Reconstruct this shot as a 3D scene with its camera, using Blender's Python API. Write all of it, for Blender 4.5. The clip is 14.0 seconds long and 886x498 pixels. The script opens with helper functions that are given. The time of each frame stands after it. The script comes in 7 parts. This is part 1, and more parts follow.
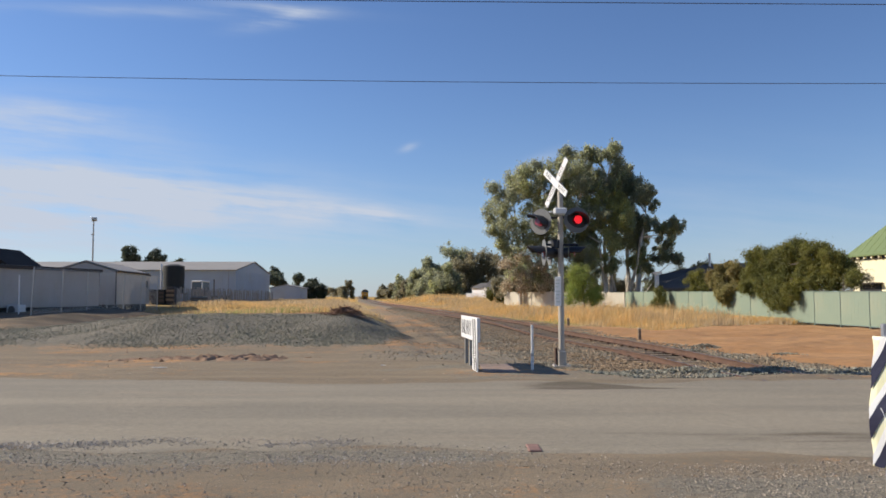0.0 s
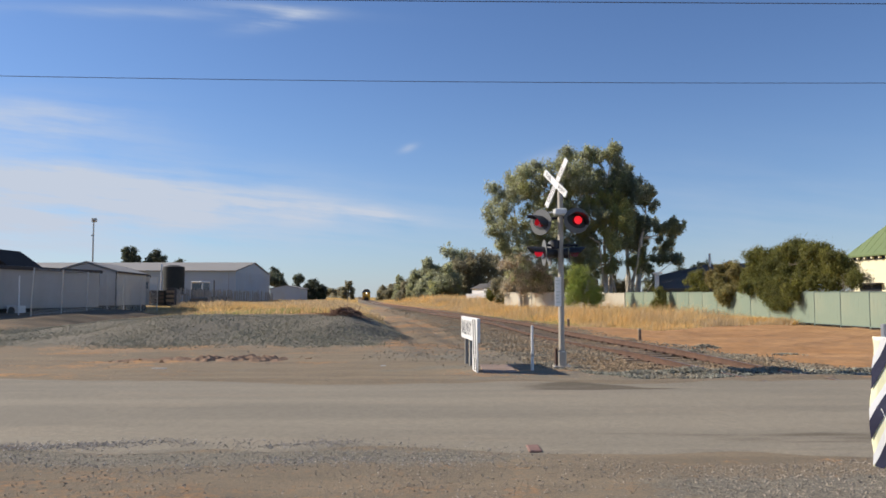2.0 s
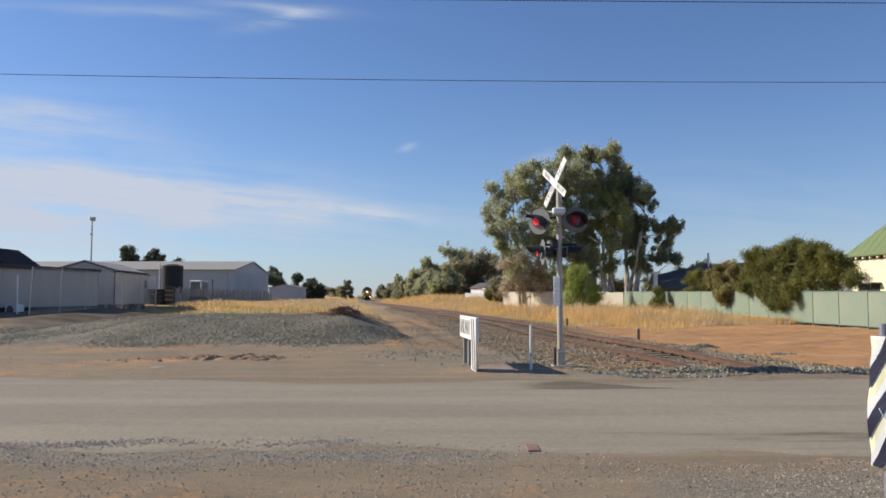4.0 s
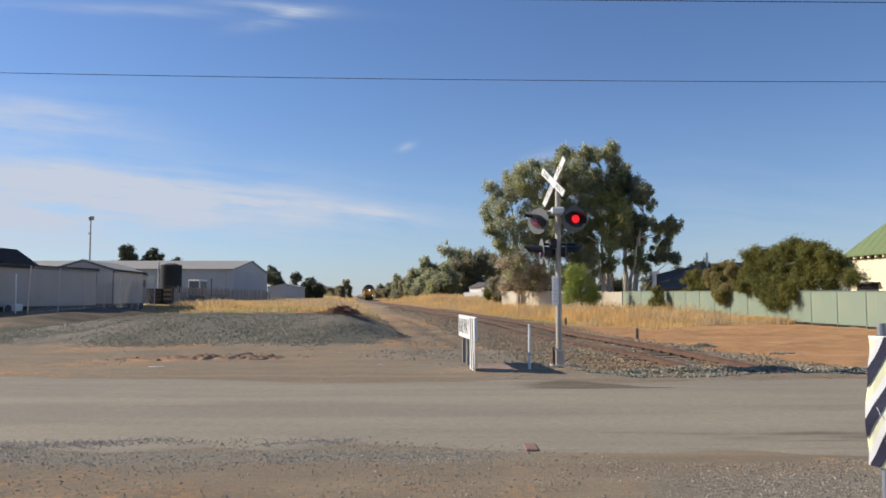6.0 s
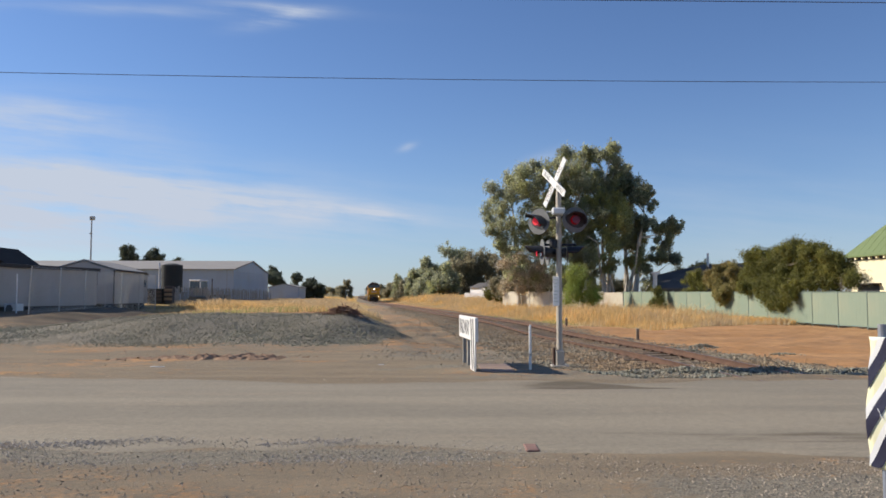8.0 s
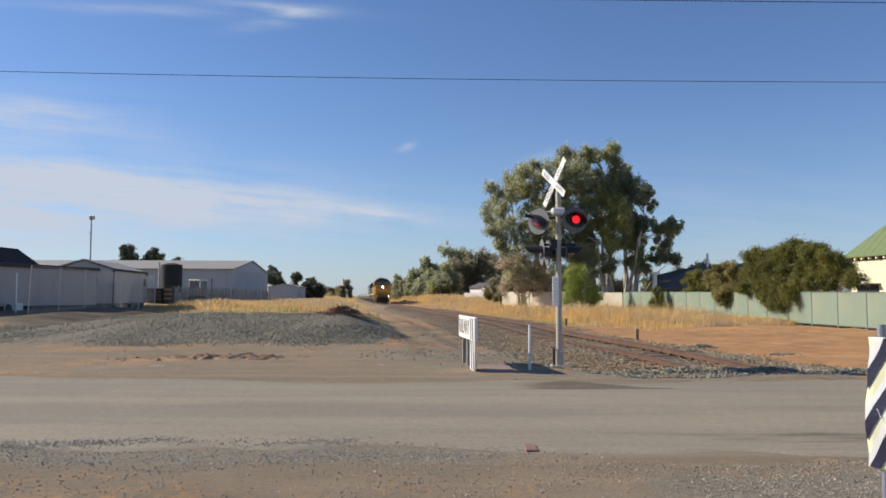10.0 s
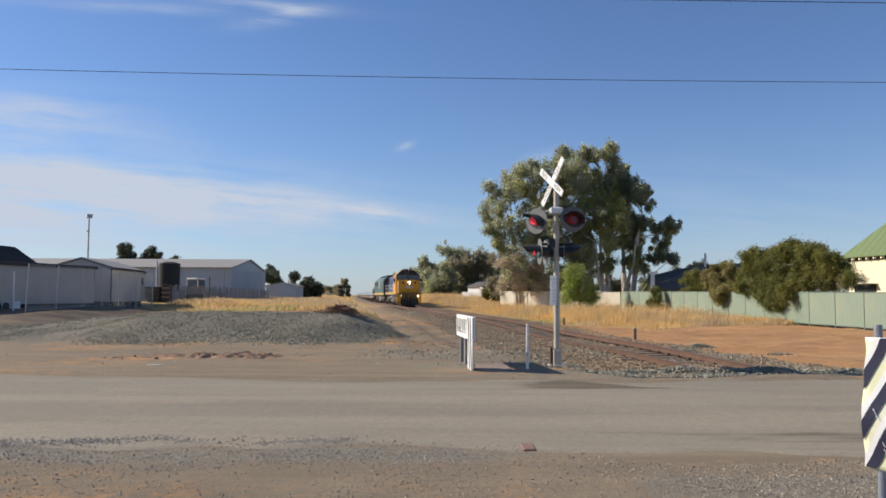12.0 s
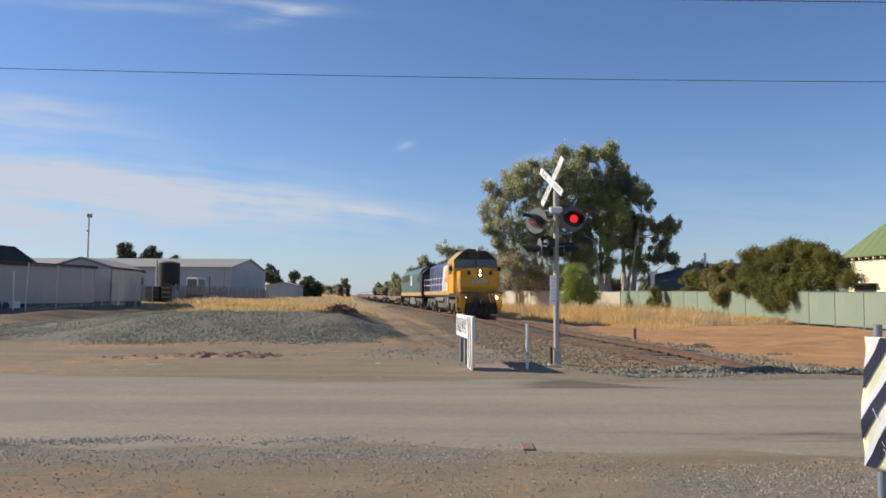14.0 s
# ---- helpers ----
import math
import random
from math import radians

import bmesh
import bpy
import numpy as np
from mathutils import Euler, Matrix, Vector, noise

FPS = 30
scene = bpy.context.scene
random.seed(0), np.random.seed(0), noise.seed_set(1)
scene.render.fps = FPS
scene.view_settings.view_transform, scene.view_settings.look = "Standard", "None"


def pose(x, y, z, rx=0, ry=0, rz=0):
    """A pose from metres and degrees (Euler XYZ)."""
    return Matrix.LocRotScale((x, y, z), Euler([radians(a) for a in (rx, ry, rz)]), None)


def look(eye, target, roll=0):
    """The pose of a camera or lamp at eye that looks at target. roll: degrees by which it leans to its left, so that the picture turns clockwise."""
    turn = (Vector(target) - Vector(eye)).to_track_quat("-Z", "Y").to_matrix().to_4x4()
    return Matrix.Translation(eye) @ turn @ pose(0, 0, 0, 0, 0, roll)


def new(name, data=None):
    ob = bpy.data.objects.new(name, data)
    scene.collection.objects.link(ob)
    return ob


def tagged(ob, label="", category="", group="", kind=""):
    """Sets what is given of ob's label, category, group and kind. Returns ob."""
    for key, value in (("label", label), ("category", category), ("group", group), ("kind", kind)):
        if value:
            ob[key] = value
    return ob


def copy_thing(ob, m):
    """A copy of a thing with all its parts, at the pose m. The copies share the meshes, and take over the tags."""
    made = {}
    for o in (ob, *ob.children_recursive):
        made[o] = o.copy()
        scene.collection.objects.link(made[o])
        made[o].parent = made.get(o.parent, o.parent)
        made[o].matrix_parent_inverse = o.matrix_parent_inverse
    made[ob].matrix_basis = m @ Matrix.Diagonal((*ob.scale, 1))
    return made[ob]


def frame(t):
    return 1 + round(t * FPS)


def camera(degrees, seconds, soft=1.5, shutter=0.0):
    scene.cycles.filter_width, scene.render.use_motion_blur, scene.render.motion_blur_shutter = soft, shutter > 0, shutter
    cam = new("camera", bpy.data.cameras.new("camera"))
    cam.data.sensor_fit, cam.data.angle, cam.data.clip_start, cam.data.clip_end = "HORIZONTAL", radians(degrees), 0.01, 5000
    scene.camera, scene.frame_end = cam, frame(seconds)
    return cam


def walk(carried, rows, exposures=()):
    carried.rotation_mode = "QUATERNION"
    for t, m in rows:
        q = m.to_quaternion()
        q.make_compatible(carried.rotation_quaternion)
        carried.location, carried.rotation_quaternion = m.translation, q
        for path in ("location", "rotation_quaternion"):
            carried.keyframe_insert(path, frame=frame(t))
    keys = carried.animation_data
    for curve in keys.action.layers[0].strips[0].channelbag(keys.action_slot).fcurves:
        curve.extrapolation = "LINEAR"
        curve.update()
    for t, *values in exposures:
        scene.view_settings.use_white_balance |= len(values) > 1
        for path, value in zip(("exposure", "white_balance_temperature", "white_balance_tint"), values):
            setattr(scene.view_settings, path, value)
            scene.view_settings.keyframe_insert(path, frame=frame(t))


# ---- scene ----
# camera: stands on the verge of the road, turning very slightly
cam = camera(60.0, 14.0, soft=1.65)


def aim(t, yaw, pitch, roll, dx=0.0):
    """A row of the camera: degrees turned right, up and leaning left."""
    return (t, Matrix.Translation((dx, 0, 1.6)) @ pose(0, 0, 0, 90 + 3.54 + pitch, 0, -yaw) @ pose(0, 0, 0, 0, 0, roll))


walk(cam, [
    aim(0.0, 0.000, 0.000, 0.000), aim(0.5, -0.006, 0.018, -0.030), aim(1.5, -0.003, 0.045, -0.045),
    aim(2.5, 0.003, 0.042, -0.036), aim(3.2, 0.020, 0.010, -0.020), aim(5.3, 0.190, -0.035, 0.035, 0.004),
    aim(5.9, 0.180, -0.055, 0.035, 0.004), aim(6.5, 0.120, -0.025, 0.100, 0.004), aim(7.0, 0.116, -0.022, 0.130, 0.004),
    aim(7.5, 0.150, -0.030, 0.114, 0.005), aim(8.0, 0.118, -0.025, 0.105, 0.005), aim(10.5, 0.163, -0.040, 0.215, 0.008),
    aim(11.0, 0.199, -0.063, 0.285, 0.010), aim(11.5, 0.235, -0.088, 0.290, 0.010), aim(12.0, 0.280, -0.092, 0.295, 0.011),
    aim(12.5, 0.287, -0.112, 0.330, 0.012), aim(13.0, 0.276, -0.117, 0.300, 0.012), aim(13.5, 0.270, -0.114, 0.325, 0.012),
    aim(14.0, 0.290, -0.120, 0.300, 0.012),
], exposures=[(0.0, 0.31), (14.0, 0.31)])

# ---- light ----
SUN_EL, SUN_AZ = radians(31), radians(-74)
to_sun = Vector((math.sin(SUN_AZ) * math.cos(SUN_EL), math.cos(SUN_AZ) * math.cos(SUN_EL), math.sin(SUN_EL)))
sun = new("sun", bpy.data.lights.new("sun", "SUN"))
sun.data.energy, sun.data.angle, sun.data.color = 4.75, radians(0.55), (1.0, 0.90, 0.77)
sun.matrix_world = look(to_sun * 200, (0, 0, 0))


def make_world():
    w = bpy.data.worlds.new("sky")
    scene.world = w
    w.use_nodes = True
    nt = w.node_tree
    nt.nodes.clear()
    N = nt.nodes.new
    sky = N("ShaderNodeTexSky")
    sky.sky_type, sky.sun_disc = "NISHITA", False
    sky.sun_elevation, sky.sun_rotation = SUN_EL, SUN_AZ % (2 * math.pi)
    sky.air_density, sky.dust_density, sky.ozone_density = 1.0, 0.15, 4.0
    bg, out = N("ShaderNodeBackground"), N("ShaderNodeOutputWorld")
    bg.inputs["Strength"].default_value = 0.093
    tc, sep = N("ShaderNodeTexCoord"), N("ShaderNodeSeparateXYZ")
    nt.links.new(tc.outputs["Generated"], sep.inputs[0])

    def math_node(op, a, b=None, clamp=False):
        n = N("ShaderNodeMath")
        n.operation, n.use_clamp = op, clamp
        for i, v in enumerate((a, b)):
            if v is None:
                continue
            if isinstance(v, (int, float)):
                n.inputs[i].default_value = v
            else:
                nt.links.new(v, n.inputs[i])
        return n.outputs[0]

    front = math_node("MAXIMUM", sep.outputs["Y"], 0.05)
    u = math_node("DIVIDE", sep.outputs["X"], front)
    v = math_node("DIVIDE", sep.outputs["Z"], front)
    comb = N("ShaderNodeCombineXYZ")
    nt.links.new(math_node("MULTIPLY", u, 2.2), comb.inputs[0])
    # the streaks climb a little to the left
    nt.links.new(math_node("MULTIPLY", math_node("ADD", v, math_node("MULTIPLY", u, 0.10)), 21.0), comb.inputs[1])
    noise_tex = N("ShaderNodeTexNoise")
    noise_tex.inputs["Scale"].default_value, noise_tex.inputs["Detail"].default_value = 1.6, 7
    noise_tex.inputs["Roughness"].default_value = 0.60
    nt.links.new(comb.outputs[0], noise_tex.inputs["Vector"])
    soft_tex = N("ShaderNodeTexNoise")
    soft_tex.inputs["Scale"].default_value, soft_tex.inputs["Detail"].default_value = 9.0, 6
    nt.links.new(tc.outputs["Generated"], soft_tex.inputs["Vector"])
    fib = math_node("ADD", math_node("MULTIPLY", math_node("ADD", math_node("MULTIPLY", noise_tex.outputs["Fac"], 0.7), math_node("MULTIPLY", soft_tex.outputs["Fac"], 0.3)), 4.2), -1.55, True)

    def puff(u0, v0, su, sv, tilt, amount):
        du = math_node("ADD", u, -u0)
        dv = math_node("ADD", math_node("ADD", v, -v0), math_node("MULTIPLY", du, tilt))
        a = math_node("POWER", math_node("ABSOLUTE", math_node("DIVIDE", du, su)), 2.0)
        b = math_node("POWER", math_node("ABSOLUTE", math_node("DIVIDE", dv, sv)), 2.0)
        e = math_node("EXPONENT", math_node("MULTIPLY", math_node("ADD", a, b), -1.0))
        return math_node("MULTIPLY", e, amount)

    total = None
    for args in CLOUDS:
        p = puff(*args)
        total = p if total is None else math_node("ADD", total, p)
    fac = math_node("MULTIPLY", total, fib, True)
    fac = math_node("MULTIPLY", fac, math_node("MULTIPLY", sep.outputs["Y"], 4.0, True), True)
    cool = N("ShaderNodeMix")
    cool.data_type, cool.blend_type = "RGBA", "MULTIPLY"
    cool.inputs["Factor"].default_value = 1.0
    cool.inputs["B"].default_value = (0.79, 0.865, 1.04, 1)
    nt.links.new(sky.outputs[0], cool.inputs["A"])
    mix = N("ShaderNodeMix")
    mix.data_type = "RGBA"
    nt.links.new(fac, mix.inputs["Factor"])
    # thin haze that pales the sky towards the horizon
    haze = N("ShaderNodeMix")
    haze.data_type = "RGBA"
    nt.links.new(math_node("MULTIPLY", math_node("EXPONENT", math_node("MULTIPLY", math_node("ABSOLUTE", sep.outputs["Z"]), -11.0)), 0.46), haze.inputs["Factor"])
    nt.links.new(cool.outputs["Result"], haze.inputs["A"])
    haze.inputs["B"].default_value = (3.55, 4.4, 5.8, 1)
    nt.links.new(haze.outputs["Result"], mix.inputs["A"])
    mix.inputs["B"].default_value = (4.8, 5.35, 6.35, 1)
    nt.links.new(mix.outputs["Result"], bg.inputs["Color"])
    nt.links.new(bg.outputs[0], out.inputs[0])


# cirrus: middle of each streak (sideways, upwards), its half sizes, its slope, its strength
CLOUDS = [
    (-0.44, 0.134, 0.26, 0.040, 0.06, 1.15), (-0.22, 0.122, 0.17, 0.014, 0.10, 1.0), (-0.12, 0.110, 0.11, 0.006, 0.10, 0.8), (-0.60, 0.10, 0.26, 0.06, 0.0, 1.0), (-0.30, 0.092, 0.28, 0.030, 0.04, 0.55),
    (-0.55, 0.232, 0.15, 0.032, 0.06, 0.85), (-0.57, 0.165, 0.12, 0.014, 0.05, 0.7), (-0.215, 0.368, 0.050, 0.010, -0.16, 0.95), (-0.225, 0.383, 0.07, 0.007, 0.08, 0.7),
    (-0.42, 0.380, 0.20, 0.008, 0.03, 0.4), (-0.045, 0.196, 0.011, 0.005, -0.3, 0.5),
    # the broad weak veil at 0.40 is added to brighten the right of the sky
    (-0.082, 0.106, 0.013, 0.005, 0.0, 0.45), (0.14, 0.185, 0.03, 0.008, -0.3, 0.3), (0.40, 0.09, 0.30, 0.08, 0.0, 0.22),
    (-1.4, 0.2, 0.5, 0.09, 0.05, 0.8), (-1.6, 0.5, 0.6, 0.06, 0.05, 0.6), (1.8, 0.6, 0.7, 0.05, 0.05, 0.4),
]
make_world()


# ---- materials ----
def material(name, base, rough=0.8, metal=0.0, spread=0.25, grain=(6.0, 60.0), bump=0.15, bump_scale=40.0, island=0.0,
             tint=None, dirt=None, coat=0.0, stretch=(1, 1, 1), tint_to=None, through_light=0.0):
    """A surface with mottling at two scales, fine relief, and if asked a second colour (dirt) in patches."""
    m = bpy.data.materials.new(name)
    m.use_nodes = True
    nt = m.node_tree
    N, L = nt.nodes.new, nt.links.new
    p = nt.nodes["Principled BSDF"]
    p.inputs["Roughness"].default_value, p.inputs["Metallic"].default_value = rough, metal
    p.inputs["Coat Weight"].default_value = coat
    tc, mp = N("ShaderNodeTexCoord"), N("ShaderNodeMapping")
    mp.inputs["Scale"].default_value = stretch
    L(tc.outputs["Object"], mp.inputs[0])
    v = mp.outputs[0]

    def noise_at(scale, detail=4):
        n = N("ShaderNodeTexNoise")
        n.inputs["Scale"].default_value, n.inputs["Detail"].default_value = scale, detail
        L(v, n.inputs["Vector"])
        return n.outputs["Fac"]

    def mixed(fac, a, b, kind="MIX"):
        x = N("ShaderNodeMix")
        x.data_type, x.blend_type = "RGBA", kind
        for key, val in (("Factor", fac), ("A", a), ("B", b)):
            if isinstance(val, (float, int)):
                x.inputs[key].default_value = val
            elif isinstance(val, tuple):
                x.inputs[key].default_value = (*val, 1) if len(val) == 3 else val
            else:
                L(val, x.inputs[key])
        return x.outputs["Result"]

    def ramp(fac, lo, hi):
        r = N("ShaderNodeMapRange")
        r.inputs["From Min"].default_value, r.inputs["From Max"].default_value = lo, hi
        L(fac, r.inputs["Value"])
        return r.outputs[0]

    dark = tuple(c * (1 - spread) for c in base)
    light = tuple(min(1.0, c * (1 + spread)) for c in base)
    col = mixed(ramp(noise_at(grain[0]), 0.3, 0.7), dark, light)
    fine = mixed(ramp(noise_at(grain[1], 2), 0.25, 0.75), tuple([1 - spread * 0.8] * 3), tuple([1.0] * 3))
    col = mixed(1.0, col, fine, "MULTIPLY")
    if tint_to:
        a = N("ShaderNodeAttribute")
        a.attribute_name = "tint"
        col = mixed(a.outputs["Fac"], col, tint_to)
    if island:
        g = N("ShaderNodeNewGeometry")
        rr = N("ShaderNodeMapRange")
        rr.inputs["To Min"].default_value, rr.inputs["To Max"].default_value = 1 - island, 1 + island
        L(g.outputs["Random Per Island"], rr.inputs["Value"])
        hsv = N("ShaderNodeHueSaturation")
        L(rr.outputs[0], hsv.inputs["Value"])
        L(col, hsv.inputs["Color"])
        col = hsv.outputs[0]
    if dirt:
        colour, scale, lo, hi = dirt
        col = mixed(ramp(noise_at(scale, 6), lo, hi), col, colour)
    L(col, p.inputs["Base Color"])
    if bump:
        b = N("ShaderNodeBump")
        b.inputs["Strength"].default_value, b.inputs["Distance"].default_value = bump, 0.02
        L(noise_at(bump_scale, 4), b.inputs["Height"])
        L(b.outputs[0], p.inputs["Normal"])
    if through_light:
        t, mx = N("ShaderNodeBsdfTranslucent"), N("ShaderNodeMixShader")
        L(col, t.inputs["Color"])
        mx.inputs[0].default_value = through_light
        L(p.outputs[0], mx.inputs[1])
        L(t.outputs[0], mx.inputs[2])
        L(mx.outputs[0], nt.nodes["Material Output"].inputs["Surface"])
    return m


def glow(name, colour, strength):
    m = bpy.data.materials.new(name)
    m.use_nodes = True
    p = m.node_tree.nodes["Principled BSDF"]
    p.inputs["Base Color"].default_value = (*colour, 1)
    p.inputs["Emission Color"].default_value = (*colour, 1)
    p.inputs["Emission Strength"].default_value = strength
    return m


def ground_material():
    """Red earth, with grey road metal, pale packed grit and dead grass where the attribute 'zone' says so."""
    m = bpy.data.materials.new("earth")
    m.use_nodes = True
    nt = m.node_tree
    N, L = nt.nodes.new, nt.links.new
    p = nt.nodes["Principled BSDF"]
    p.inputs["Roughness"].default_value = 0.95
    p.inputs["Specular IOR Level"].default_value = 0.15
    tc = N("ShaderNodeTexCoord")

    def noise_at(scale, detail=5, rough=0.6, vec=None):
        n = N("ShaderNodeTexNoise")
        n.inputs["Scale"].default_value, n.inputs["Detail"].default_value, n.inputs["Roughness"].default_value = scale, detail, rough
        L(vec or tc.outputs["Object"], n.inputs["Vector"])
        return n.outputs["Fac"]

    def ramp(fac, lo, hi):
        r = N("ShaderNodeMapRange")
        r.interpolation_type = "SMOOTHSTEP"
        r.inputs["From Min"].default_value, r.inputs["From Max"].default_value = lo, hi
        L(fac, r.inputs["Value"])
        return r.outputs[0]

    def mixed(fac, a, b, kind="MIX"):
        x = N("ShaderNodeMix")
        x.data_type, x.blend_type = "RGBA", kind
        for key, val in (("Factor", fac), ("A", a), ("B", b)):
            if isinstance(val, (float, int)):
                x.inputs[key].default_value = val
            elif isinstance(val, tuple):
                x.inputs[key].default_value = (*val, 1)
            else:
                L(val, x.inputs[key])
        return x.outputs["Result"]

    def add(a, b, op="ADD"):
        n = N("ShaderNodeMath")
        n.operation = op
        for i, val in enumerate((a, b)):
            if isinstance(val, (float, int)):
                n.inputs[i].default_value = val
            else:
                L(val, n.inputs[i])
        return n.outputs[0]

    big, mid, fine, grit = noise_at(0.35), noise_at(2.2), noise_at(14.0), noise_at(90.0, 3)
    mp = N("ShaderNodeMapping")
    mp.inputs["Scale"].default_value = (0.16, 1.6, 1.0)
    L(tc.outputs["Object"], mp.inputs[0])
    streak = noise_at(1.0, 6, 0.6, mp.outputs[0])
    att = N("ShaderNodeAttribute")
    att.attribute_name = "zone"
    sep = N("ShaderNodeSeparateColor")
    L(att.outputs["Color"], sep.inputs[0])
    breakup = add(add(mid, -0.5), add(fine, -0.5))
    gravel = ramp(add(sep.outputs[0], add(breakup, 0.9, "MULTIPLY")), 0.30, 0.70)
    grass = ramp(add(sep.outputs[1], add(breakup, 0.6, "MULTIPLY")), 0.35, 0.65)
    pale = ramp(add(sep.outputs[2], add(add(add(streak, -0.5), breakup), 1.2, "MULTIPLY")), 0.20, 0.80)
    red = mixed(ramp(big, 0.35, 0.65), (0.49, 0.258, 0.108), (0.59, 0.335, 0.152))
    red = mixed(add(ramp(mid, 0.40, 0.72), 0.45, "MULTIPLY"), red, (0.29, 0.175, 0.10))
    red = mixed(add(ramp(streak, 0.46, 0.66), 0.55, "MULTIPLY"), red, (0.35, 0.205, 0.115))
    red = mixed(add(ramp(fine, 0.52, 0.72), 0.40, "MULTIPLY"), red, (0.60, 0.36, 0.19))
    pack = mixed(ramp(streak, 0.35, 0.68), (0.255, 0.205, 0.140), (0.335, 0.262, 0.172))
    pack = mixed(add(ramp(fine, 0.45, 0.7), 0.45, "MULTIPLY"), pack, (0.205, 0.172, 0.130))
    rock = mixed(ramp(fine, 0.35, 0.65), (0.215, 0.193, 0.150), (0.30, 0.268, 0.205))
    straw = mixed(ramp(mid, 0.35, 0.65), (0.42, 0.28, 0.10), (0.50, 0.36, 0.15))
    col = mixed(pale, red, pack)
    col = mixed(gravel, col, rock)
    col = mixed(grass, col, straw)
    # low alpha pulls the colour to near black, painted shade by the rails included
    col = mixed(add(1.0, att.outputs["Alpha"], "SUBTRACT"), col, (0.045, 0.042, 0.038))
    col = mixed(1.0, col, mixed(ramp(grit, 0.3, 0.7), (0.74, 0.74, 0.74), (1.08, 1.08, 1.08)), "MULTIPLY")
    # grit: small stones of many greys, denser in the gravel
    vor = N("ShaderNodeTexVoronoi")
    vor.inputs["Scale"].default_value = 52.0
    L(tc.outputs["Object"], vor.inputs["Vector"])
    cell = N("ShaderNodeSeparateColor")
    L(vor.outputs["Color"], cell.inputs[0])
    stone = mixed(cell.outputs[0], (0.52, 0.53, 0.55), (1.38, 1.34, 1.26))
    amount = add(add(ramp(mid, 0.3, 0.7), 0.16, "MULTIPLY"), add(gravel, 0.50, "MULTIPLY"))
    col = mixed(amount, col, mixed(1.0, col, stone, "MULTIPLY"))
    L(col, p.inputs["Base Color"])
    b = N("ShaderNodeBump")
    b.inputs["Strength"].default_value, b.inputs["Distance"].default_value = 0.55, 0.03
    L(add(add(add(fine, 0.22, "MULTIPLY"), add(grit, 0.7, "MULTIPLY")), add(vor.outputs["Distance"], -0.25, "MULTIPLY")), b.inputs["Height"])
    L(b.outputs[0], p.inputs["Normal"])
    return m


def road_material():
    """Worn spray seal: grey-brown, streaked along the traffic, with tar stains."""
    m = bpy.data.materials.new("road_seal")
    m.use_nodes = True
    nt = m.node_tree
    N, L = nt.nodes.new, nt.links.new
    p = nt.nodes["Principled BSDF"]
    p.inputs["Roughness"].default_value = 0.9
    p.inputs["Specular IOR Level"].default_value = 0.2
    tc = N("ShaderNodeTexCoord")

    def noise_at(scale, stretch, detail=5):
        mp, n = N("ShaderNodeMapping"), N("ShaderNodeTexNoise")
        mp.inputs["Scale"].default_value = stretch
        L(tc.outputs["Object"], mp.inputs[0])
        n.inputs["Scale"].default_value, n.inputs["Detail"].default_value = scale, detail
        L(mp.outputs[0], n.inputs["Vector"])
        return n.outputs["Fac"]

    def ramp(fac, lo, hi, top=1.0):
        r = N("ShaderNodeMapRange")
        r.interpolation_type = "SMOOTHSTEP"
        r.inputs["From Min"].default_value, r.inputs["From Max"].default_value, r.inputs["To Max"].default_value = lo, hi, top
        L(fac, r.inputs["Value"])
        return r.outputs[0]

    def mixed(fac, a, b, kind="MIX"):
        x = N("ShaderNodeMix")
        x.data_type, x.blend_type = "RGBA", kind
        for key, val in (("Factor", fac), ("A", a), ("B", b)):
            if isinstance(val, (float, int)):
                x.inputs[key].default_value = val
            elif isinstance(val, tuple):
                x.inputs[key].default_value = (*val, 1)
            else:
                L(val, x.inputs[key])
        return x.outputs["Result"]

    lanes = noise_at(0.8, (0.10, 1.0, 1.0), 4)
    blotch, grit, speck = noise_at(0.9, (0.35, 1.2, 1.0), 5), noise_at(120, (1, 1, 1), 2), noise_at(16, (1, 1, 1), 5)
    col = mixed(ramp(lanes, 0.36, 0.66), (0.265, 0.233, 0.176), (0.327, 0.283, 0.209))
    col = mixed(ramp(blotch, 0.50, 0.75, 0.5), col, (0.37, 0.305, 0.218))
    att = N("ShaderNodeAttribute")
    att.attribute_name = "stain"
    col = mixed(ramp(att.outputs["Fac"], 0.0, 1.0, 0.85), col, (0.088, 0.068, 0.042))
    col = mixed(1.0, col, mixed(ramp(grit, 0.3, 0.7), (0.80, 0.80, 0.80), (1.12, 1.12, 1.12)), "MULTIPLY")
    col = mixed(1.0, col, mixed(ramp(speck, 0.3, 0.7), (0.90, 0.90, 0.91), (1.06, 1.06, 1.05)), "MULTIPLY")
    L(col, p.inputs["Base Color"])
    b = N("ShaderNodeBump")
    b.inputs["Strength"].default_value, b.inputs["Distance"].default_value = 0.35, 0.01
    L(grit, b.inputs["Height"])
    L(b.outputs[0], p.inputs["Normal"])
    return m


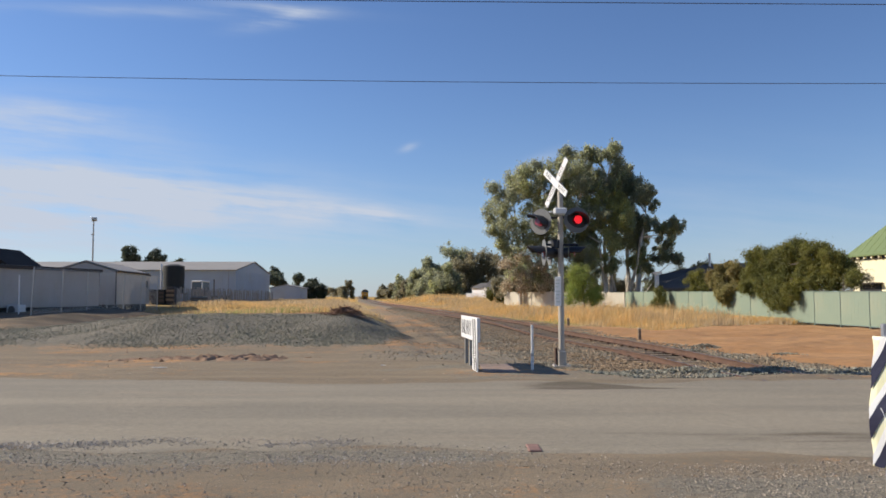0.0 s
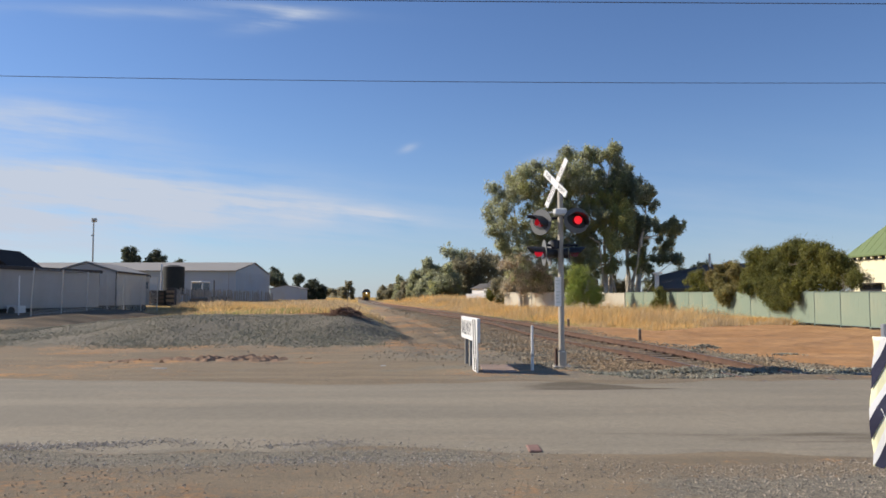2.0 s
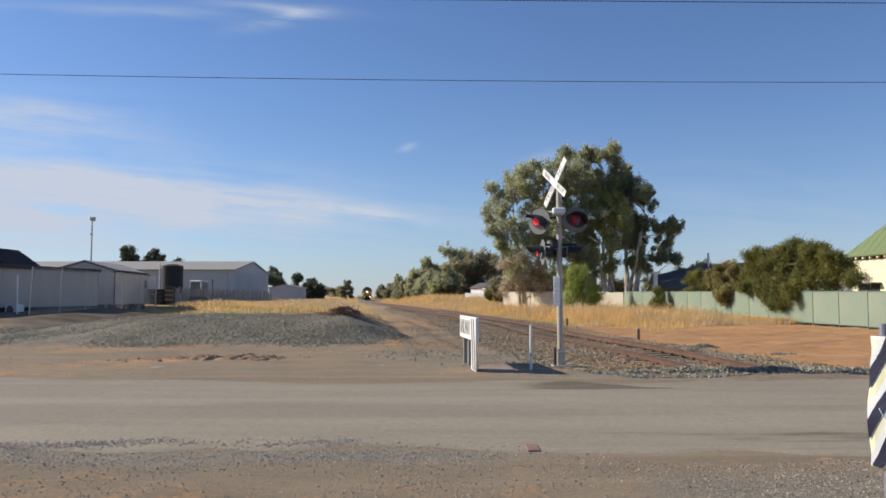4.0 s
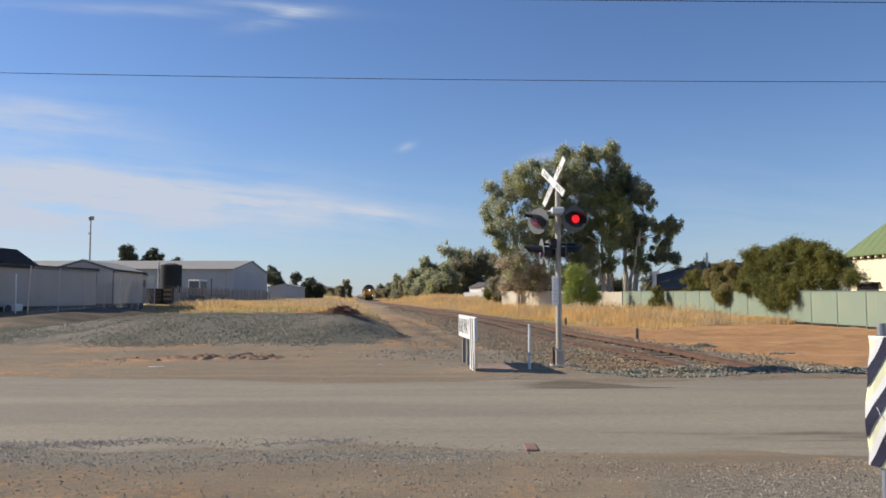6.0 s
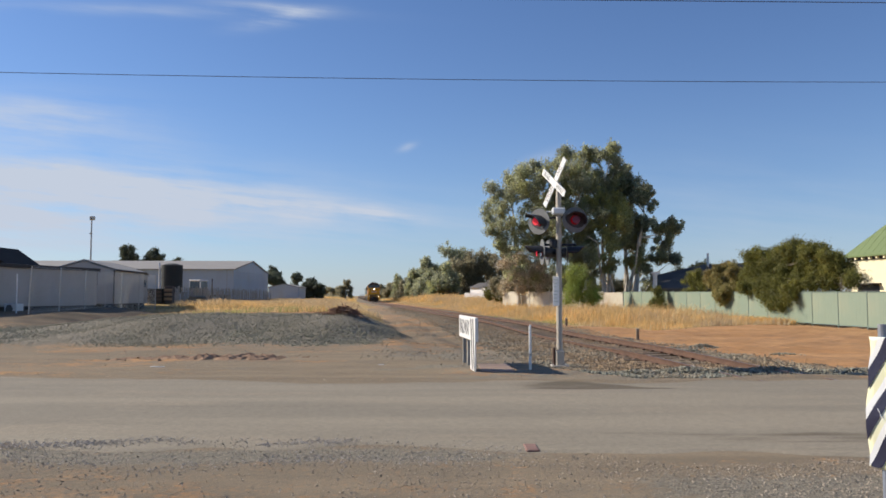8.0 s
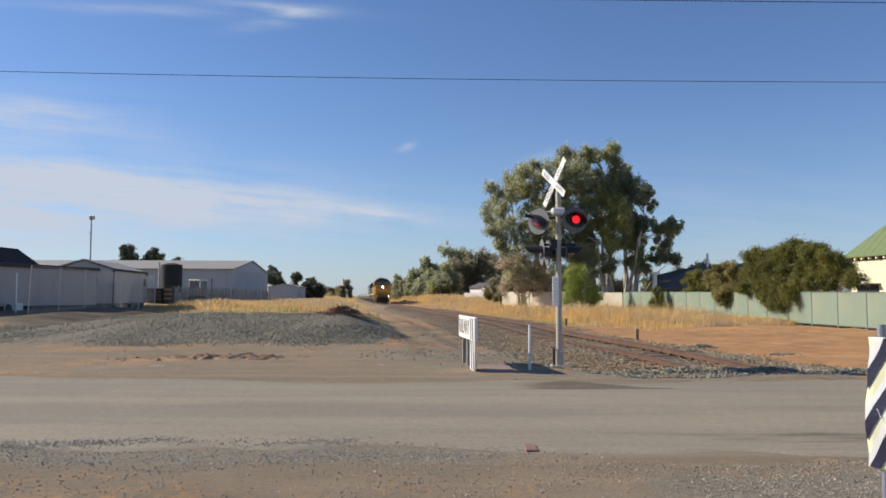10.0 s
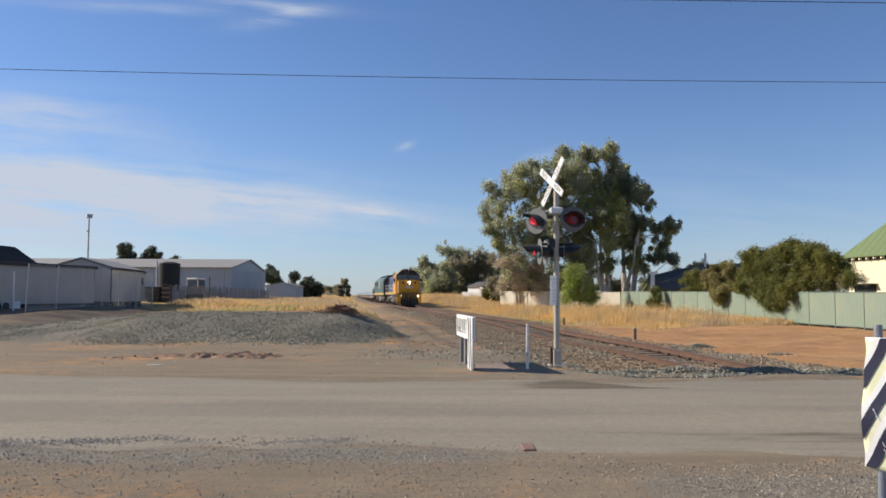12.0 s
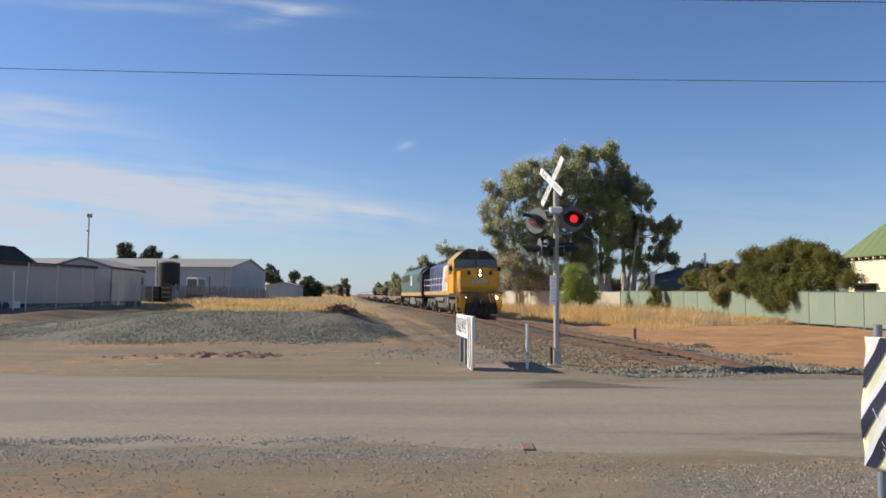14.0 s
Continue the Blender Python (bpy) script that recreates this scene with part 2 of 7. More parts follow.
EARTH, SEAL = ground_material(), road_material()
STONE = material("crushed_rock", (0.325, 0.298, 0.205), 0.9, spread=0.2, grain=(1.0, 40.0), island=0.25, bump=0.3)
BALLAST = material("rusty_ballast", (0.36, 0.255, 0.15), 0.9, spread=0.3, grain=(2.0, 40.0), island=0.35, bump=0.3, tint_to=(0.27, 0.265, 0.205))
PEBBLE = material("pebbles", (0.44, 0.37, 0.285), 0.9, spread=0.25, grain=(3.0, 40.0), island=0.35, bump=0.3)
ROAD_METAL = material("road_metal", (0.405, 0.365, 0.315), 0.9, spread=0.2, grain=(1.0, 40.0), island=0.35, bump=0.3)
CLOD = material("red_clods", (0.36, 0.225, 0.135), 0.95, spread=0.25, grain=(3.0, 40.0), island=0.25, bump=0.4)
STRAW = material("dry_grass", (0.80, 0.54, 0.215), 0.85, spread=0.18, grain=(0.25, 3.0), bump=0, island=0.22, tint_to=(0.55, 0.43, 0.27), through_light=0.40)
GREEN_STRAW = material("greenish_grass", (0.42, 0.39, 0.135), 0.85, spread=0.2, grain=(0.3, 3.0), bump=0, island=0.25, tint_to=(0.34, 0.35, 0.12), through_light=0.45)
GUM = material("gum_leaves", (0.385, 0.40, 0.28), 0.55, spread=0.15, grain=(0.3, 3.0), bump=0, island=0.24, tint_to=(0.49, 0.485, 0.19), through_light=0.74)
GREY_GUM = material("grey_gum_leaves", (0.335, 0.31, 0.20), 0.65, spread=0.15, grain=(0.3, 3.0), bump=0, island=0.25, tint_to=(0.375, 0.335, 0.215), through_light=0.66)
DARK_LEAF = material("dark_leaves", (0.07, 0.08, 0.052), 0.6, spread=0.15, grain=(0.3, 3.0), bump=0, island=0.4, tint_to=(0.16, 0.185, 0.12), through_light=0.4)
OLIVE_LEAF = material("olive_leaves", (0.150, 0.155, 0.038), 0.6, spread=0.15, grain=(0.3, 3.0), bump=0, island=0.45, tint_to=(0.27, 0.255, 0.055), through_light=0.5)
RUST_LEAF = material("russet_leaves", (0.31, 0.25, 0.09), 0.65, spread=0.15, grain=(0.3, 3.0), bump=0, island=0.4, tint_to=(0.33, 0.30, 0.11), through_light=0.5)
FRESH_LEAF = material("fresh_leaves", (0.33, 0.40, 0.085), 0.6, spread=0.15, grain=(0.3, 3.0), bump=0, island=0.4, tint_to=(0.38, 0.42, 0.12), through_light=0.5)
DEAD_LEAF = material("dead_leaves", (0.57, 0.46, 0.33), 0.8, spread=0.15, grain=(0.3, 3.0), bump=0, island=0.4, tint_to=(0.54, 0.47, 0.33), through_light=0.5)
BARK = material("gum_bark", (0.62, 0.56, 0.48), 0.85, spread=0.35, grain=(1.5, 12.0), stretch=(1, 1, 0.3), bump=0.4, bump_scale=8)
DARK_BARK = material("dark_bark", (0.14, 0.11, 0.085), 0.9, spread=0.3, grain=(1.5, 12.0), stretch=(1, 1, 0.3), bump=0.5, bump_scale=8)
CREAM_WALL = material("cream_cladding", (0.455, 0.42, 0.38), 0.6, spread=0.06, grain=(0.5, 8.0), bump=0.05, dirt=((0.40, 0.34, 0.27), 0.6, 0.55, 0.85))
SHED_BLUE = material("pale_steel_cladding", (0.37, 0.42, 0.48), 0.5, spread=0.05, grain=(0.3, 5.0), bump=0.05, dirt=((0.38, 0.36, 0.33), 0.4, 0.55, 0.9))
ROOF_GREY = material("grey_steel_roof", (0.30, 0.285, 0.262), 0.85, metal=0.0, spread=0.08, grain=(0.3, 5.0), bump=0.05, dirt=((0.30, 0.27, 0.23), 0.5, 0.5, 0.85))
DARK_TRIM = material("dark_trim", (0.055, 0.045, 0.04), 0.7, spread=0.2)
BROWN_ROOF = material("dark_brown_roof", (0.024, 0.020, 0.018), 1.0, spread=0.2, grain=(0.5, 8))
DARK_ROOF = material("dark_roof", (0.125, 0.115, 0.108), 1.0, spread=0.15, grain=(0.5, 8))
GREEN_FENCE = material("green_fence_sheet", (0.222, 0.278, 0.203), 0.6, spread=0.06, grain=(0.25, 8.0), bump=0.03, dirt=((0.28, 0.295, 0.205), 0.35, 0.50, 0.85))
GREEN_POST = material("green_fence_post", (0.16, 0.21, 0.17), 0.6, spread=0.1)
CREAM_FENCE = material("cream_fence_sheet", (0.71, 0.65, 0.51), 0.65, spread=0.07, grain=(0.5, 8.0), bump=0.03, dirt=((0.40, 0.31, 0.20), 0.5, 0.5, 0.85))
GREEN_ROOF = material("green_steel_roof", (0.165, 0.215, 0.085), 0.5, spread=0.06, grain=(0.4, 6.0))
HOUSE_WALL = material("cream_render", (0.84, 0.75, 0.50), 0.8, spread=0.05, grain=(0.4, 6.0))
GALV = material("galvanised_steel", (0.46, 0.45, 0.42), 0.45, metal=0.35, spread=0.10, grain=(2, 20), bump=0.05)
GALV_POST = material("blue_grey_steel", (0.33, 0.36, 0.42), 0.4, metal=0.5, spread=0.2, grain=(2, 14), dirt=((0.36, 0.31, 0.25), 4.0, 0.5, 0.8))
POST_PAINT = material("pale_grey_paint", (0.49, 0.435, 0.355), 0.5, spread=0.08, grain=(2, 25), bump=0.05, dirt=((0.30, 0.24, 0.17), 2.5, 0.56, 0.85))
WHITE = material("weathered_white_paint", (0.78, 0.77, 0.74), 0.5, spread=0.05, grain=(3, 25), bump=0.05, dirt=((0.52, 0.47, 0.40), 3.0, 0.58, 0.9))
BLACK = material("black_paint", (0.022, 0.022, 0.024), 0.5, spread=0.15)
WHITE_FILM = material("white_reflective_film", (0.86, 0.86, 0.84), 0.35, spread=0.04, grain=(3, 25), bump=0.05)
NAVY = material("navy_stripe_film", (0.030, 0.030, 0.060), 0.45, spread=0.12, grain=(4, 30))
LEMON = material("faded_reflective_film", (0.80, 0.78, 0.50), 0.35, spread=0.06, grain=(3, 25), bump=0.08, bump_scale=12, dirt=((0.86, 0.86, 0.82), 2.6, 0.46, 0.68))
DISC = material("grey_target_board", (0.155, 0.155, 0.15), 0.6, spread=0.12, grain=(3, 20))
LENS = material("dark_red_lens", (0.20, 0.010, 0.016), 0.25, spread=0.1, coat=0.3)
RED_GLOW = glow("lit_red_lamp", (1.0, 0.02, 0.03), 0.62)
RED_SIDE = glow("lit_red_lamp_aslant", (0.8, 0.012, 0.03), 0.20)
RED_FAINT = glow("faint_red_lamp", (0.7, 0.010, 0.03), 0.40)
LAMP_GLOW = glow("lit_headlamp", (1.0, 0.92, 0.70), 30.0)
RAIL = material("rusty_rail", (0.125, 0.066, 0.040), 0.75, spread=0.25, grain=(3, 30), bump=0.2)
RAIL_TOP = material("worn_rail_head", (0.22, 0.17, 0.14), 0.4, metal=0.6, spread=0.15)
TIMBER = material("weathered_sleeper", (0.30, 0.225, 0.15), 0.9, spread=0.3, grain=(3, 30), stretch=(0.4, 3, 3), bump=0.5)
YELLOW = material("yellow_loco_paint", (0.74, 0.365, 0.012), 0.4, spread=0.08, grain=(1, 12), dirt=((0.26, 0.14, 0.04), 0.9, 0.56, 0.9))
BLUE = material("blue_loco_paint", (0.055, 0.075, 0.20), 0.45, spread=0.12, grain=(1, 12), dirt=((0.11, 0.10, 0.11), 0.9, 0.5, 0.9))
LOCO_WHITE = material("white_loco_paint", (0.70, 0.69, 0.66), 0.45, spread=0.06, grain=(1, 12), dirt=((0.42, 0.37, 0.31), 0.9, 0.55, 0.9))
TEAL = material("teal_loco_paint", (0.068, 0.128, 0.120), 0.45, spread=0.12, grain=(1, 12), dirt=((0.09, 0.10, 0.09), 0.9, 0.5, 0.9))
SOOT = material("sooty_black", (0.030, 0.028, 0.027), 0.75, spread=0.3, grain=(2, 20), dirt=((0.075, 0.060, 0.045), 1.5, 0.5, 0.8))
BOGIE = material("oily_bogie_steel", (0.085, 0.075, 0.065), 0.7, spread=0.4, grain=(3, 20), dirt=((0.24, 0.20, 0.16), 2.6, 0.46, 0.72))
TANK_GREY = material("dusty_grey_tank", (0.19, 0.18, 0.165), 0.6, spread=0.2, grain=(2, 20))
WAGON = material("rusty_wagon_paint", (0.21, 0.145, 0.10), 0.8, spread=0.3, grain=(1, 12), dirt=((0.11, 0.08, 0.06), 1.2, 0.5, 0.8))
TANK_BLACK = material("black_poly_tank", (0.018, 0.021, 0.020), 0.75, spread=0.2)
CONCRETE = material("red_stained_concrete", (0.328, 0.234, 0.179), 0.9, spread=0.2, grain=(3, 30), bump=0.3)
GLASS = bpy.data.materials.new("cab_glass")
GLASS.use_nodes = True
gp = GLASS.node_tree.nodes["Principled BSDF"]
gp.inputs["Base Color"].default_value, gp.inputs["Roughness"].default_value = (0.075, 0.100, 0.130, 1), 0.08
WIRE = material("old_wire", (0.06, 0.06, 0.065), 0.6, spread=0.1)


# ---- building tools ----
def part(name, bm, mat, parent=None, label=""):
    """Links a bmesh, or (vertices, faces), as one mesh object under a thing or part."""
    me = bpy.data.meshes.new(name)
    if isinstance(bm, bmesh.types.BMesh):
        bmesh.ops.recalc_face_normals(bm, faces=bm.faces)
        bm.to_mesh(me)
        bm.free()
    else:
        me.from_pydata(bm[0], [], bm[1])
    me.materials.append(mat)
    ob = new(name, me)
    if parent:
        ob.parent = parent
    return tagged(ob, label)


def thing(name, at, label, category, group="", kind="", rz=0.0):
    e = new(name)
    e.matrix_basis = pose(*at, 0, 0, rz)
    return tagged(e, label, category, group, kind)


def box(bm, x0, x1, y0, y1, z0, z1, bevel=0.0):
    """Adds a box, with its edges rounded off if bevel is given."""
    r = bmesh.ops.create_cube(bm, size=1.0, matrix=Matrix.Translation(((x0 + x1) / 2, (y0 + y1) / 2, (z0 + z1) / 2))
                              @ Matrix.Diagonal((abs(x1 - x0), abs(y1 - y0), abs(z1 - z0), 1)))
    if bevel:
        edges = list({e for v in r["verts"] for e in v.link_edges})
        bmesh.ops.bevel(bm, geom=edges, offset=bevel, segments=1, affect="EDGES")
    return bm


def boxed(*dims, bevel=0.0):
    return box(bmesh.new(), *dims, bevel=bevel)


def rod(bm, a, b, r0, r1=None, seg=8):
    """Adds a round bar from a to b."""
    a, b = Vector(a), Vector(b)
    d = b - a
    m = Matrix.Translation((a + b) / 2) @ d.to_track_quat("Z", "Y").to_matrix().to_4x4()
    bmesh.ops.create_cone(bm, cap_ends=True, segments=seg, radius1=r0, radius2=r0 if r1 is None else r1, depth=d.length, matrix=m)
    return bm


def rodded(*args, **kw):
    return rod(bmesh.new(), *args, **kw)


def prism(bm, outline, axis, lo, hi):
    """Adds an outline of (a, b) pairs drawn out along an axis: x takes (y, z), y takes (x, z), z takes (x, y)."""
    def at(p, h):
        return {"x": (h, p[0], p[1]), "y": (p[0], h, p[1]), "z": (p[0], p[1], h)}[axis]
    lows, highs = [bm.verts.new(at(p, lo)) for p in outline], [bm.verts.new(at(p, hi)) for p in outline]
    n = len(outline)
    bm.faces.new(lows[::-1])
    bm.faces.new(highs)
    for i in range(n):
        bm.faces.new((lows[i], lows[(i + 1) % n], highs[(i + 1) % n], highs[i]))
    return bm


def prismed(*args):
    return prism(bmesh.new(), *args)


def smooth(x):
    x = np.clip(x, 0, 1)
    return x * x * (3 - 2 * x)


def wave(x, y, scale, seed=0.0):
    """Cheap smooth noise of about -1 to 1, for arrays."""
    x, y = np.asarray(x, float) / scale, np.asarray(y, float) / scale
    s = 0
    for k, (a, b, c, w) in enumerate(((1.0, 0.35, 0.3, 1.0), (-0.62, 1.17, 1.9, 0.9), (1.73, -1.31, 4.1, 0.6), (2.41, 2.05, 0.7, 0.45), (-3.3, 2.6, 2.2, 0.3))):
        s = s + w * np.sin(a * x + b * y + c + seed * (1.3 + k) + 0.9 * np.sin(0.7 * y - 0.45 * x + seed + k))
    return s / 2.2


# ---- the line of the track ----
def track_x(y):
    """Sideways place of the track's middle, y metres ahead: straight far off, bending a little before the crossing."""
    ys = np.arange(-60.0, 1500.0, 1.0)
    slope = -0.116 - 0.043 * smooth((150 - ys) / 80) + 0.025 * smooth((42 - ys) / 20)
    xs = np.cumsum(slope)
    xs = xs - np.interp(30.0, ys, xs) + 4.74 + 0.5 * smooth((ys - 30) / 14) * smooth((152 - ys) / 52) + 0.6 * np.exp(-((ys - 90) / 34) ** 2)
    return np.interp(y, ys, xs)


def track_turn(y):
    return math.degrees(math.atan((track_x(y - 3) - track_x(y + 3)) / 6))


def bed_rise(y):
    """How far the bed of the track climbs away from the crossing."""
    y = np.asarray(y, float)
    return 0.13 * smooth((y - 28) / 16) + 0.10 * smooth((y - 55) / 50)


def rail_z(y, side=0):
    """Height of the rail's top; the track leans towards the near rail (side -1) in the bend."""
    y = np.asarray(y, float)
    return 0.014 + 0.106 * smooth((y - 15) / 8) + bed_rise(y) + (0.045 * side - 0.02 * abs(side)) * smooth((y - 19) / 6) * smooth((46 - y) / 14)


def road_far(x):
    return 14.2 + 0.035 * (x + 1) ** 2 * (x < -1) * 0.5 + 0.9 * smooth((x - 4) / 4) - 0.12 * smooth((x + 1) / 4)


def road_near(x):
    return 8.1 + 0.05 * np.abs(x) * (x < 0) - 0.13 * np.clip(x, 0, 4.5)


def ground_z(x, y):
    x, y = np.asarray(x, float), np.asarray(y, float)
    s = x - track_x(y)
    inland = smooth((-5.75 - 1.3 * smooth((31 - y) / 6.5) - s + 0.35 * wave(x, y, 1.5)) / 2.7)
    low = 1 - (0.28 * smooth((-9.5 - x) / 5) + 0.42 * smooth((-13.2 - x) / 4)) * smooth((70 - y) / 8)
    z = 0.86 * inland * low * smooth((y - 24.0 - 0.6 * wave(x, y, 2.0, 3)) / 6.5)
    z = z - 0.25 * inland * smooth((y - 33) / 8)
    # the yard of the offices: a hollow, with a low rise along the mesh fence
    z = z + 0.30 * smooth((y - 44) / 6) * smooth((-15 - x) / 4) * smooth((76 - y) / 8) + 0.70 * smooth((-16.5 - x) / 4) * smooth((y - 29) / 14) * smooth((53 - y) / 6)
    # a shallow hollow beyond the rails
    z = z - 0.22 * smooth((s - 2.4) / 2.6) * smooth((y - 34) / 8) * smooth((85 - y) / 20) * smooth((16.5 - x) / 6)
    # the bare red earth beyond the rails is scuffed and uneven
    z = z + (0.035 * wave(x, 1.6 * y, 0.9, 11) + 0.026 * wave(x, 1.5 * y, 0.32, 4)) * smooth((s - 2.2) / 1.0) * smooth((46 - y) / 6) * smooth((y - 16) / 2)
    z = z + bed_rise(y) * smooth((6.5 - np.abs(s + 0.8)) / 3.0)
    z = z + 0.035 * wave(x, y, 1.1, 1) * smooth((y - 16) / 6) * smooth((60 - y) / 20)
    z = z + 0.012 * wave(x, y, 0.35, 2) * smooth((np.abs(y - 11) - 3.4) / 0.6) * smooth((70 - y) / 30)
    # wheel ruts in the red earth before the mound
    rut = np.exp(-((y - 20.4 - 0.25 * np.sin(x * 0.9)) / 0.35) ** 2) * smooth((x + 9.5) / 1.5) * smooth((-3.0 - x) / 1.5)
    z = z - 0.05 * rut + 0.05 * np.clip(wave(x, y * 1.6, 0.16, 5), 0, 1) * np.exp(-((y - 19.9 - 0.25 * np.sin(x * 0.9)) / 0.75) ** 4) * smooth((x + 9.2) / 1.5) * smooth((-3.4 - x) / 1.0)
    z = z - 0.02 * np.exp(-(s / 2.6) ** 4) * smooth((y - 15.5) / 4)
    z = z - 0.05 * smooth((y - 15) / 5) * smooth((s + 6) / 3)
    # the stone between the rails lies low, so that the sleepers show
    z = z - 0.040 * smooth((1.05 - np.abs(s)) / 0.3) * smooth((y - 16.6) / 1.5) * smooth((27 - y) / 6)
    # dirt track beside the rails
    z = z - 0.06 * (1 + 0.5 * wave(x, y, 0.6, 3)) * (np.exp(-((s + 4.6) / 0.35) ** 2) + np.exp(-((s + 6.1) / 0.35) ** 2) + 0.6 * np.exp(-((s + 5.5 + 0.05 * (y - 25)) / 0.3) ** 2)) * smooth((y - 19) / 4) * smooth((70 - y) / 20)
    # the ground right of the line climbs a little, far off
    z = z + 0.95 * smooth((y - 92) / 45) * smooth((s - 3) / 6) * smooth((300 - y) / 80)
    # windrow of ballast on the near shoulder, farther along
    z = z + 0.26 * np.exp(-((s + 2.7) / 0.85) ** 2) * smooth((y - 36) / 14) * smooth((260 - y) / 80)
    # low kerb of soil at the far edge of the road
    return z + 0.03 * np.exp(-((y - road_far(x) - 0.5) / 0.35) ** 2)


def spread_axis(fine_lo, fine_hi, step, lo, hi, growth=1.13):
    mid = list(np.arange(fine_lo, fine_hi, step))
    up, h = [fine_hi], step
    while up[-1] < hi:
        h *= growth
        up.append(up[-1] + h)
    down, h = [], step
    y = fine_lo
    while y > lo:
        h *= growth
        y -= h
        down.append(y)
    return np.array(down[::-1] + mid + up)


def sheet(xs, ys, height):
    X, Y = np.meshgrid(xs, ys)
    Z = height(X, Y)
    verts = np.stack([X.ravel(), Y.ravel(), Z.ravel()], 1)
    nx, ny = len(xs), len(ys)
    i = (np.arange(ny - 1)[:, None] * nx + np.arange(nx - 1)[None, :]).ravel()
    faces = np.stack([i, i + 1, i + nx + 1, i + nx], 1)
    return verts, faces, X.ravel(), Y.ravel()


def mesh_from_arrays(name, verts, faces, mat, smooth_shade=False):
    me = bpy.data.meshes.new(name)
    n, k = len(faces), faces.shape[1]
    me.vertices.add(len(verts))
    me.vertices.foreach_set("co", np.asarray(verts, np.float32).ravel())
    me.loops.add(n * k)
    me.loops.foreach_set("vertex_index", np.asarray(faces, np.int32).ravel())
    me.polygons.add(n)
    me.polygons.foreach_set("loop_start", np.arange(0, n * k, k, dtype=np.int32))
    me.polygons.foreach_set("loop_total", np.full(n, k, np.int32))
    me.polygons.foreach_set("use_smooth", np.full(n, smooth_shade))
    me.update(calc_edges=True)
    me.materials.append(mat)
    return me


# ---- ground and road ----
def damp(x, y):
    """Damp brown soil along the far edge of the road."""
    low = 13.13 + 0.05 * wave(x, 0 * y, 0.6, 2) + 0.06 * smooth((x - 2.6) / 1.2)
    top = 14.45 - 0.90 * smooth((x - 2.4) / 1.6) + 0.08 * wave(x, y, 0.4, 5)
    k = smooth((y - low) / 0.10) * smooth((top - y) / 0.35) * smooth((x - 0.9) / 1.4) * smooth((4.7 - x) / 1.0) * (1.25 + 0.45 * wave(x, 1.5 * y, 0.3, 4))
    k = np.clip(k, 0, 1)
    return k


def shade_patches(x, y):
    """Near-black patches that paint shade onto the gravel where the rails meet the road."""
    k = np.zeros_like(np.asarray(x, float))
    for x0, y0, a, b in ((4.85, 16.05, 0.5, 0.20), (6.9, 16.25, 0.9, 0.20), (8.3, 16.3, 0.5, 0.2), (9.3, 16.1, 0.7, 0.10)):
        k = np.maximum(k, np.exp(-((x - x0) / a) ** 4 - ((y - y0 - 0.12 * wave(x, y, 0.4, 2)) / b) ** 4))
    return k


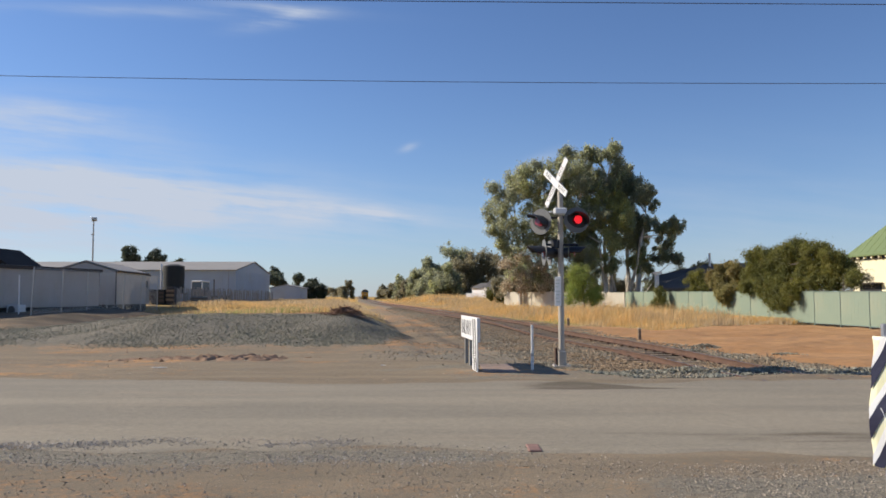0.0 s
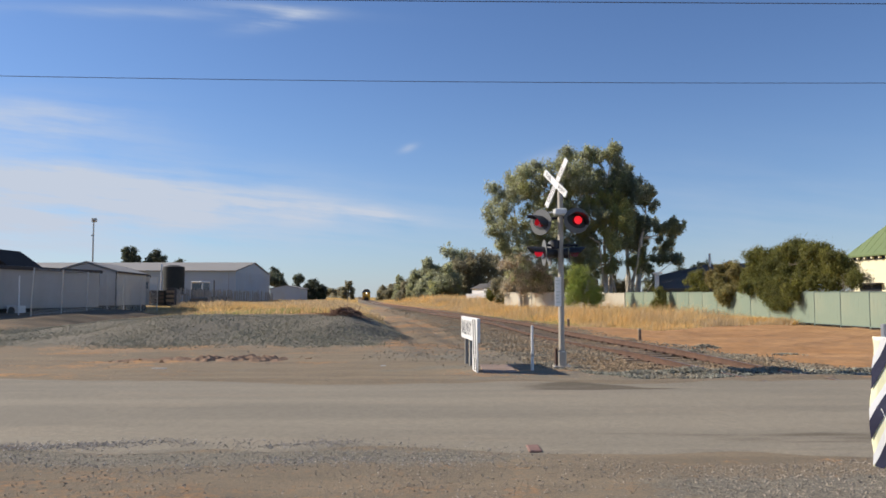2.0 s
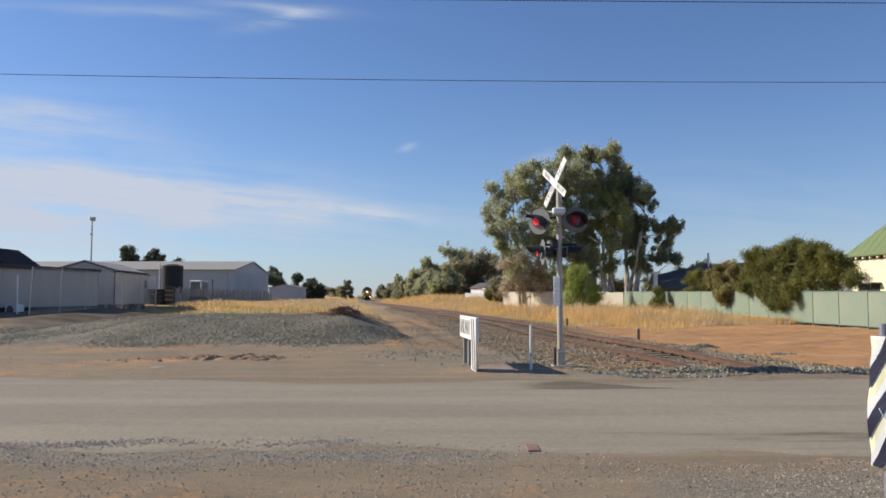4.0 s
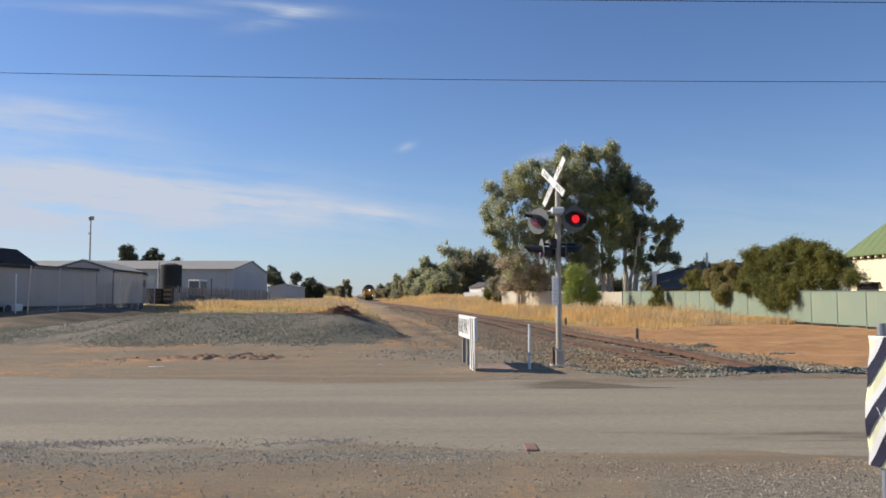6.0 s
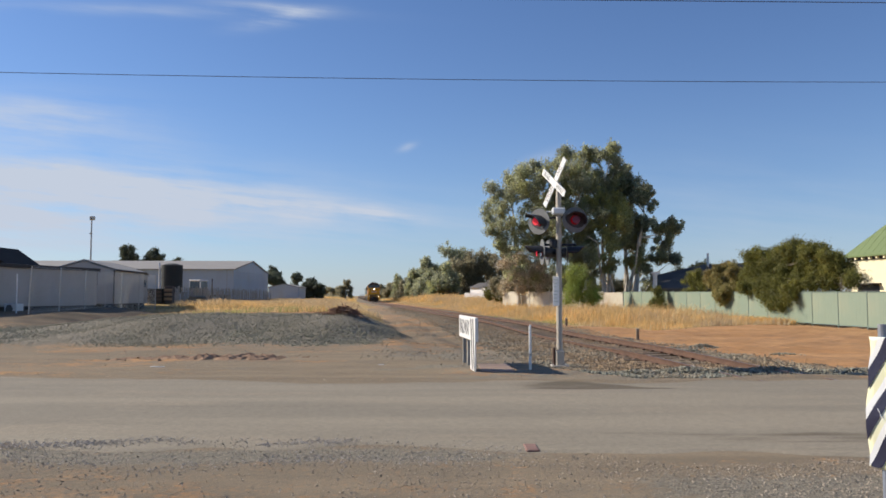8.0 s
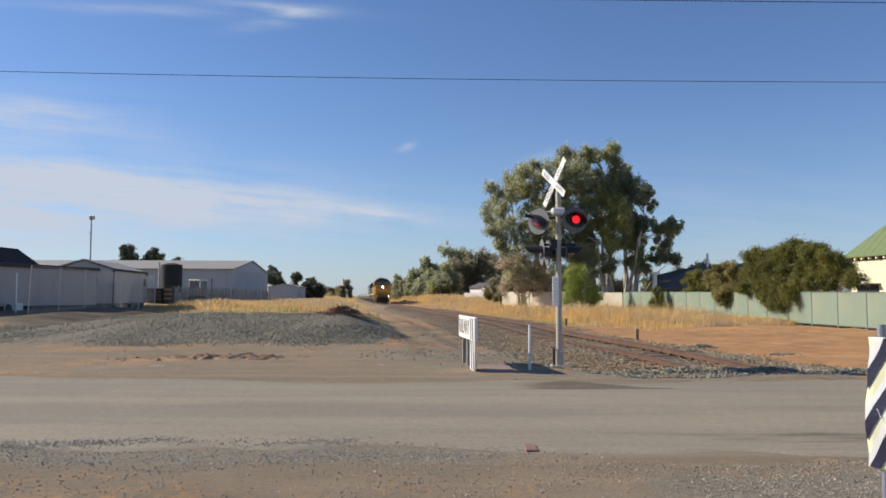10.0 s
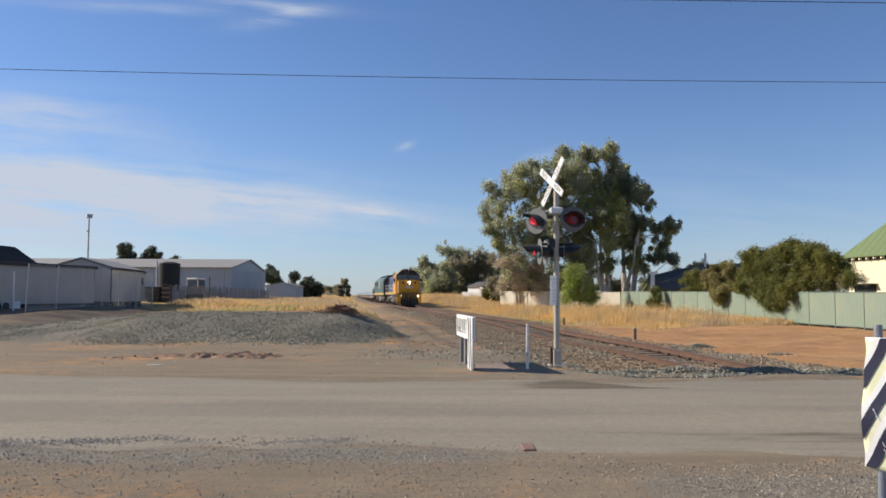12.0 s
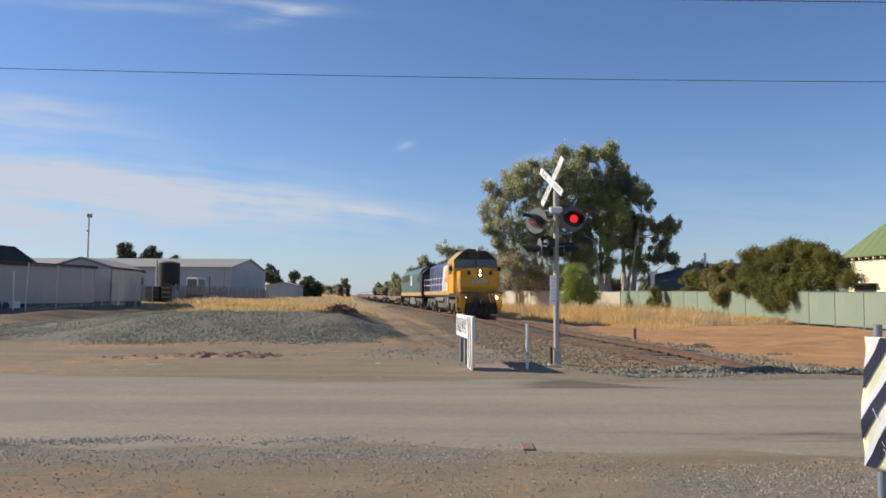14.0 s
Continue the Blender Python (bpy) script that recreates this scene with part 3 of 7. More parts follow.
def make_ground():
    xs = spread_axis(-18, 18, 0.16, -2600, 2600)
    ys = spread_axis(4.5, 38, 0.16, -700, 3800, 1.10)
    v, f, X, Y = sheet(xs, ys, ground_z)
    me = mesh_from_arrays("ground", v, f, EARTH, True)
    s = X - track_x(Y)
    inland = smooth((-6.0 - 1.3 * smooth((31 - Y) / 6.5) - s) / 0.7)
    gravel = 0.9 * inland * smooth((Y - 23.5) / 2.5) * smooth((35 - Y) / 3) * smooth((X + 19) / 3)
    gravel = np.maximum(gravel, 0.75 * smooth((np.where(s > 0, 2.2, 3.6) - np.abs(s + 0.6 * (s < 0))) / 1.2) * smooth((Y - 15) / 2))
    gravel = np.maximum(gravel, 0.5 * smooth((Y - 18) / 2) * smooth((27 - Y) / 3) * smooth((X + 4) / 3) * smooth((-2 - s) / 1))
    gravel = np.maximum(gravel, 0.85 * np.exp(-((Y - 7.85 - 0.15 * wave(X, Y, 1.1, 8)) / 0.42) ** 2) * smooth((2.5 - X) / 3))
    gravel = np.maximum(gravel, 0.75 * smooth((7.5 - Y) / 0.8) * smooth((X - 0.2) / 2.5) * (0.8 + 0.3 * wave(X, Y, 1.2, 3)))
    gravel = np.maximum(gravel, 0.5 * smooth((X + 0.8) / 1.5) * smooth((5.5 - X) / 2) * smooth((Y - 14.3) / 0.6) * smooth((19 - Y) / 2))
    gravel = np.maximum(gravel, 0.22 * smooth((7.7 - Y) / 1.0) * smooth((0.5 - X) / 2) * (0.85 + 0.6 * wave(X, Y, 0.8, 5)))
    gravel = np.maximum(gravel, 0.65 * np.clip(wave(X, 1.8 * Y, 1.1, 7), 0, 1) * smooth((Y - 15) / 1.5) * smooth((25 - Y) / 3) * smooth((-2.5 - s) / 1) * smooth((X + 7) / 4))
    right = smooth((s - 2.0) / 1.2)
    grass = np.maximum(smooth((s - 3.2) / 1.5) * smooth((Y - 41.0 - 6.0 * smooth((12.3 - X) / 2.4) - 3.2 * smooth((X - 12) / 6)) / 2), inland * smooth((Y - 36) / 2.5))
    grass = np.maximum(grass, smooth((Y - 75) / 30) * (np.abs(s) > 4))
    grass = grass * (1 - smooth((-13.5 - X - 0.06 * (Y - 40)) / 3) * smooth((58 - Y) / 5))
    pale = 0.95 * smooth((23.0 - Y) / 5.0) * (1 - 0.9 * right) + 0.75 * smooth((-14 - X) / 4) * smooth((Y - 30) / 3) + 0.8 * (1 - right) * smooth((Y - 19) / 2) * smooth((27 - Y) / 3) + 0.55 * smooth((Y - 17) / 1.5) * smooth((24 - Y) / 4) * smooth((X + 4) / 3) * (1 - right)
    pale = np.maximum(pale, (0.66 + 0.25 * wave(X, Y, 1.4, 5)) * smooth((-2.5 - s) / 1) * smooth((s + 9.8) / 1.5) * smooth((Y - 22) / 4))
    pale = pale * (1 - np.clip(0.08 - 0.40 * wave(X, Y, 1.3, 9), 0, 0.32) * smooth((Y - 14.6) / 1) * smooth((30 - Y) / 4))
    pale = pale * (1 - 0.30 * smooth((7.5 - Y) / 1.2) * smooth((-X + 2.5) / 2.5) * (0.8 + 0.4 * wave(X, Y, 0.7, 2)))
    a = me.color_attributes.new("zone", "FLOAT_COLOR", "POINT")
    # alpha also darkens the office yard: dark soil, with the buildings' shade painted in
    a.data.foreach_set("color", np.stack([gravel, grass, np.clip(pale, 0, 1), 1 - np.clip(np.maximum(np.maximum(shade_patches(X, Y), 0.66 * damp(X, Y)), np.maximum(np.maximum(0.12 * smooth((7.7 - Y) / 0.9) * smooth((1.5 - X) / 4) * (0.8 + 0.4 * wave(X, Y, 0.6, 3)), 0.58 * smooth((-15.5 - X) / 2) * smooth((Y - 31) / 4) * smooth((64 - Y) / 5) * (0.85 + 0.4 * wave(X, Y, 0.7, 3))), 0.22 * smooth((-2.8 - s) / 1) * smooth((s + 7) / 1) * smooth((Y - 21) / 4) * smooth((60 - Y) / 20) * (0.8 + 0.6 * wave(X, Y, 0.9, 6)))), 0, 1)], 1).astype(np.float32).ravel())
    return tagged(new("ground", me), "red earth with gravel and dry grass", "ground", kind="structure")


def make_road():
    xs, ys = spread_axis(-16, 16, 0.12, -300, 300), np.arange(6.8, 17.6, 0.10)

    def height(X, Y):
        ragged = 0.16 * wave(X, Y, 0.7, 4) + 0.25 * wave(X, 0 * Y, 2.6, 6)
        inside = np.minimum(road_far(X) + ragged - Y, Y - road_near(X) - 1.6 * ragged)
        return ground_z(X, Y) + np.where(inside > 0, 0.016, 0.016 + 0.25 * inside).clip(-0.12, 0.016) + 0.02 * smooth(inside / 2.5)
    v, f, X, Y = sheet(xs, ys, height)
    me = mesh_from_arrays("road", v, f, SEAL, True)
    stain = np.zeros_like(X)
    for x0, y0, a, b, w in ((4.3, 8.90, 0.9, 0.12, 0.75), (5.0, 8.70, 0.9, 0.15, 0.65), (3.4, 8.74, 0.5, 0.07, 0.5), (4.2, 8.48, 0.9, 0.06, 0.5), (3.0, 8.88, 0.6, 0.05, 0.5), (2.2, 8.98, 0.6, 0.04, 0.4), (4.3, 8.12, 0.7, 0.05, 0.45), (3.4, 8.6, 0.5, 0.05, 0.4),
                            (5.5, 9.6, 1.0, 0.16, 0.3), (6.6, 8.9, 0.9, 0.25, 0.6), (-3.0, 11.0, 2.5, 0.12, 0.22), (0.6, 8.7, 0.9, 0.06, 0.3), (-1.2, 8.75, 0.8, 0.07, 0.3), (7.4, 13.9, 1.9, 0.02, 0.25)):
        yy = Y - y0 - 0.03 * wave(X, Y, 0.35, x0) - (0.42 * (x0 - X) if y0 == 13.9 else 0)
        stain = np.maximum(stain, w * np.exp(-((X - x0) / a) ** 2 - (yy / b) ** 2))
    stain = np.maximum(stain, 0.72 * damp(X, Y))
    a = me.attributes.new("stain", "FLOAT", "POINT")
    a.data.foreach_set("value", stain.astype(np.float32))
    return tagged(new("road", me), "worn grey-brown sealed road with tar stains", "road", kind="structure")


make_ground()
make_road()


def scatter_stones(name, places, sizes, mat, label, tint=None, seed=1):
    """Many angular stones, joined, each half sunk at its place."""
    rng = np.random.default_rng(seed)
    base = np.array([(1, 0, 0), (-0.5, 0.87, 0), (-0.5, -0.87, 0), (0, 0, 0.9), (0, 0, -0.9)], float) * 1.08
    tri = np.array([(0, 1, 3), (1, 2, 3), (2, 0, 3), (1, 0, 4), (2, 1, 4), (0, 2, 4)])
    n = len(places)
    v = base[None] * rng.uniform(0.65, 1.25, (n, 5, 1)) + rng.normal(0, 0.2, (n, 5, 3))
    q = rng.normal(size=(n, 4))
    q /= np.linalg.norm(q, axis=1, keepdims=True)
    w, x, y, z = q.T
    R = np.stack([np.stack([1 - 2 * (y * y + z * z), 2 * (x * y - z * w), 2 * (x * z + y * w)], 1),
                  np.stack([2 * (x * y + z * w), 1 - 2 * (x * x + z * z), 2 * (y * z - x * w)], 1),
                  np.stack([2 * (x * z - y * w), 2 * (y * z + x * w), 1 - 2 * (x * x + y * y)], 1)], 1)
    v = np.einsum("nij,nkj->nki", R, v) * sizes[:, None, None] * np.array([1, 1, 0.75]) + places[:, None, :]
    f = (tri[None] + 5 * np.arange(n)[:, None, None]).reshape(-1, 3)
    me = mesh_from_arrays(name, v.reshape(-1, 3), f, mat)
    if tint is not None:
        a = me.attributes.new("tint", "FLOAT", "POINT")
        a.data.foreach_set("value", np.repeat(tint, 5).astype(np.float32))
    return tagged(new(name, me), label, "gravel", kind="stuff")


def on_ground(x, y, lift):
    return np.stack([x, y, ground_z(x, y) + lift], 1)


def make_gravel():
    rng = np.random.default_rng(5)
    # stockpile of crushed rock on the bank
    x, y = rng.uniform(-19.5, 0, 120000), rng.uniform(23.0, 35.0, 120000)
    s = x - track_x(y)
    keep = rng.random(120000) < smooth((-5.85 - 1.3 * smooth((31 - y) / 6.5) - s) / 0.7) * smooth((y - 23.6 - 0.9 * wave(x, y, 1.8, 3)) / 2.2) * smooth((34 - y) / 2) * smooth((x + 19.5) / 4) * (0.75 + 0.5 * wave(x, y, 0.9, 2)) * 0.75
    x, y = x[keep], y[keep]
    size = (0.012 + 0.024 * rng.random(len(x)) ** 2) * (1 + 0.3 * wave(x, y, 2, 9))
    scatter_stones("crushed_rock_pile", on_ground(x, y, size * 0.3), size, STONE, "heap of blue-grey crushed rock on the bank", seed=2)
    # ballast round the sleepers
    y = 14.7 + 70 * rng.random(80000) ** 1.8
    s = rng.uniform(-4.2, 3.0, 80000)
    x = s + track_x(y)
    keep = (rng.random(len(x)) < smooth((3.9 - np.abs(s + 0.6)) / 1.2)) & (y > 17.6 - 2.5 * smooth((x - 2.2) / 1.9) + 0.9 * smooth((x - 5.0) / 2.0) + 0.25 * wave(x, y, 0.8)) & (rng.random(len(x)) < (0.95 - 0.85 * shade_patches(x, y)) * (1 - 0.15 * smooth((0.72 - np.abs(s)) / 0.3)))
    x, y, s = x[keep], y[keep], s[keep]
    size = rng.uniform(0.014, 0.038, len(x))
    tint = np.clip(smooth((-2.4 - s) / 1.2) * 0.45 + 0.35 * wave(x, y, 0.8, 3) + smooth((s - 1.2) / 0.6) * 0.6 + smooth((17.2 - y) / 1.2) * 0.9 + rng.normal(0, 0.15, len(x)), 0, 1)
    scatter_stones("ballast", on_ground(x, y, size * 0.35), size, BALLAST, "rusty brown and grey stone ballast along the track", tint, seed=3)
    # spilt heaps: a ridge at the road's edge and small piles beyond the far rail
    hx, hy, hz = [], [], []
    for x0, y0, a, b, top, m in ((5.25, 16.35, 0.55, 0.24, 0.12, 800), (6.1, 16.55, 0.55, 0.20, 0.09, 560), (4.2, 16.25, 0.5, 0.22, 0.06, 420), (8.55, 25.0, 0.42, 0.28, 0.13, 240), (7.55, 23.4, 0.28, 0.20, 0.08, 120), (9.6, 21.6, 0.36, 0.20, 0.06, 120), (7.3, 16.75, 0.9, 0.18, 0.10, 600), (8.9, 16.6, 0.8, 0.16, 0.08, 420)):
        px, py = rng.normal(x0, a * 0.55, m), rng.normal(y0, b * 0.55, m)
        hx.append(px), hy.append(py), hz.append(top * np.exp(-((px - x0) / a) ** 2 - ((py - y0) / b) ** 2) * rng.uniform(0.3, 1.0, m))
    hx, hy, hz = np.concatenate(hx), np.concatenate(hy), np.concatenate(hz)
    size = rng.uniform(0.018, 0.042, len(hx))
    at = on_ground(hx, hy, size * 0.3)
    at[:, 2] += hz
    scatter_stones("spilt_ballast", at, size, BALLAST, "heaps of grey ballast spilt beside the rails", np.clip(rng.normal(0.85, 0.2, len(hx)), 0, 1), seed=12)
    # loose stones on both verges
    x, y = rng.uniform(-5.6, 5.6, 95000), rng.uniform(5.0, 8.9, 95000)
    edge = smooth((road_near(x) + 0.25 * wave(x, y, 0.8) - y) / 0.35)
    keep = rng.random(len(x)) < edge * (0.14 + 0.30 * wave(x, y, 0.9, 4) + 0.85 * smooth((x - 0.5) / 2.5) + 0.3 * smooth((y - 7.2) / 0.4) * smooth((-x - 0.5) / 1.0))
    x, y = x[keep], y[keep]
    size = 0.0022 + 0.012 * rng.random(len(x)) ** 4.5
    scatter_stones("verge_gravel", on_ground(x, y, size * 0.3), size, PEBBLE, "loose brown and grey gravel on the road verge", seed=4)
    # stones swept into ragged rows along the near edge of the seal
    x, y = rng.uniform(-6.5, 3.5, 100000), rng.uniform(6.9, 8.9, 100000)
    rows = 1.0 * np.exp(-((y - 8.30 - 0.16 * wave(x, 0 * x, 1.3, 2) - 0.08 * wave(x, y, 0.4, 6)) / 0.20) ** 2) + 0.55 * np.exp(-((y - 7.62 - 0.18 * wave(x, 0 * x, 1.0, 5)) / 0.28) ** 2)
    keep = rng.random(len(x)) < rows * smooth((1.6 - x) / 3.0) * np.clip(0.50 + 0.60 * wave(x, 2.2 * y, 0.55, 3) + 0.25 * wave(x, y, 0.13, 5), 0.04, 1)
    x, y = x[keep], y[keep]
    size = 0.0025 + 0.0105 * rng.random(len(x)) ** 2.6
    at = on_ground(x, y, size * 0.2)
    at[:, 2] += np.where(y > road_near(x) - 0.3, 0.020, 0.0)
    scatter_stones("verge_gravel", at, size, ROAD_METAL, "grey road metal swept along the edge of the seal", seed=14)
    x, y = rng.uniform(-14, 7, 5200), rng.uniform(14.5, 24, 5200)
    keep = (y > road_far(x) + 0.3) & (rng.random(len(x)) < 0.35 + 0.3 * wave(x, y, 1.6, 6) + 0.5 * smooth((y - 18) / 3) * smooth((x + 1.5) / 2))
    x, y = x[keep], y[keep]
    size = 0.004 + 0.018 * rng.random(len(x)) ** 4
    xc, yc = rng.uniform(-9.0, -3.2, 900), rng.normal(20.1, 0.75, 900)
    yc = yc + 0.25 * np.sin(xc * 0.9)
    keep = rng.random(900) < 0.10 + 0.35 * wave(xc, yc * 2, 0.6, 2)
    sc = 0.025 + 0.085 * rng.random(900) ** 2.0
    ys2 = rng.uniform(17.5, 48, 9000)
    s2 = rng.uniform(-8.2, -3.2, 9000)
    xs2 = s2 + track_x(ys2)
    keep2 = rng.random(9000) < 0.30 + 0.45 * wave(xs2, ys2, 0.9, 4)
    sz2 = 0.010 + 0.030 * rng.random(9000) ** 2.5
    scatter_stones("spilt_ballast", on_ground(xs2[keep2], ys2[keep2], sz2[keep2] * 0.2), sz2[keep2], BALLAST, "stones spilt over the dirt track", np.clip(rng.normal(0.5, 0.3, keep2.sum()), 0, 1), seed=9)
    scatter_stones("earth_clods", on_ground(xc[keep], yc[keep], -sc[keep] * 0.3), sc[keep], CLOD, "clods of red-brown earth thrown up by wheels", seed=7)
    # earth churned up by wheels
    v, f, X, Y = sheet(np.arange(-8.9, -3.3, 0.045), np.arange(18.9, 20.9, 0.05), lambda X, Y: 0 * X)
    mask = smooth((X + 8.85) / 0.7) * smooth((-3.4 - X) / 1.2) * smooth((Y - 18.95) / 0.5) * smooth((20.85 - Y) / 0.5)
    lump = 1 - np.abs(wave(X + 0.4 * Y, 1.3 * Y, 0.17, 3)) + 0.45 * wave(X, Y, 0.09, 8)
    v[:, 2] = ground_z(X, Y) - 0.05 + mask * (0.035 + 0.085 * np.clip(lump, 0, 1.4) * (0.75 + 0.4 * wave(X, Y, 0.9, 4)))
    tagged(new("churned_earth", mesh_from_arrays("churned_earth", v, f, CLOD)), "ruts of red-brown earth churned up by wheels", "earth", kind="stuff")
    scatter_stones("scattered_stones", on_ground(x, y, size * 0.3), size, PEBBLE, "stones scattered on bare red earth", seed=6)


make_gravel()


# ---- track ----
def make_rail(name, offset, label):
    ys = np.concatenate([np.arange(-40, 60, 2.0), np.arange(60, 200, 6.0), np.arange(200, 1000, 25.0)])
    prof = [(-0.070, -0.16), (-0.070, -0.145), (-0.012, -0.13), (-0.012, -0.04), (-0.036, -0.03), (-0.036, -0.004), (-0.028, 0.0),
            (0.028, 0.0), (0.036, -0.004), (0.036, -0.03), (0.012, -0.04), (0.012, -0.13), (0.070, -0.145), (0.070, -0.16)]
    k = len(prof)
    verts, faces = [], []
    for j, y in enumerate(ys):
        for a, b in prof:
            verts.append((float(track_x(y)) + offset + a, float(y), float(rail_z(y, np.sign(offset))) + b))
        if j:
            o = (j - 1) * k
            faces += [(o + i, o + (i + 1) % k, o + k + (i + 1) % k, o + k + i) for i in range(k)]
    faces += [tuple(range(k))[::-1], tuple(len(verts) - k + i for i in range(k))]
    ob = part(name, (verts, faces), RAIL)
    ob.data.materials.append(RAIL_TOP)
    for pl in ob.data.polygons:
        if pl.normal.z > 0.9 and pl.center.z > rail_z(pl.center.y, np.sign(offset)) - 0.004:
            pl.material_index = 1
    return tagged(ob, label, "rail", kind="structure")


make_rail("rail_near", -0.755, "rusty brown steel rail")
make_rail("rail_far", 0.755, "rusty brown steel rail with worn top")


def make_sleepers():
    track = thing("track_bed", (0, 0, 0), "weathered timber sleepers under the rails", "railway track", kind="structure")
    me = None
    rng = random.Random(3)
    y, n = 16.6, 0
    while n < 150:
        if me is None:
            ob = part("sleeper", boxed(-1.25, 1.25, -0.115, 0.115, -0.13, 0.0, bevel=0.012), TIMBER, track)
            me = ob.data
        else:
            ob = new("sleeper", me)
            ob.parent = track
        ob.matrix_basis = pose(float(track_x(y)) + rng.uniform(-0.05, 0.05), y, float(rail_z(y)) - 0.162, rng.uniform(-1, 1), rng.uniform(-1, 1), track_turn(y) + rng.uniform(-1.5, 1.5))
        y, n = y + 0.66, n + 1
    bm = bmesh.new()
    y = 16.6
    while y < 60:
        for o in (-0.86, -0.65, 0.65, 0.86):
            x = float(track_x(y)) + o
            box(bm, x - 0.04, x + 0.04, y - 0.045, y + 0.045, float(rail_z(y)) - 0.165, float(rail_z(y)) - 0.125)
        y += 0.66
    part("rail_fastening", bm, RAIL, track)


make_sleepers()
gy = 16.75
gx = float(track_x(gy)) + 0.755
plate = tagged(part("guard_plate", boxed(-0.085, -0.040, -0.50, 0.50, -0.08, 0.012, bevel=0.008), material("rust_stained_steel", (0.56, 0.29, 0.18), 0.7, spread=0.2)), "pale worn steel plate bolted to the rail", "rail plate")
plate.matrix_basis = pose(gx, gy, float(rail_z(gy, 1)), 0, 0, track_turn(gy))


# ---- grass ----
def make_grass(name, x, y, height, width, label, mat=STRAW, tint=None, blades=7, radius=0.42, seed=1):
    """Tufts of thin bent blades, joined."""
    rng = np.random.default_rng(seed)
    n = len(x)
    root = np.stack([x, y, ground_z(x, y) - 0.02], 1)
    root = np.repeat(root, blades, 0)
    m = n * blades
    h = np.repeat(height, blades) * rng.uniform(0.35, 1.2, m)
    w = np.repeat(width, blades) * rng.uniform(0.7, 1.3, m)
    a, lean = rng.uniform(0, 2 * np.pi, m), rng.uniform(0.05, 0.75, m) ** 1.3
    r = radius * np.sqrt(rng.random(m))
    root[:, 0] += r * np.cos(a)
    root[:, 1] += r * np.sin(a)
    side = np.stack([np.cos(a + 1.6 + rng.normal(0, .6, m)), np.sin(a + 1.6 + rng.normal(0, .6, m)), np.zeros(m)], 1) * w[:, None] / 2
    # the wind has laid the blades over, this way here and that way there
    bend = 0.9 * wave(root[:, 0], root[:, 1], 1.6, 3)
    out = np.stack([np.cos(a) + 0.5 + bend, np.sin(a) + 0.4 * wave(root[:, 0], root[:, 1], 1.1, 6), np.zeros(m)], 1)
    mid = root + out * (lean * h * 0.35)[:, None] + np.array([0, 0, 1.0]) * (h * 0.6)[:, None]
    tip = root + out * (lean * h * 1.1)[:, None] + np.array([0, 0, 1.0]) * h[:, None]
    v = np.stack([root - side, root + side, mid + side * 0.8, mid - side * 0.8, tip], 1).reshape(-1, 3)
    b = 5 * np.arange(m)[:, None]
    f = np.concatenate([b + np.array([[0, 1, 2]]), b + np.array([[0, 2, 3]]), b + np.array([[3, 2, 4]])])
    me = mesh_from_arrays(name, v, f, mat)
    t = me.attributes.new("tint", "FLOAT", "POINT")
    t.data.foreach_set("value", np.repeat(np.repeat(tint if tint is not None else np.zeros(n), blades), 5).astype(np.float32))
    return tagged(new(name, me), label, "grass", kind="stuff")


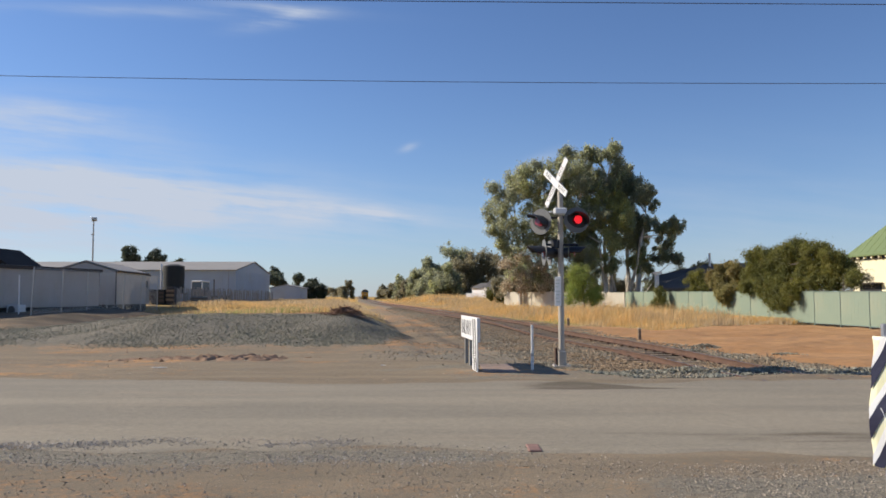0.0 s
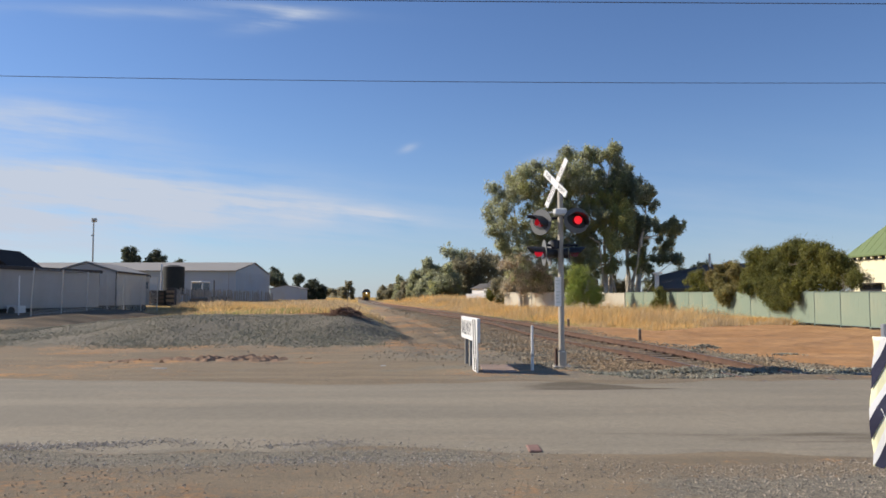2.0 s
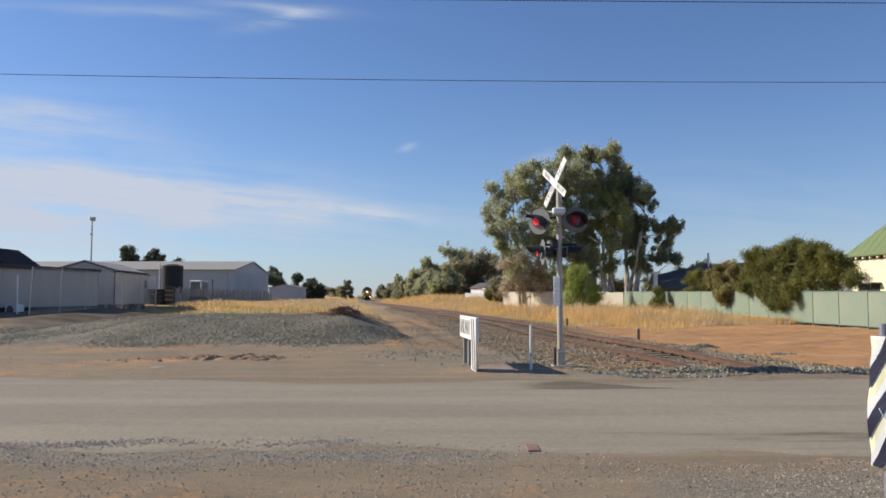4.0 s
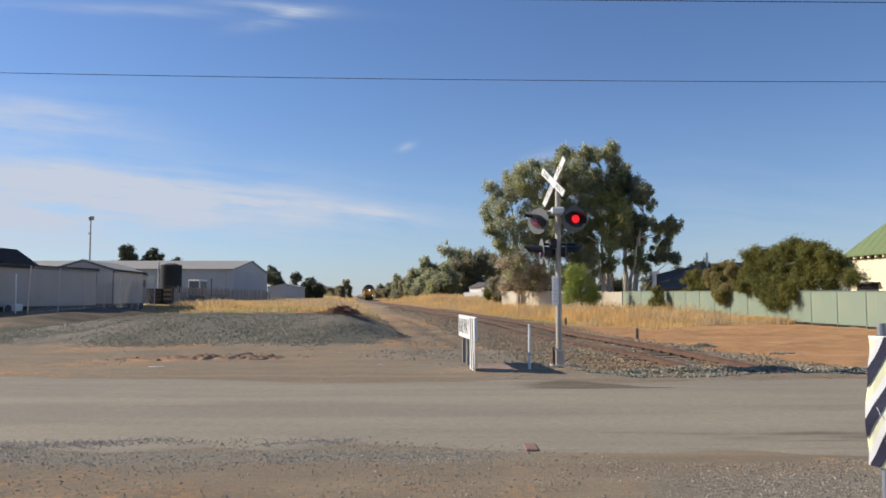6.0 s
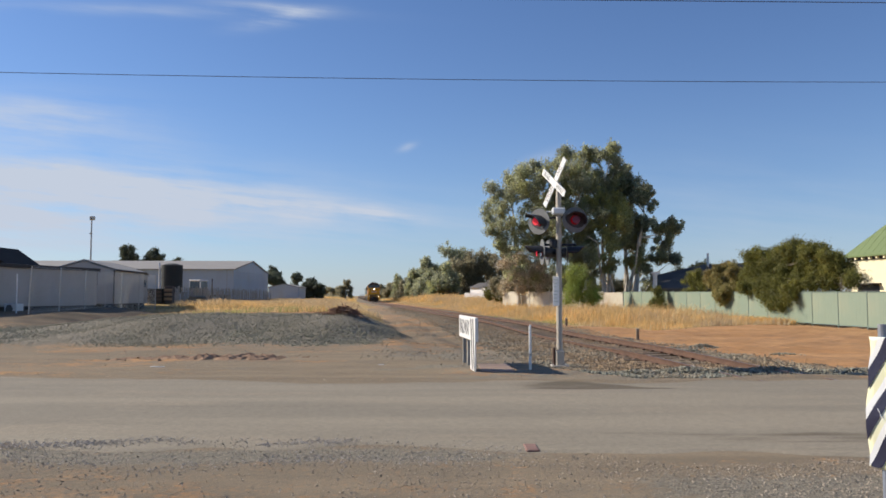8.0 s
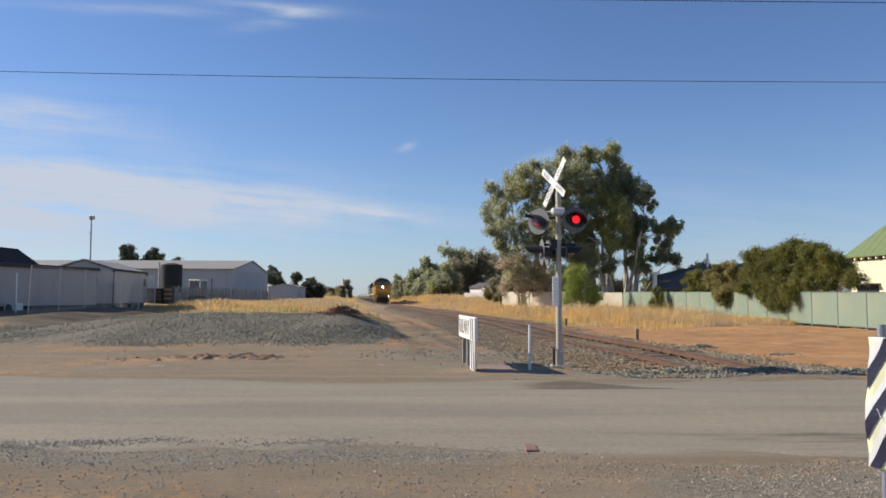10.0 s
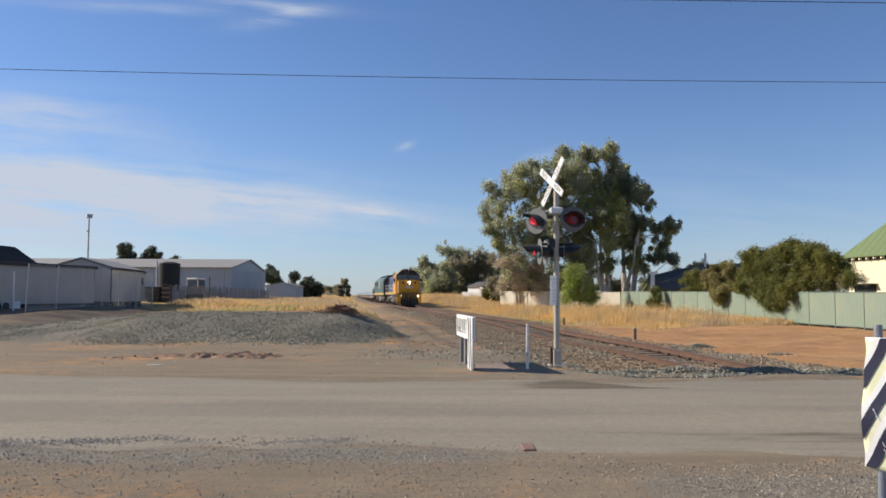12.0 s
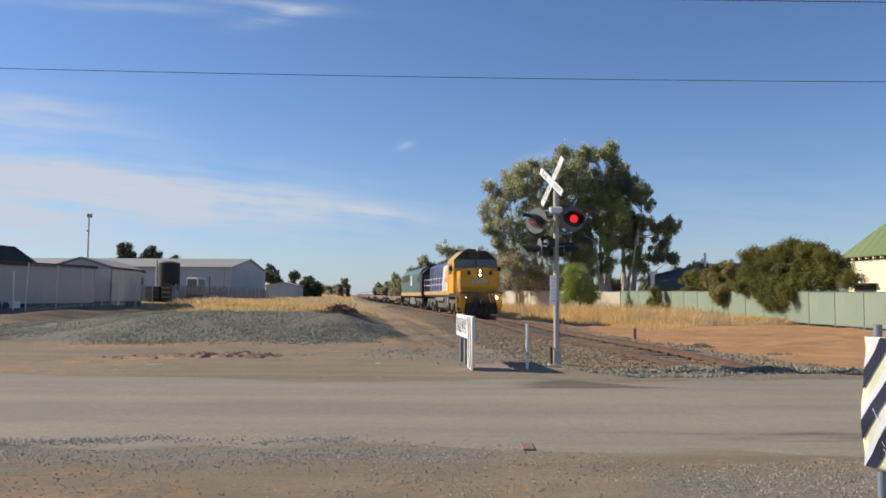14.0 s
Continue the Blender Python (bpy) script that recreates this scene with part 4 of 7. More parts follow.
def make_all_grass():
    rng = np.random.default_rng(11)
    # right of the track, to the fences
    n = 36000
    y = 31 + 190 * rng.random(n) ** 2.0
    s = 3.6 + 26 * rng.random(n)
    x = s + track_x(y)
    fence = 21.64 - 0.115 * (y - 39.05)
    edge = 41.2 + 6.2 * smooth((12.3 - x) / 2.4) + 3.0 * smooth((x - 12) / 6) + 0.5 * wave(x, y, 1.5) + 0.5 * wave(x, y, 0.6, 9)
    keep = (x < fence - 0.2) & (y > edge)
    x, y, s = x[keep], y[keep], s[keep]
    h = np.clip(0.20 + 0.80 * smooth((y - edge[keep] - 0.5) / 9) + 0.22 * wave(x, y, 2.2) + 0.28 * wave(x, y, 0.8, 5), 0.08, 1.35) * (0.22 + 0.78 * smooth((s - 6.2 - 0.5 * wave(x, y, 1.3, 6)) / 1.8))
    tint = np.clip(0.30 + 0.35 * wave(x, y, 4.0, 3) + 0.35 * wave(x, y, 0.9, 8) + 0.35 * smooth((7.5 - s) / 3) + 0.35 * smooth((x - 10) / 5) * smooth((60 - y) / 15) + 0.6 * smooth((1.8 - y + edge[keep]) / 1.5) + rng.normal(0, 0.15, len(x)), 0, 1.0)
    h = h * (0.6 + 0.55 * rng.random(len(x)) ** 1.5)
    green = rng.random(len(x)) < 0.8 * smooth((8.2 - s) / 2.5) * np.clip(0.50 + 0.6 * wave(x, y, 2.6, 4), 0, 1) * smooth((80 - y) / 20)
    make_grass("green_grass", x[green], y[green], 0.7 * h[green], 0.011 + 0.00032 * y[green], "low greenish grass beside the ballast", GREEN_STRAW, tint[green], seed=7)
    x, y, h, tint = x[~green], y[~green], h[~green], tint[~green]
    make_grass("dry_grass", x, y, h, 0.011 + 0.00032 * y, "tall golden dry grass beside the track", tint=tint, seed=1)
    # bank on the left
    n = 20000
    y = 33.5 + 130 * rng.random(n) ** 1.8
    s = -6.5 - 34 * rng.random(n) ** 1.1
    x = s + track_x(y)
    keep = (rng.random(n) < smooth((y - 34 - 1.2 * wave(x, y, 1.6)) / 3)) & ((x > -14.5 - 0.06 * (y - 40) + wave(x, y, 1.5)) | (y > 70) | ((y > 55) & (x > -23.5))) & (rng.random(n) < smooth((x + 34) / 8)) & ((s < -8.6) | (y > 46))
    x, y = x[keep], y[keep]
    h = 0.26 + 0.16 * wave(x, y, 2.5) + 0.25 * smooth((y - 50) / 40)
    tint = np.clip(0.70 + 0.5 * wave(x, y, 3.5, 7) + 0.3 * wave(x, y, 0.8, 2), 0, 1.0)
    green = rng.random(len(x)) < 0.85 * np.exp(-((x + 11 + 0.12 * (y - 46)) / 3.4) ** 2) * smooth((58 - y) / 10) * (0.65 + 0.5 * wave(x, y, 1.1, 2))
    make_grass("green_grass", x[green], y[green], np.clip(h[green], 0.12, 1), 0.015 + 0.00045 * y[green], "greenish grass among the dry grass", GREEN_STRAW, tint[green], seed=6)
    x, y, h, tint = x[~green], y[~green], h[~green], tint[~green]
    make_grass("dry_grass", x, y, np.clip(h, 0.12, 1), 0.015 + 0.00045 * y, "patchy dry grass on the bank", tint=tint, seed=2)
    # far paddock
    n = 5500
    y = 180 + 500 * rng.random(n)
    x = track_x(y) + np.where(rng.random(n) < 0.5, -4 - 80 * rng.random(n), 4 + 60 * rng.random(n))
    make_grass("dry_grass", x, y, np.full(n, 0.75), 0.12 + 0 * y, "golden dry grass far along the line", radius=0.9, seed=3)
    # dull weeds along the fence foot
    n = 900
    y = 34 + 20 * rng.random(n)
    x = 21.3 - 0.115 * (y - 39.05) - 0.8 * rng.random(n) ** 2
    keep = y > 45
    make_grass("dry_grass", x[keep], y[keep], np.full(keep.sum(), 0.4), np.full(keep.sum(), 0.05), "rough dry grass along the fence", seed=4)


make_all_grass()


# ---- trees ----
def limb(verts, faces, pts, radii, seg=7):
    """Adds a tapered tube through the points."""
    base = len(verts)
    for i, p in enumerate(pts):
        p = Vector(p)
        d = (Vector(pts[min(i + 1, len(pts) - 1)]) - Vector(pts[max(i - 1, 0)])).normalized()
        q = d.to_track_quat("Z", "Y")
        for k in range(seg):
            a = 2 * math.pi * k / seg
            verts.append(tuple(p + q @ Vector((math.cos(a), math.sin(a), 0)) * radii[i]))
    for i in range(len(pts) - 1):
        for k in range(seg):
            a, b = base + i * seg + k, base + i * seg + (k + 1) % seg
            faces.append((a, b, b + seg, a + seg))
    faces.append(tuple(base + (len(pts) - 1) * seg + k for k in range(seg)))


def foliage(clumps, leaves, size, rng, droop=0.5, slim=(0.28, 0.50), loose=0.30, tufts=7):
    """Leaf blades in tufts round clumps of (x, y, z, radius, tint)."""
    c = np.array(clumps)
    weight = c[:, 3] ** 2
    idx = rng.choice(len(c), leaves, p=weight / weight.sum())
    heart = rng.normal(size=(len(c), tufts, 3))
    heart /= np.linalg.norm(heart, axis=2, keepdims=True)
    heart *= rng.uniform(0.35, 1.0, (len(c), tufts, 1))
    d = heart[idx, rng.integers(0, tufts, leaves)] + rng.normal(size=(leaves, 3)) * np.array([loose, loose, loose + 0.16 * droop]) - np.array([0, 0, 0.10 * droop])
    ctr = c[idx, :3] + d * c[idx, 3][:, None] * np.array([1, 1, 0.85])
    # blades face outwards from their clump, more or less, and hang
    nrm = d * 0.5 + rng.normal(size=(leaves, 3)) * 0.8 + np.array([-0.1, 0, 0.25])
    ax = np.cross(nrm, rng.normal(size=(leaves, 3)) + np.array([0.8, 0.8, 0]))
    ax /= np.linalg.norm(ax, axis=1, keepdims=True)
    ax[:, 2] -= droop
    ax /= np.linalg.norm(ax, axis=1, keepdims=True)
    sd = np.cross(ax, nrm)
    sd /= np.linalg.norm(sd, axis=1, keepdims=True)
    L = size * rng.uniform(0.6, 1.4, leaves)[:, None]
    W = L * rng.uniform(slim[0], slim[1], leaves)[:, None]
    v = np.stack([ctr - ax * L * 0.5 + sd * W * 0.5, ctr - ax * L * 0.5 - sd * W * 0.5, ctr + ax * L * 0.5], 1).reshape(-1, 3)
    f = 3 * np.arange(leaves)[:, None] + np.array([[0, 1, 2]])
    return v, f, np.repeat(np.clip(c[idx, 4] + rng.normal(0, 0.12, leaves), 0, 1), 3)


def make_tree(name, at, lobes, label, category="tree", leaf=GUM, bark=BARK, leaves=9000, size=0.35, stems=((0, 0),), trunk=0.3,
              clump=0.75, seed=1, droop=0.5, group="", slim=(0.28, 0.50), loose=0.30, boughs=()):
    """lobes: (dx, dy, z, rx, ry, rz, tint) masses of the crown, each broken into clumps on its shell."""
    rng = np.random.default_rng(seed)
    tree = thing(name, at, label, category, group)
    clumps, owner = [], []
    for li, (dx, dy, z, rx, ry, rz, tint) in enumerate(lobes):
        n = max(5, int(2.6 * rx * rz / clump ** 2))
        for k in range(n):
            d = rng.normal(size=3)
            d /= np.linalg.norm(d)
            rr = rng.uniform(0.2, 1.0) ** 0.6
            clumps.append((dx + d[0] * rx * rr, dy + d[1] * ry * rr, max(0.3, z + d[2] * rz * rr), clump * rng.uniform(0.6, 1.35), np.clip(tint + rng.normal(0, 0.2), 0, 1)))
            owner.append(li)
    verts, faces = [], []
    forks = []
    for sx, sy in stems:
        mine = [l for l in lobes if min(stems, key=lambda p: (p[0] - l[0]) ** 2 + (p[1] - l[1]) ** 2) == (sx, sy)] or lobes
        top = max(l[2] for l in mine) * 0.8
        mx = sum(l[0] for l in mine) / len(mine)
        pts = [Vector((sx + (mx - sx) * k * 0.6 + 0.12 * math.sin(5 * k + sx), sy + 0.15 * math.sin(4 * k), -0.2 + (top + 0.2) * k)) for k in (0, 0.12, 0.3, 0.5, 0.75, 1.0)]
        limb(verts, faces, pts, [trunk * f for f in (1.25, 1.0, 0.85, 0.65, 0.4, 0.12)], 8)
        forks.append(pts)
    for li, (dx, dy, z, rx, ry, rz, tint) in enumerate(lobes):
        pts = min(forks, key=lambda f: (f[0].x - dx) ** 2 + (f[0].y - dy) ** 2)
        end = Vector((dx, dy, z))
        root = min((p for p in pts[1:]), key=lambda p: (p - end).length + (2.0 * max(0, p.z - z + 0.8)))
        gap = (end - root).length
        k = trunk * 0.34 * min(1.0, 0.4 + rx / 4)
        limb(verts, faces, [root, root.lerp(end, 0.5) + Vector((0, 0, -0.08 * gap)), end], [k, k * 0.7, k * 0.3], 6)
        mine = [c for c, o in zip(clumps, owner) if o == li]
        for c in mine[:: max(1, len(mine) // 7)]:
            e2 = Vector(c[:3])
            limb(verts, faces, [end, end.lerp(e2, 0.55) + Vector((0, 0, 0.1 * (e2 - end).length)), e2], [k * 0.35, k * 0.2, k * 0.06], 4)
    for pts, r in boughs:
        limb(verts, faces, pts, [r * (1 - 0.75 * k / (len(pts) - 1)) for k in range(len(pts))], 6)
    part("trunk", (verts, faces), bark, tree)
    v, f, t = foliage(clumps, leaves, size, rng, droop, slim, loose)
    me = mesh_from_arrays("crown", v, f, leaf)
    a = me.attributes.new("tint", "FLOAT", "POINT")
    a.data.foreach_set("value", t.astype(np.float32))
    crown = new("crown", me)
    crown.parent = tree
    return tree


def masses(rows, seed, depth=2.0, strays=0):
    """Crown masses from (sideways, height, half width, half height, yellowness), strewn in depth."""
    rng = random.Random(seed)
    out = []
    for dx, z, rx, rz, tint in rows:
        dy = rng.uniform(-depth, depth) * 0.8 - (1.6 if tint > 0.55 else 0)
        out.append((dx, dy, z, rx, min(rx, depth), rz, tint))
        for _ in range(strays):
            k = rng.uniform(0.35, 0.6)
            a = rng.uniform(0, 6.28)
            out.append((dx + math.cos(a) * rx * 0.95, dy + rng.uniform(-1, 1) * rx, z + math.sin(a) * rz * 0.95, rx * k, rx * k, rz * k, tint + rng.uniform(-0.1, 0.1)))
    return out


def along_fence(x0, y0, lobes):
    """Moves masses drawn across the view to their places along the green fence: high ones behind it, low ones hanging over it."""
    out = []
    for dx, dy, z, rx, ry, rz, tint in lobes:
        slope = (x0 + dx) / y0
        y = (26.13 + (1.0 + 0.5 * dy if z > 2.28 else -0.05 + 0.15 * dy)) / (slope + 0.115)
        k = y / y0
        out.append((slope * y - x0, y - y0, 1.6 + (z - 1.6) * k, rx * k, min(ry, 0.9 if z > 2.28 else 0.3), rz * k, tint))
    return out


def make_trees():
    # three great gums behind the fence; masses of (sideways, height, half width, half height, yellowness)
    gums = "spreading olive-green gum tree with pale trunk behind a fence"
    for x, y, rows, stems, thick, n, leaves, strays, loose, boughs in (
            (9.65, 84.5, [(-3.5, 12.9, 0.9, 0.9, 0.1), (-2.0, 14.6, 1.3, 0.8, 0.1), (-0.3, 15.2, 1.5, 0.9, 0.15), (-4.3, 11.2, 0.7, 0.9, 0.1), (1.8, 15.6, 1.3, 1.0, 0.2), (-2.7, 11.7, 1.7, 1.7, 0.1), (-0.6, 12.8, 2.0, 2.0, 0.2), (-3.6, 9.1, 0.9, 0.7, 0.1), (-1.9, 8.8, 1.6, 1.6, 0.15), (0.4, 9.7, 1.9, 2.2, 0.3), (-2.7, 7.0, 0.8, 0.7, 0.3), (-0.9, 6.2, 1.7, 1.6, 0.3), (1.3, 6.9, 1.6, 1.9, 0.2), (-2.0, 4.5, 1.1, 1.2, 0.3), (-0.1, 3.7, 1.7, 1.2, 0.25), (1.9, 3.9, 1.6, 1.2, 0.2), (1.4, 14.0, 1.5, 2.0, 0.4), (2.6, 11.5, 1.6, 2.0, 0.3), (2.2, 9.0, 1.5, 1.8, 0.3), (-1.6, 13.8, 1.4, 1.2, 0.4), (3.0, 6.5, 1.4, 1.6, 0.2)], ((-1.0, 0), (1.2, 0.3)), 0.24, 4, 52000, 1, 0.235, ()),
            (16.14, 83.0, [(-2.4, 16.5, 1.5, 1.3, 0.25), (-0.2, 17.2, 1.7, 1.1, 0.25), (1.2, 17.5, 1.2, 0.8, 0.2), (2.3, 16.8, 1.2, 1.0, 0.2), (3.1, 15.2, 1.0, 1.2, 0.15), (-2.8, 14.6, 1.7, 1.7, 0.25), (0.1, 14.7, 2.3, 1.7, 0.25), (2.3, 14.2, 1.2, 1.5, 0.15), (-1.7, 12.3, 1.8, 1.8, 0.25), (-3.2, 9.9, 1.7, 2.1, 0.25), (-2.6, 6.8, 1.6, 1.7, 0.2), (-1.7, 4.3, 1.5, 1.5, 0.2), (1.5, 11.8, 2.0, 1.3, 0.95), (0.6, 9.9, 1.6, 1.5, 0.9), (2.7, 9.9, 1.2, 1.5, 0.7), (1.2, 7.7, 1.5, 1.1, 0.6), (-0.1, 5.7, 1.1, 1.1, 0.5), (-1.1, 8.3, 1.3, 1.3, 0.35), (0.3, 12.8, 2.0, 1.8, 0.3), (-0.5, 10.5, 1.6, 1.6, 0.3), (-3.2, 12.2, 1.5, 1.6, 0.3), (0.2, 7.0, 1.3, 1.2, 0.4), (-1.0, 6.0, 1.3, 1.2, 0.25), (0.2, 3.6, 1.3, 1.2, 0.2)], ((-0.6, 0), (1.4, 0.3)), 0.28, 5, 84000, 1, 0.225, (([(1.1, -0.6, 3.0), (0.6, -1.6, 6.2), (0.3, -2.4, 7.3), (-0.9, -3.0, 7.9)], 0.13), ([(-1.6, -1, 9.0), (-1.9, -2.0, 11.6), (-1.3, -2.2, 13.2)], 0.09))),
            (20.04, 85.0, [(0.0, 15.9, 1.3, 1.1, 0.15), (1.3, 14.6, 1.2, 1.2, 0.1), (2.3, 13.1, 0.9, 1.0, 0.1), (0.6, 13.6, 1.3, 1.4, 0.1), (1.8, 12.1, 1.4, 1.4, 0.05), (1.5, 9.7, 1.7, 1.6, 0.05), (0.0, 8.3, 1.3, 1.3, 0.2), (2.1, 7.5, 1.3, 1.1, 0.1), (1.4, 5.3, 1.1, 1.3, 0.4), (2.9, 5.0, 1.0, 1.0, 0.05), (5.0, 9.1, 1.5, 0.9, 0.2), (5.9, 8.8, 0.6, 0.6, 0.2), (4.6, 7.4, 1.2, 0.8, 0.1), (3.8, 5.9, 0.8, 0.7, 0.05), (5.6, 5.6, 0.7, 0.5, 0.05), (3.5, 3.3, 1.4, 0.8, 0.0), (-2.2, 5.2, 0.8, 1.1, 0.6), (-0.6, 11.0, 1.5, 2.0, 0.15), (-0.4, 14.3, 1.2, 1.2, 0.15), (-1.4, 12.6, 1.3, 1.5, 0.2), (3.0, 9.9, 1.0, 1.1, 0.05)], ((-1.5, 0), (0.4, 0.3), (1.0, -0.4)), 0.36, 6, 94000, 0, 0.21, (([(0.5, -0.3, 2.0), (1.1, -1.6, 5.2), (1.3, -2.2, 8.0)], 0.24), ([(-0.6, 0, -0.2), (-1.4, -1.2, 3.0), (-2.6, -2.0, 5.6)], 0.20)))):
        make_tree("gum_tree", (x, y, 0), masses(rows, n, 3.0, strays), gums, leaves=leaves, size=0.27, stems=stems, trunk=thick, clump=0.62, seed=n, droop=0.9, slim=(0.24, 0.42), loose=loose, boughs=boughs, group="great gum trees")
    # dead branch with dry leaves under it
    make_tree("dead_branch", (9.45, 82.4, 0), [(-2.4, 0, 5.2, 0.9, 0.8, 0.6, 0.3), (-0.8, 0, 5.5, 1.0, 0.8, 0.5, 0.2), (0.9, 0, 4.9, 0.9, 0.8, 0.6, 0.3), (-1.7, 0, 3.7, 1.0, 0.8, 0.6, 0.5), (0.2, 0, 3.9, 1.0, 0.8, 0.5, 0.3), (1.8, 0, 3.4, 0.8, 0.8, 0.6, 0.6), (-2.6, 0, 2.6, 0.8, 0.8, 0.5, 0.6), (-0.6, 0, 2.5, 1.0, 0.8, 0.5, 0.4), (1.0, 0, 2.3, 0.8, 0.8, 0.5, 0.3), (0.4, 0, 6.6, 0.7, 0.6, 0.4, 0.5)], "brown dead leaves on fallen gum branches", "tree", leaf=DEAD_LEAF, bark=BARK, leaves=7500, size=0.22, trunk=0.05, clump=0.42, loose=0.55, seed=8)
    make_tree("bush", (13.4, 73.2, 0), [(0, 0, 2.4, 1.5, 1.0, 1.5, 0.4), (-0.5, 0, 3.6, 0.9, 0.8, 1.0, 0.6), (0.9, 0, 1.6, 0.9, 0.9, 1.1, 0.3), (-0.9, 0, 1.4, 0.8, 0.8, 1.0, 0.3)], "fresh green bush against the cream fence", "bush", leaf=FRESH_LEAF, bark=DARK_BARK, leaves=22000, size=0.17, trunk=0.07, clump=0.42, loose=0.5, slim=(0.16, 0.3), seed=9)
    make_tree("bush", (17.95, 63.5, 0), [(0, 0, 1.5, 0.62, 0.5, 0.8, 0.5), (0.05, 0, 0.9, 0.75, 0.6, 0.8, 0.4), (-0.05, 0, 2.0, 0.4, 0.4, 0.45, 0.5)], "small dense bush before the green fence", "bush", leaf=OLIVE_LEAF, bark=DARK_BARK, leaves=9000, size=0.12, trunk=0.05, clump=0.3, seed=10)
    make_tree("bush", (22.4, 68, 0), [(0, 0, 2.4, 1.0, 1.0, 1.2, 0.5), (0.3, 0, 3.0, 0.7, 0.8, 0.8, 0.7)], "olive bush behind the green fence", "bush", leaf=OLIVE_LEAF, bark=DARK_BARK, leaves=7000, size=0.15, trunk=0.06, clump=0.45, seed=12)
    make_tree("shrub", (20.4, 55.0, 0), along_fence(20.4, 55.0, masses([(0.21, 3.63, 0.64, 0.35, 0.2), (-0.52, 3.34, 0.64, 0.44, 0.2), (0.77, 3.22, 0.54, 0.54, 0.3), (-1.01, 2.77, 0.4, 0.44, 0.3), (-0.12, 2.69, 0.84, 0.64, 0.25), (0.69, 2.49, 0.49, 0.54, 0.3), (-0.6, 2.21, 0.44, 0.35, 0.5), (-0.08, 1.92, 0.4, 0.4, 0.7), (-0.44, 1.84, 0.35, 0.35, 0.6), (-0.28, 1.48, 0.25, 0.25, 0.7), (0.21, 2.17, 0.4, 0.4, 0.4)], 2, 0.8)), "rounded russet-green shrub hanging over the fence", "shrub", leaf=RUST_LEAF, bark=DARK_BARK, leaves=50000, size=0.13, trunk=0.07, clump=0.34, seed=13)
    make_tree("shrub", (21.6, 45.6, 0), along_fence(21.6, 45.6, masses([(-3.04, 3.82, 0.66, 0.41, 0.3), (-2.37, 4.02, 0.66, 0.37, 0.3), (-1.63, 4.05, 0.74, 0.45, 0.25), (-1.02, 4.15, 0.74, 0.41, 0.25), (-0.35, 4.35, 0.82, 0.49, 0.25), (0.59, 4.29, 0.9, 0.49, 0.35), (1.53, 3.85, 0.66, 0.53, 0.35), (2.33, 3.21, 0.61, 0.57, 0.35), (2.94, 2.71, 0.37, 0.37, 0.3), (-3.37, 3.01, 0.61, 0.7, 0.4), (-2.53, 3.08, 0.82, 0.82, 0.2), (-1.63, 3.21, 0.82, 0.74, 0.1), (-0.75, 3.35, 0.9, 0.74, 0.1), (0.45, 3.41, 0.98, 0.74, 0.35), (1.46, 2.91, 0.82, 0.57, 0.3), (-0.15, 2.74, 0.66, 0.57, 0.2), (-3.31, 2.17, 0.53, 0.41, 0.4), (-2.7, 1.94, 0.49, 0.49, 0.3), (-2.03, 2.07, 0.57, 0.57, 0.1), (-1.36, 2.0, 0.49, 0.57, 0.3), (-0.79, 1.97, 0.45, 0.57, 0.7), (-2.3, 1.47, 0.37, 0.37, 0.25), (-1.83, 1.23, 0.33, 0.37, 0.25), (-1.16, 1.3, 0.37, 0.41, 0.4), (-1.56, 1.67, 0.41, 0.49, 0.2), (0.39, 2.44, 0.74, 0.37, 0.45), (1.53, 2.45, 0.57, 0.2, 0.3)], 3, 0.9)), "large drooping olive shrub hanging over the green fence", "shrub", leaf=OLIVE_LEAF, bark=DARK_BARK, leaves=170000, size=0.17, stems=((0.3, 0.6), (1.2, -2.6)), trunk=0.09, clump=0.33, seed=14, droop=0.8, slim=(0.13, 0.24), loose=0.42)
    make_tree("bush", (22.55, 42.0, 0), masses([(-0.3, 2.5, 0.35, 0.22, 0.2), (0.15, 2.7, 0.3, 0.2, 0.3), (0.5, 2.55, 0.22, 0.18, 0.2), (-0.45, 2.1, 0.25, 0.3, 0.2)], 4, 0.4), "sparse dull green bush against the cream house", "bush", leaf=GREY_GUM, bark=DARK_BARK, leaves=1500, size=0.09, trunk=0.03, clump=0.22, loose=0.6, seed=15)
    for i, (x, y, rows) in enumerate(((8.2, 87.5, [(-1.4, 2.6, 1.5, 1.3, 0.2), (0.6, 3.0, 1.5, 1.5, 0.1), (2.0, 2.2, 1.2, 1.1, 0.3)]), (13.0, 88.5, [(-1.6, 2.4, 1.4, 1.2, 0.1), (0.2, 3.2, 1.6, 1.6, 0.0), (1.9, 2.6, 1.4, 1.3, 0.2)]), (18.2, 88.0, [(-1.4, 2.4, 1.4, 1.2, 0.1), (0.4, 2.8, 1.3, 1.3, 0.0), (2.2, 2.4, 1.4, 1.2, 0.1)]))):
        make_tree("bush", (x, y, 0), masses(rows, 20 + i, 1.0), "dark scrub growing under the great gum trees", "bush", leaf=GREY_GUM, bark=DARK_BARK, leaves=16000, size=0.24, trunk=0.06, clump=0.6, seed=90 + i, group="scrub under the gums")
    make_tree("bush", (6.9, 98.0, 0.3), masses([(-0.6, 1.5, 0.7, 0.6, 0.3), (0.3, 1.9, 0.8, 0.7, 0.4), (0.9, 1.4, 0.6, 0.6, 0.3)], 3, 0.8), "soft green bush before the white cottage", "bush", leaf=OLIVE_LEAF, bark=DARK_BARK, leaves=9000, size=0.2, trunk=0.06, clump=0.5, seed=97)
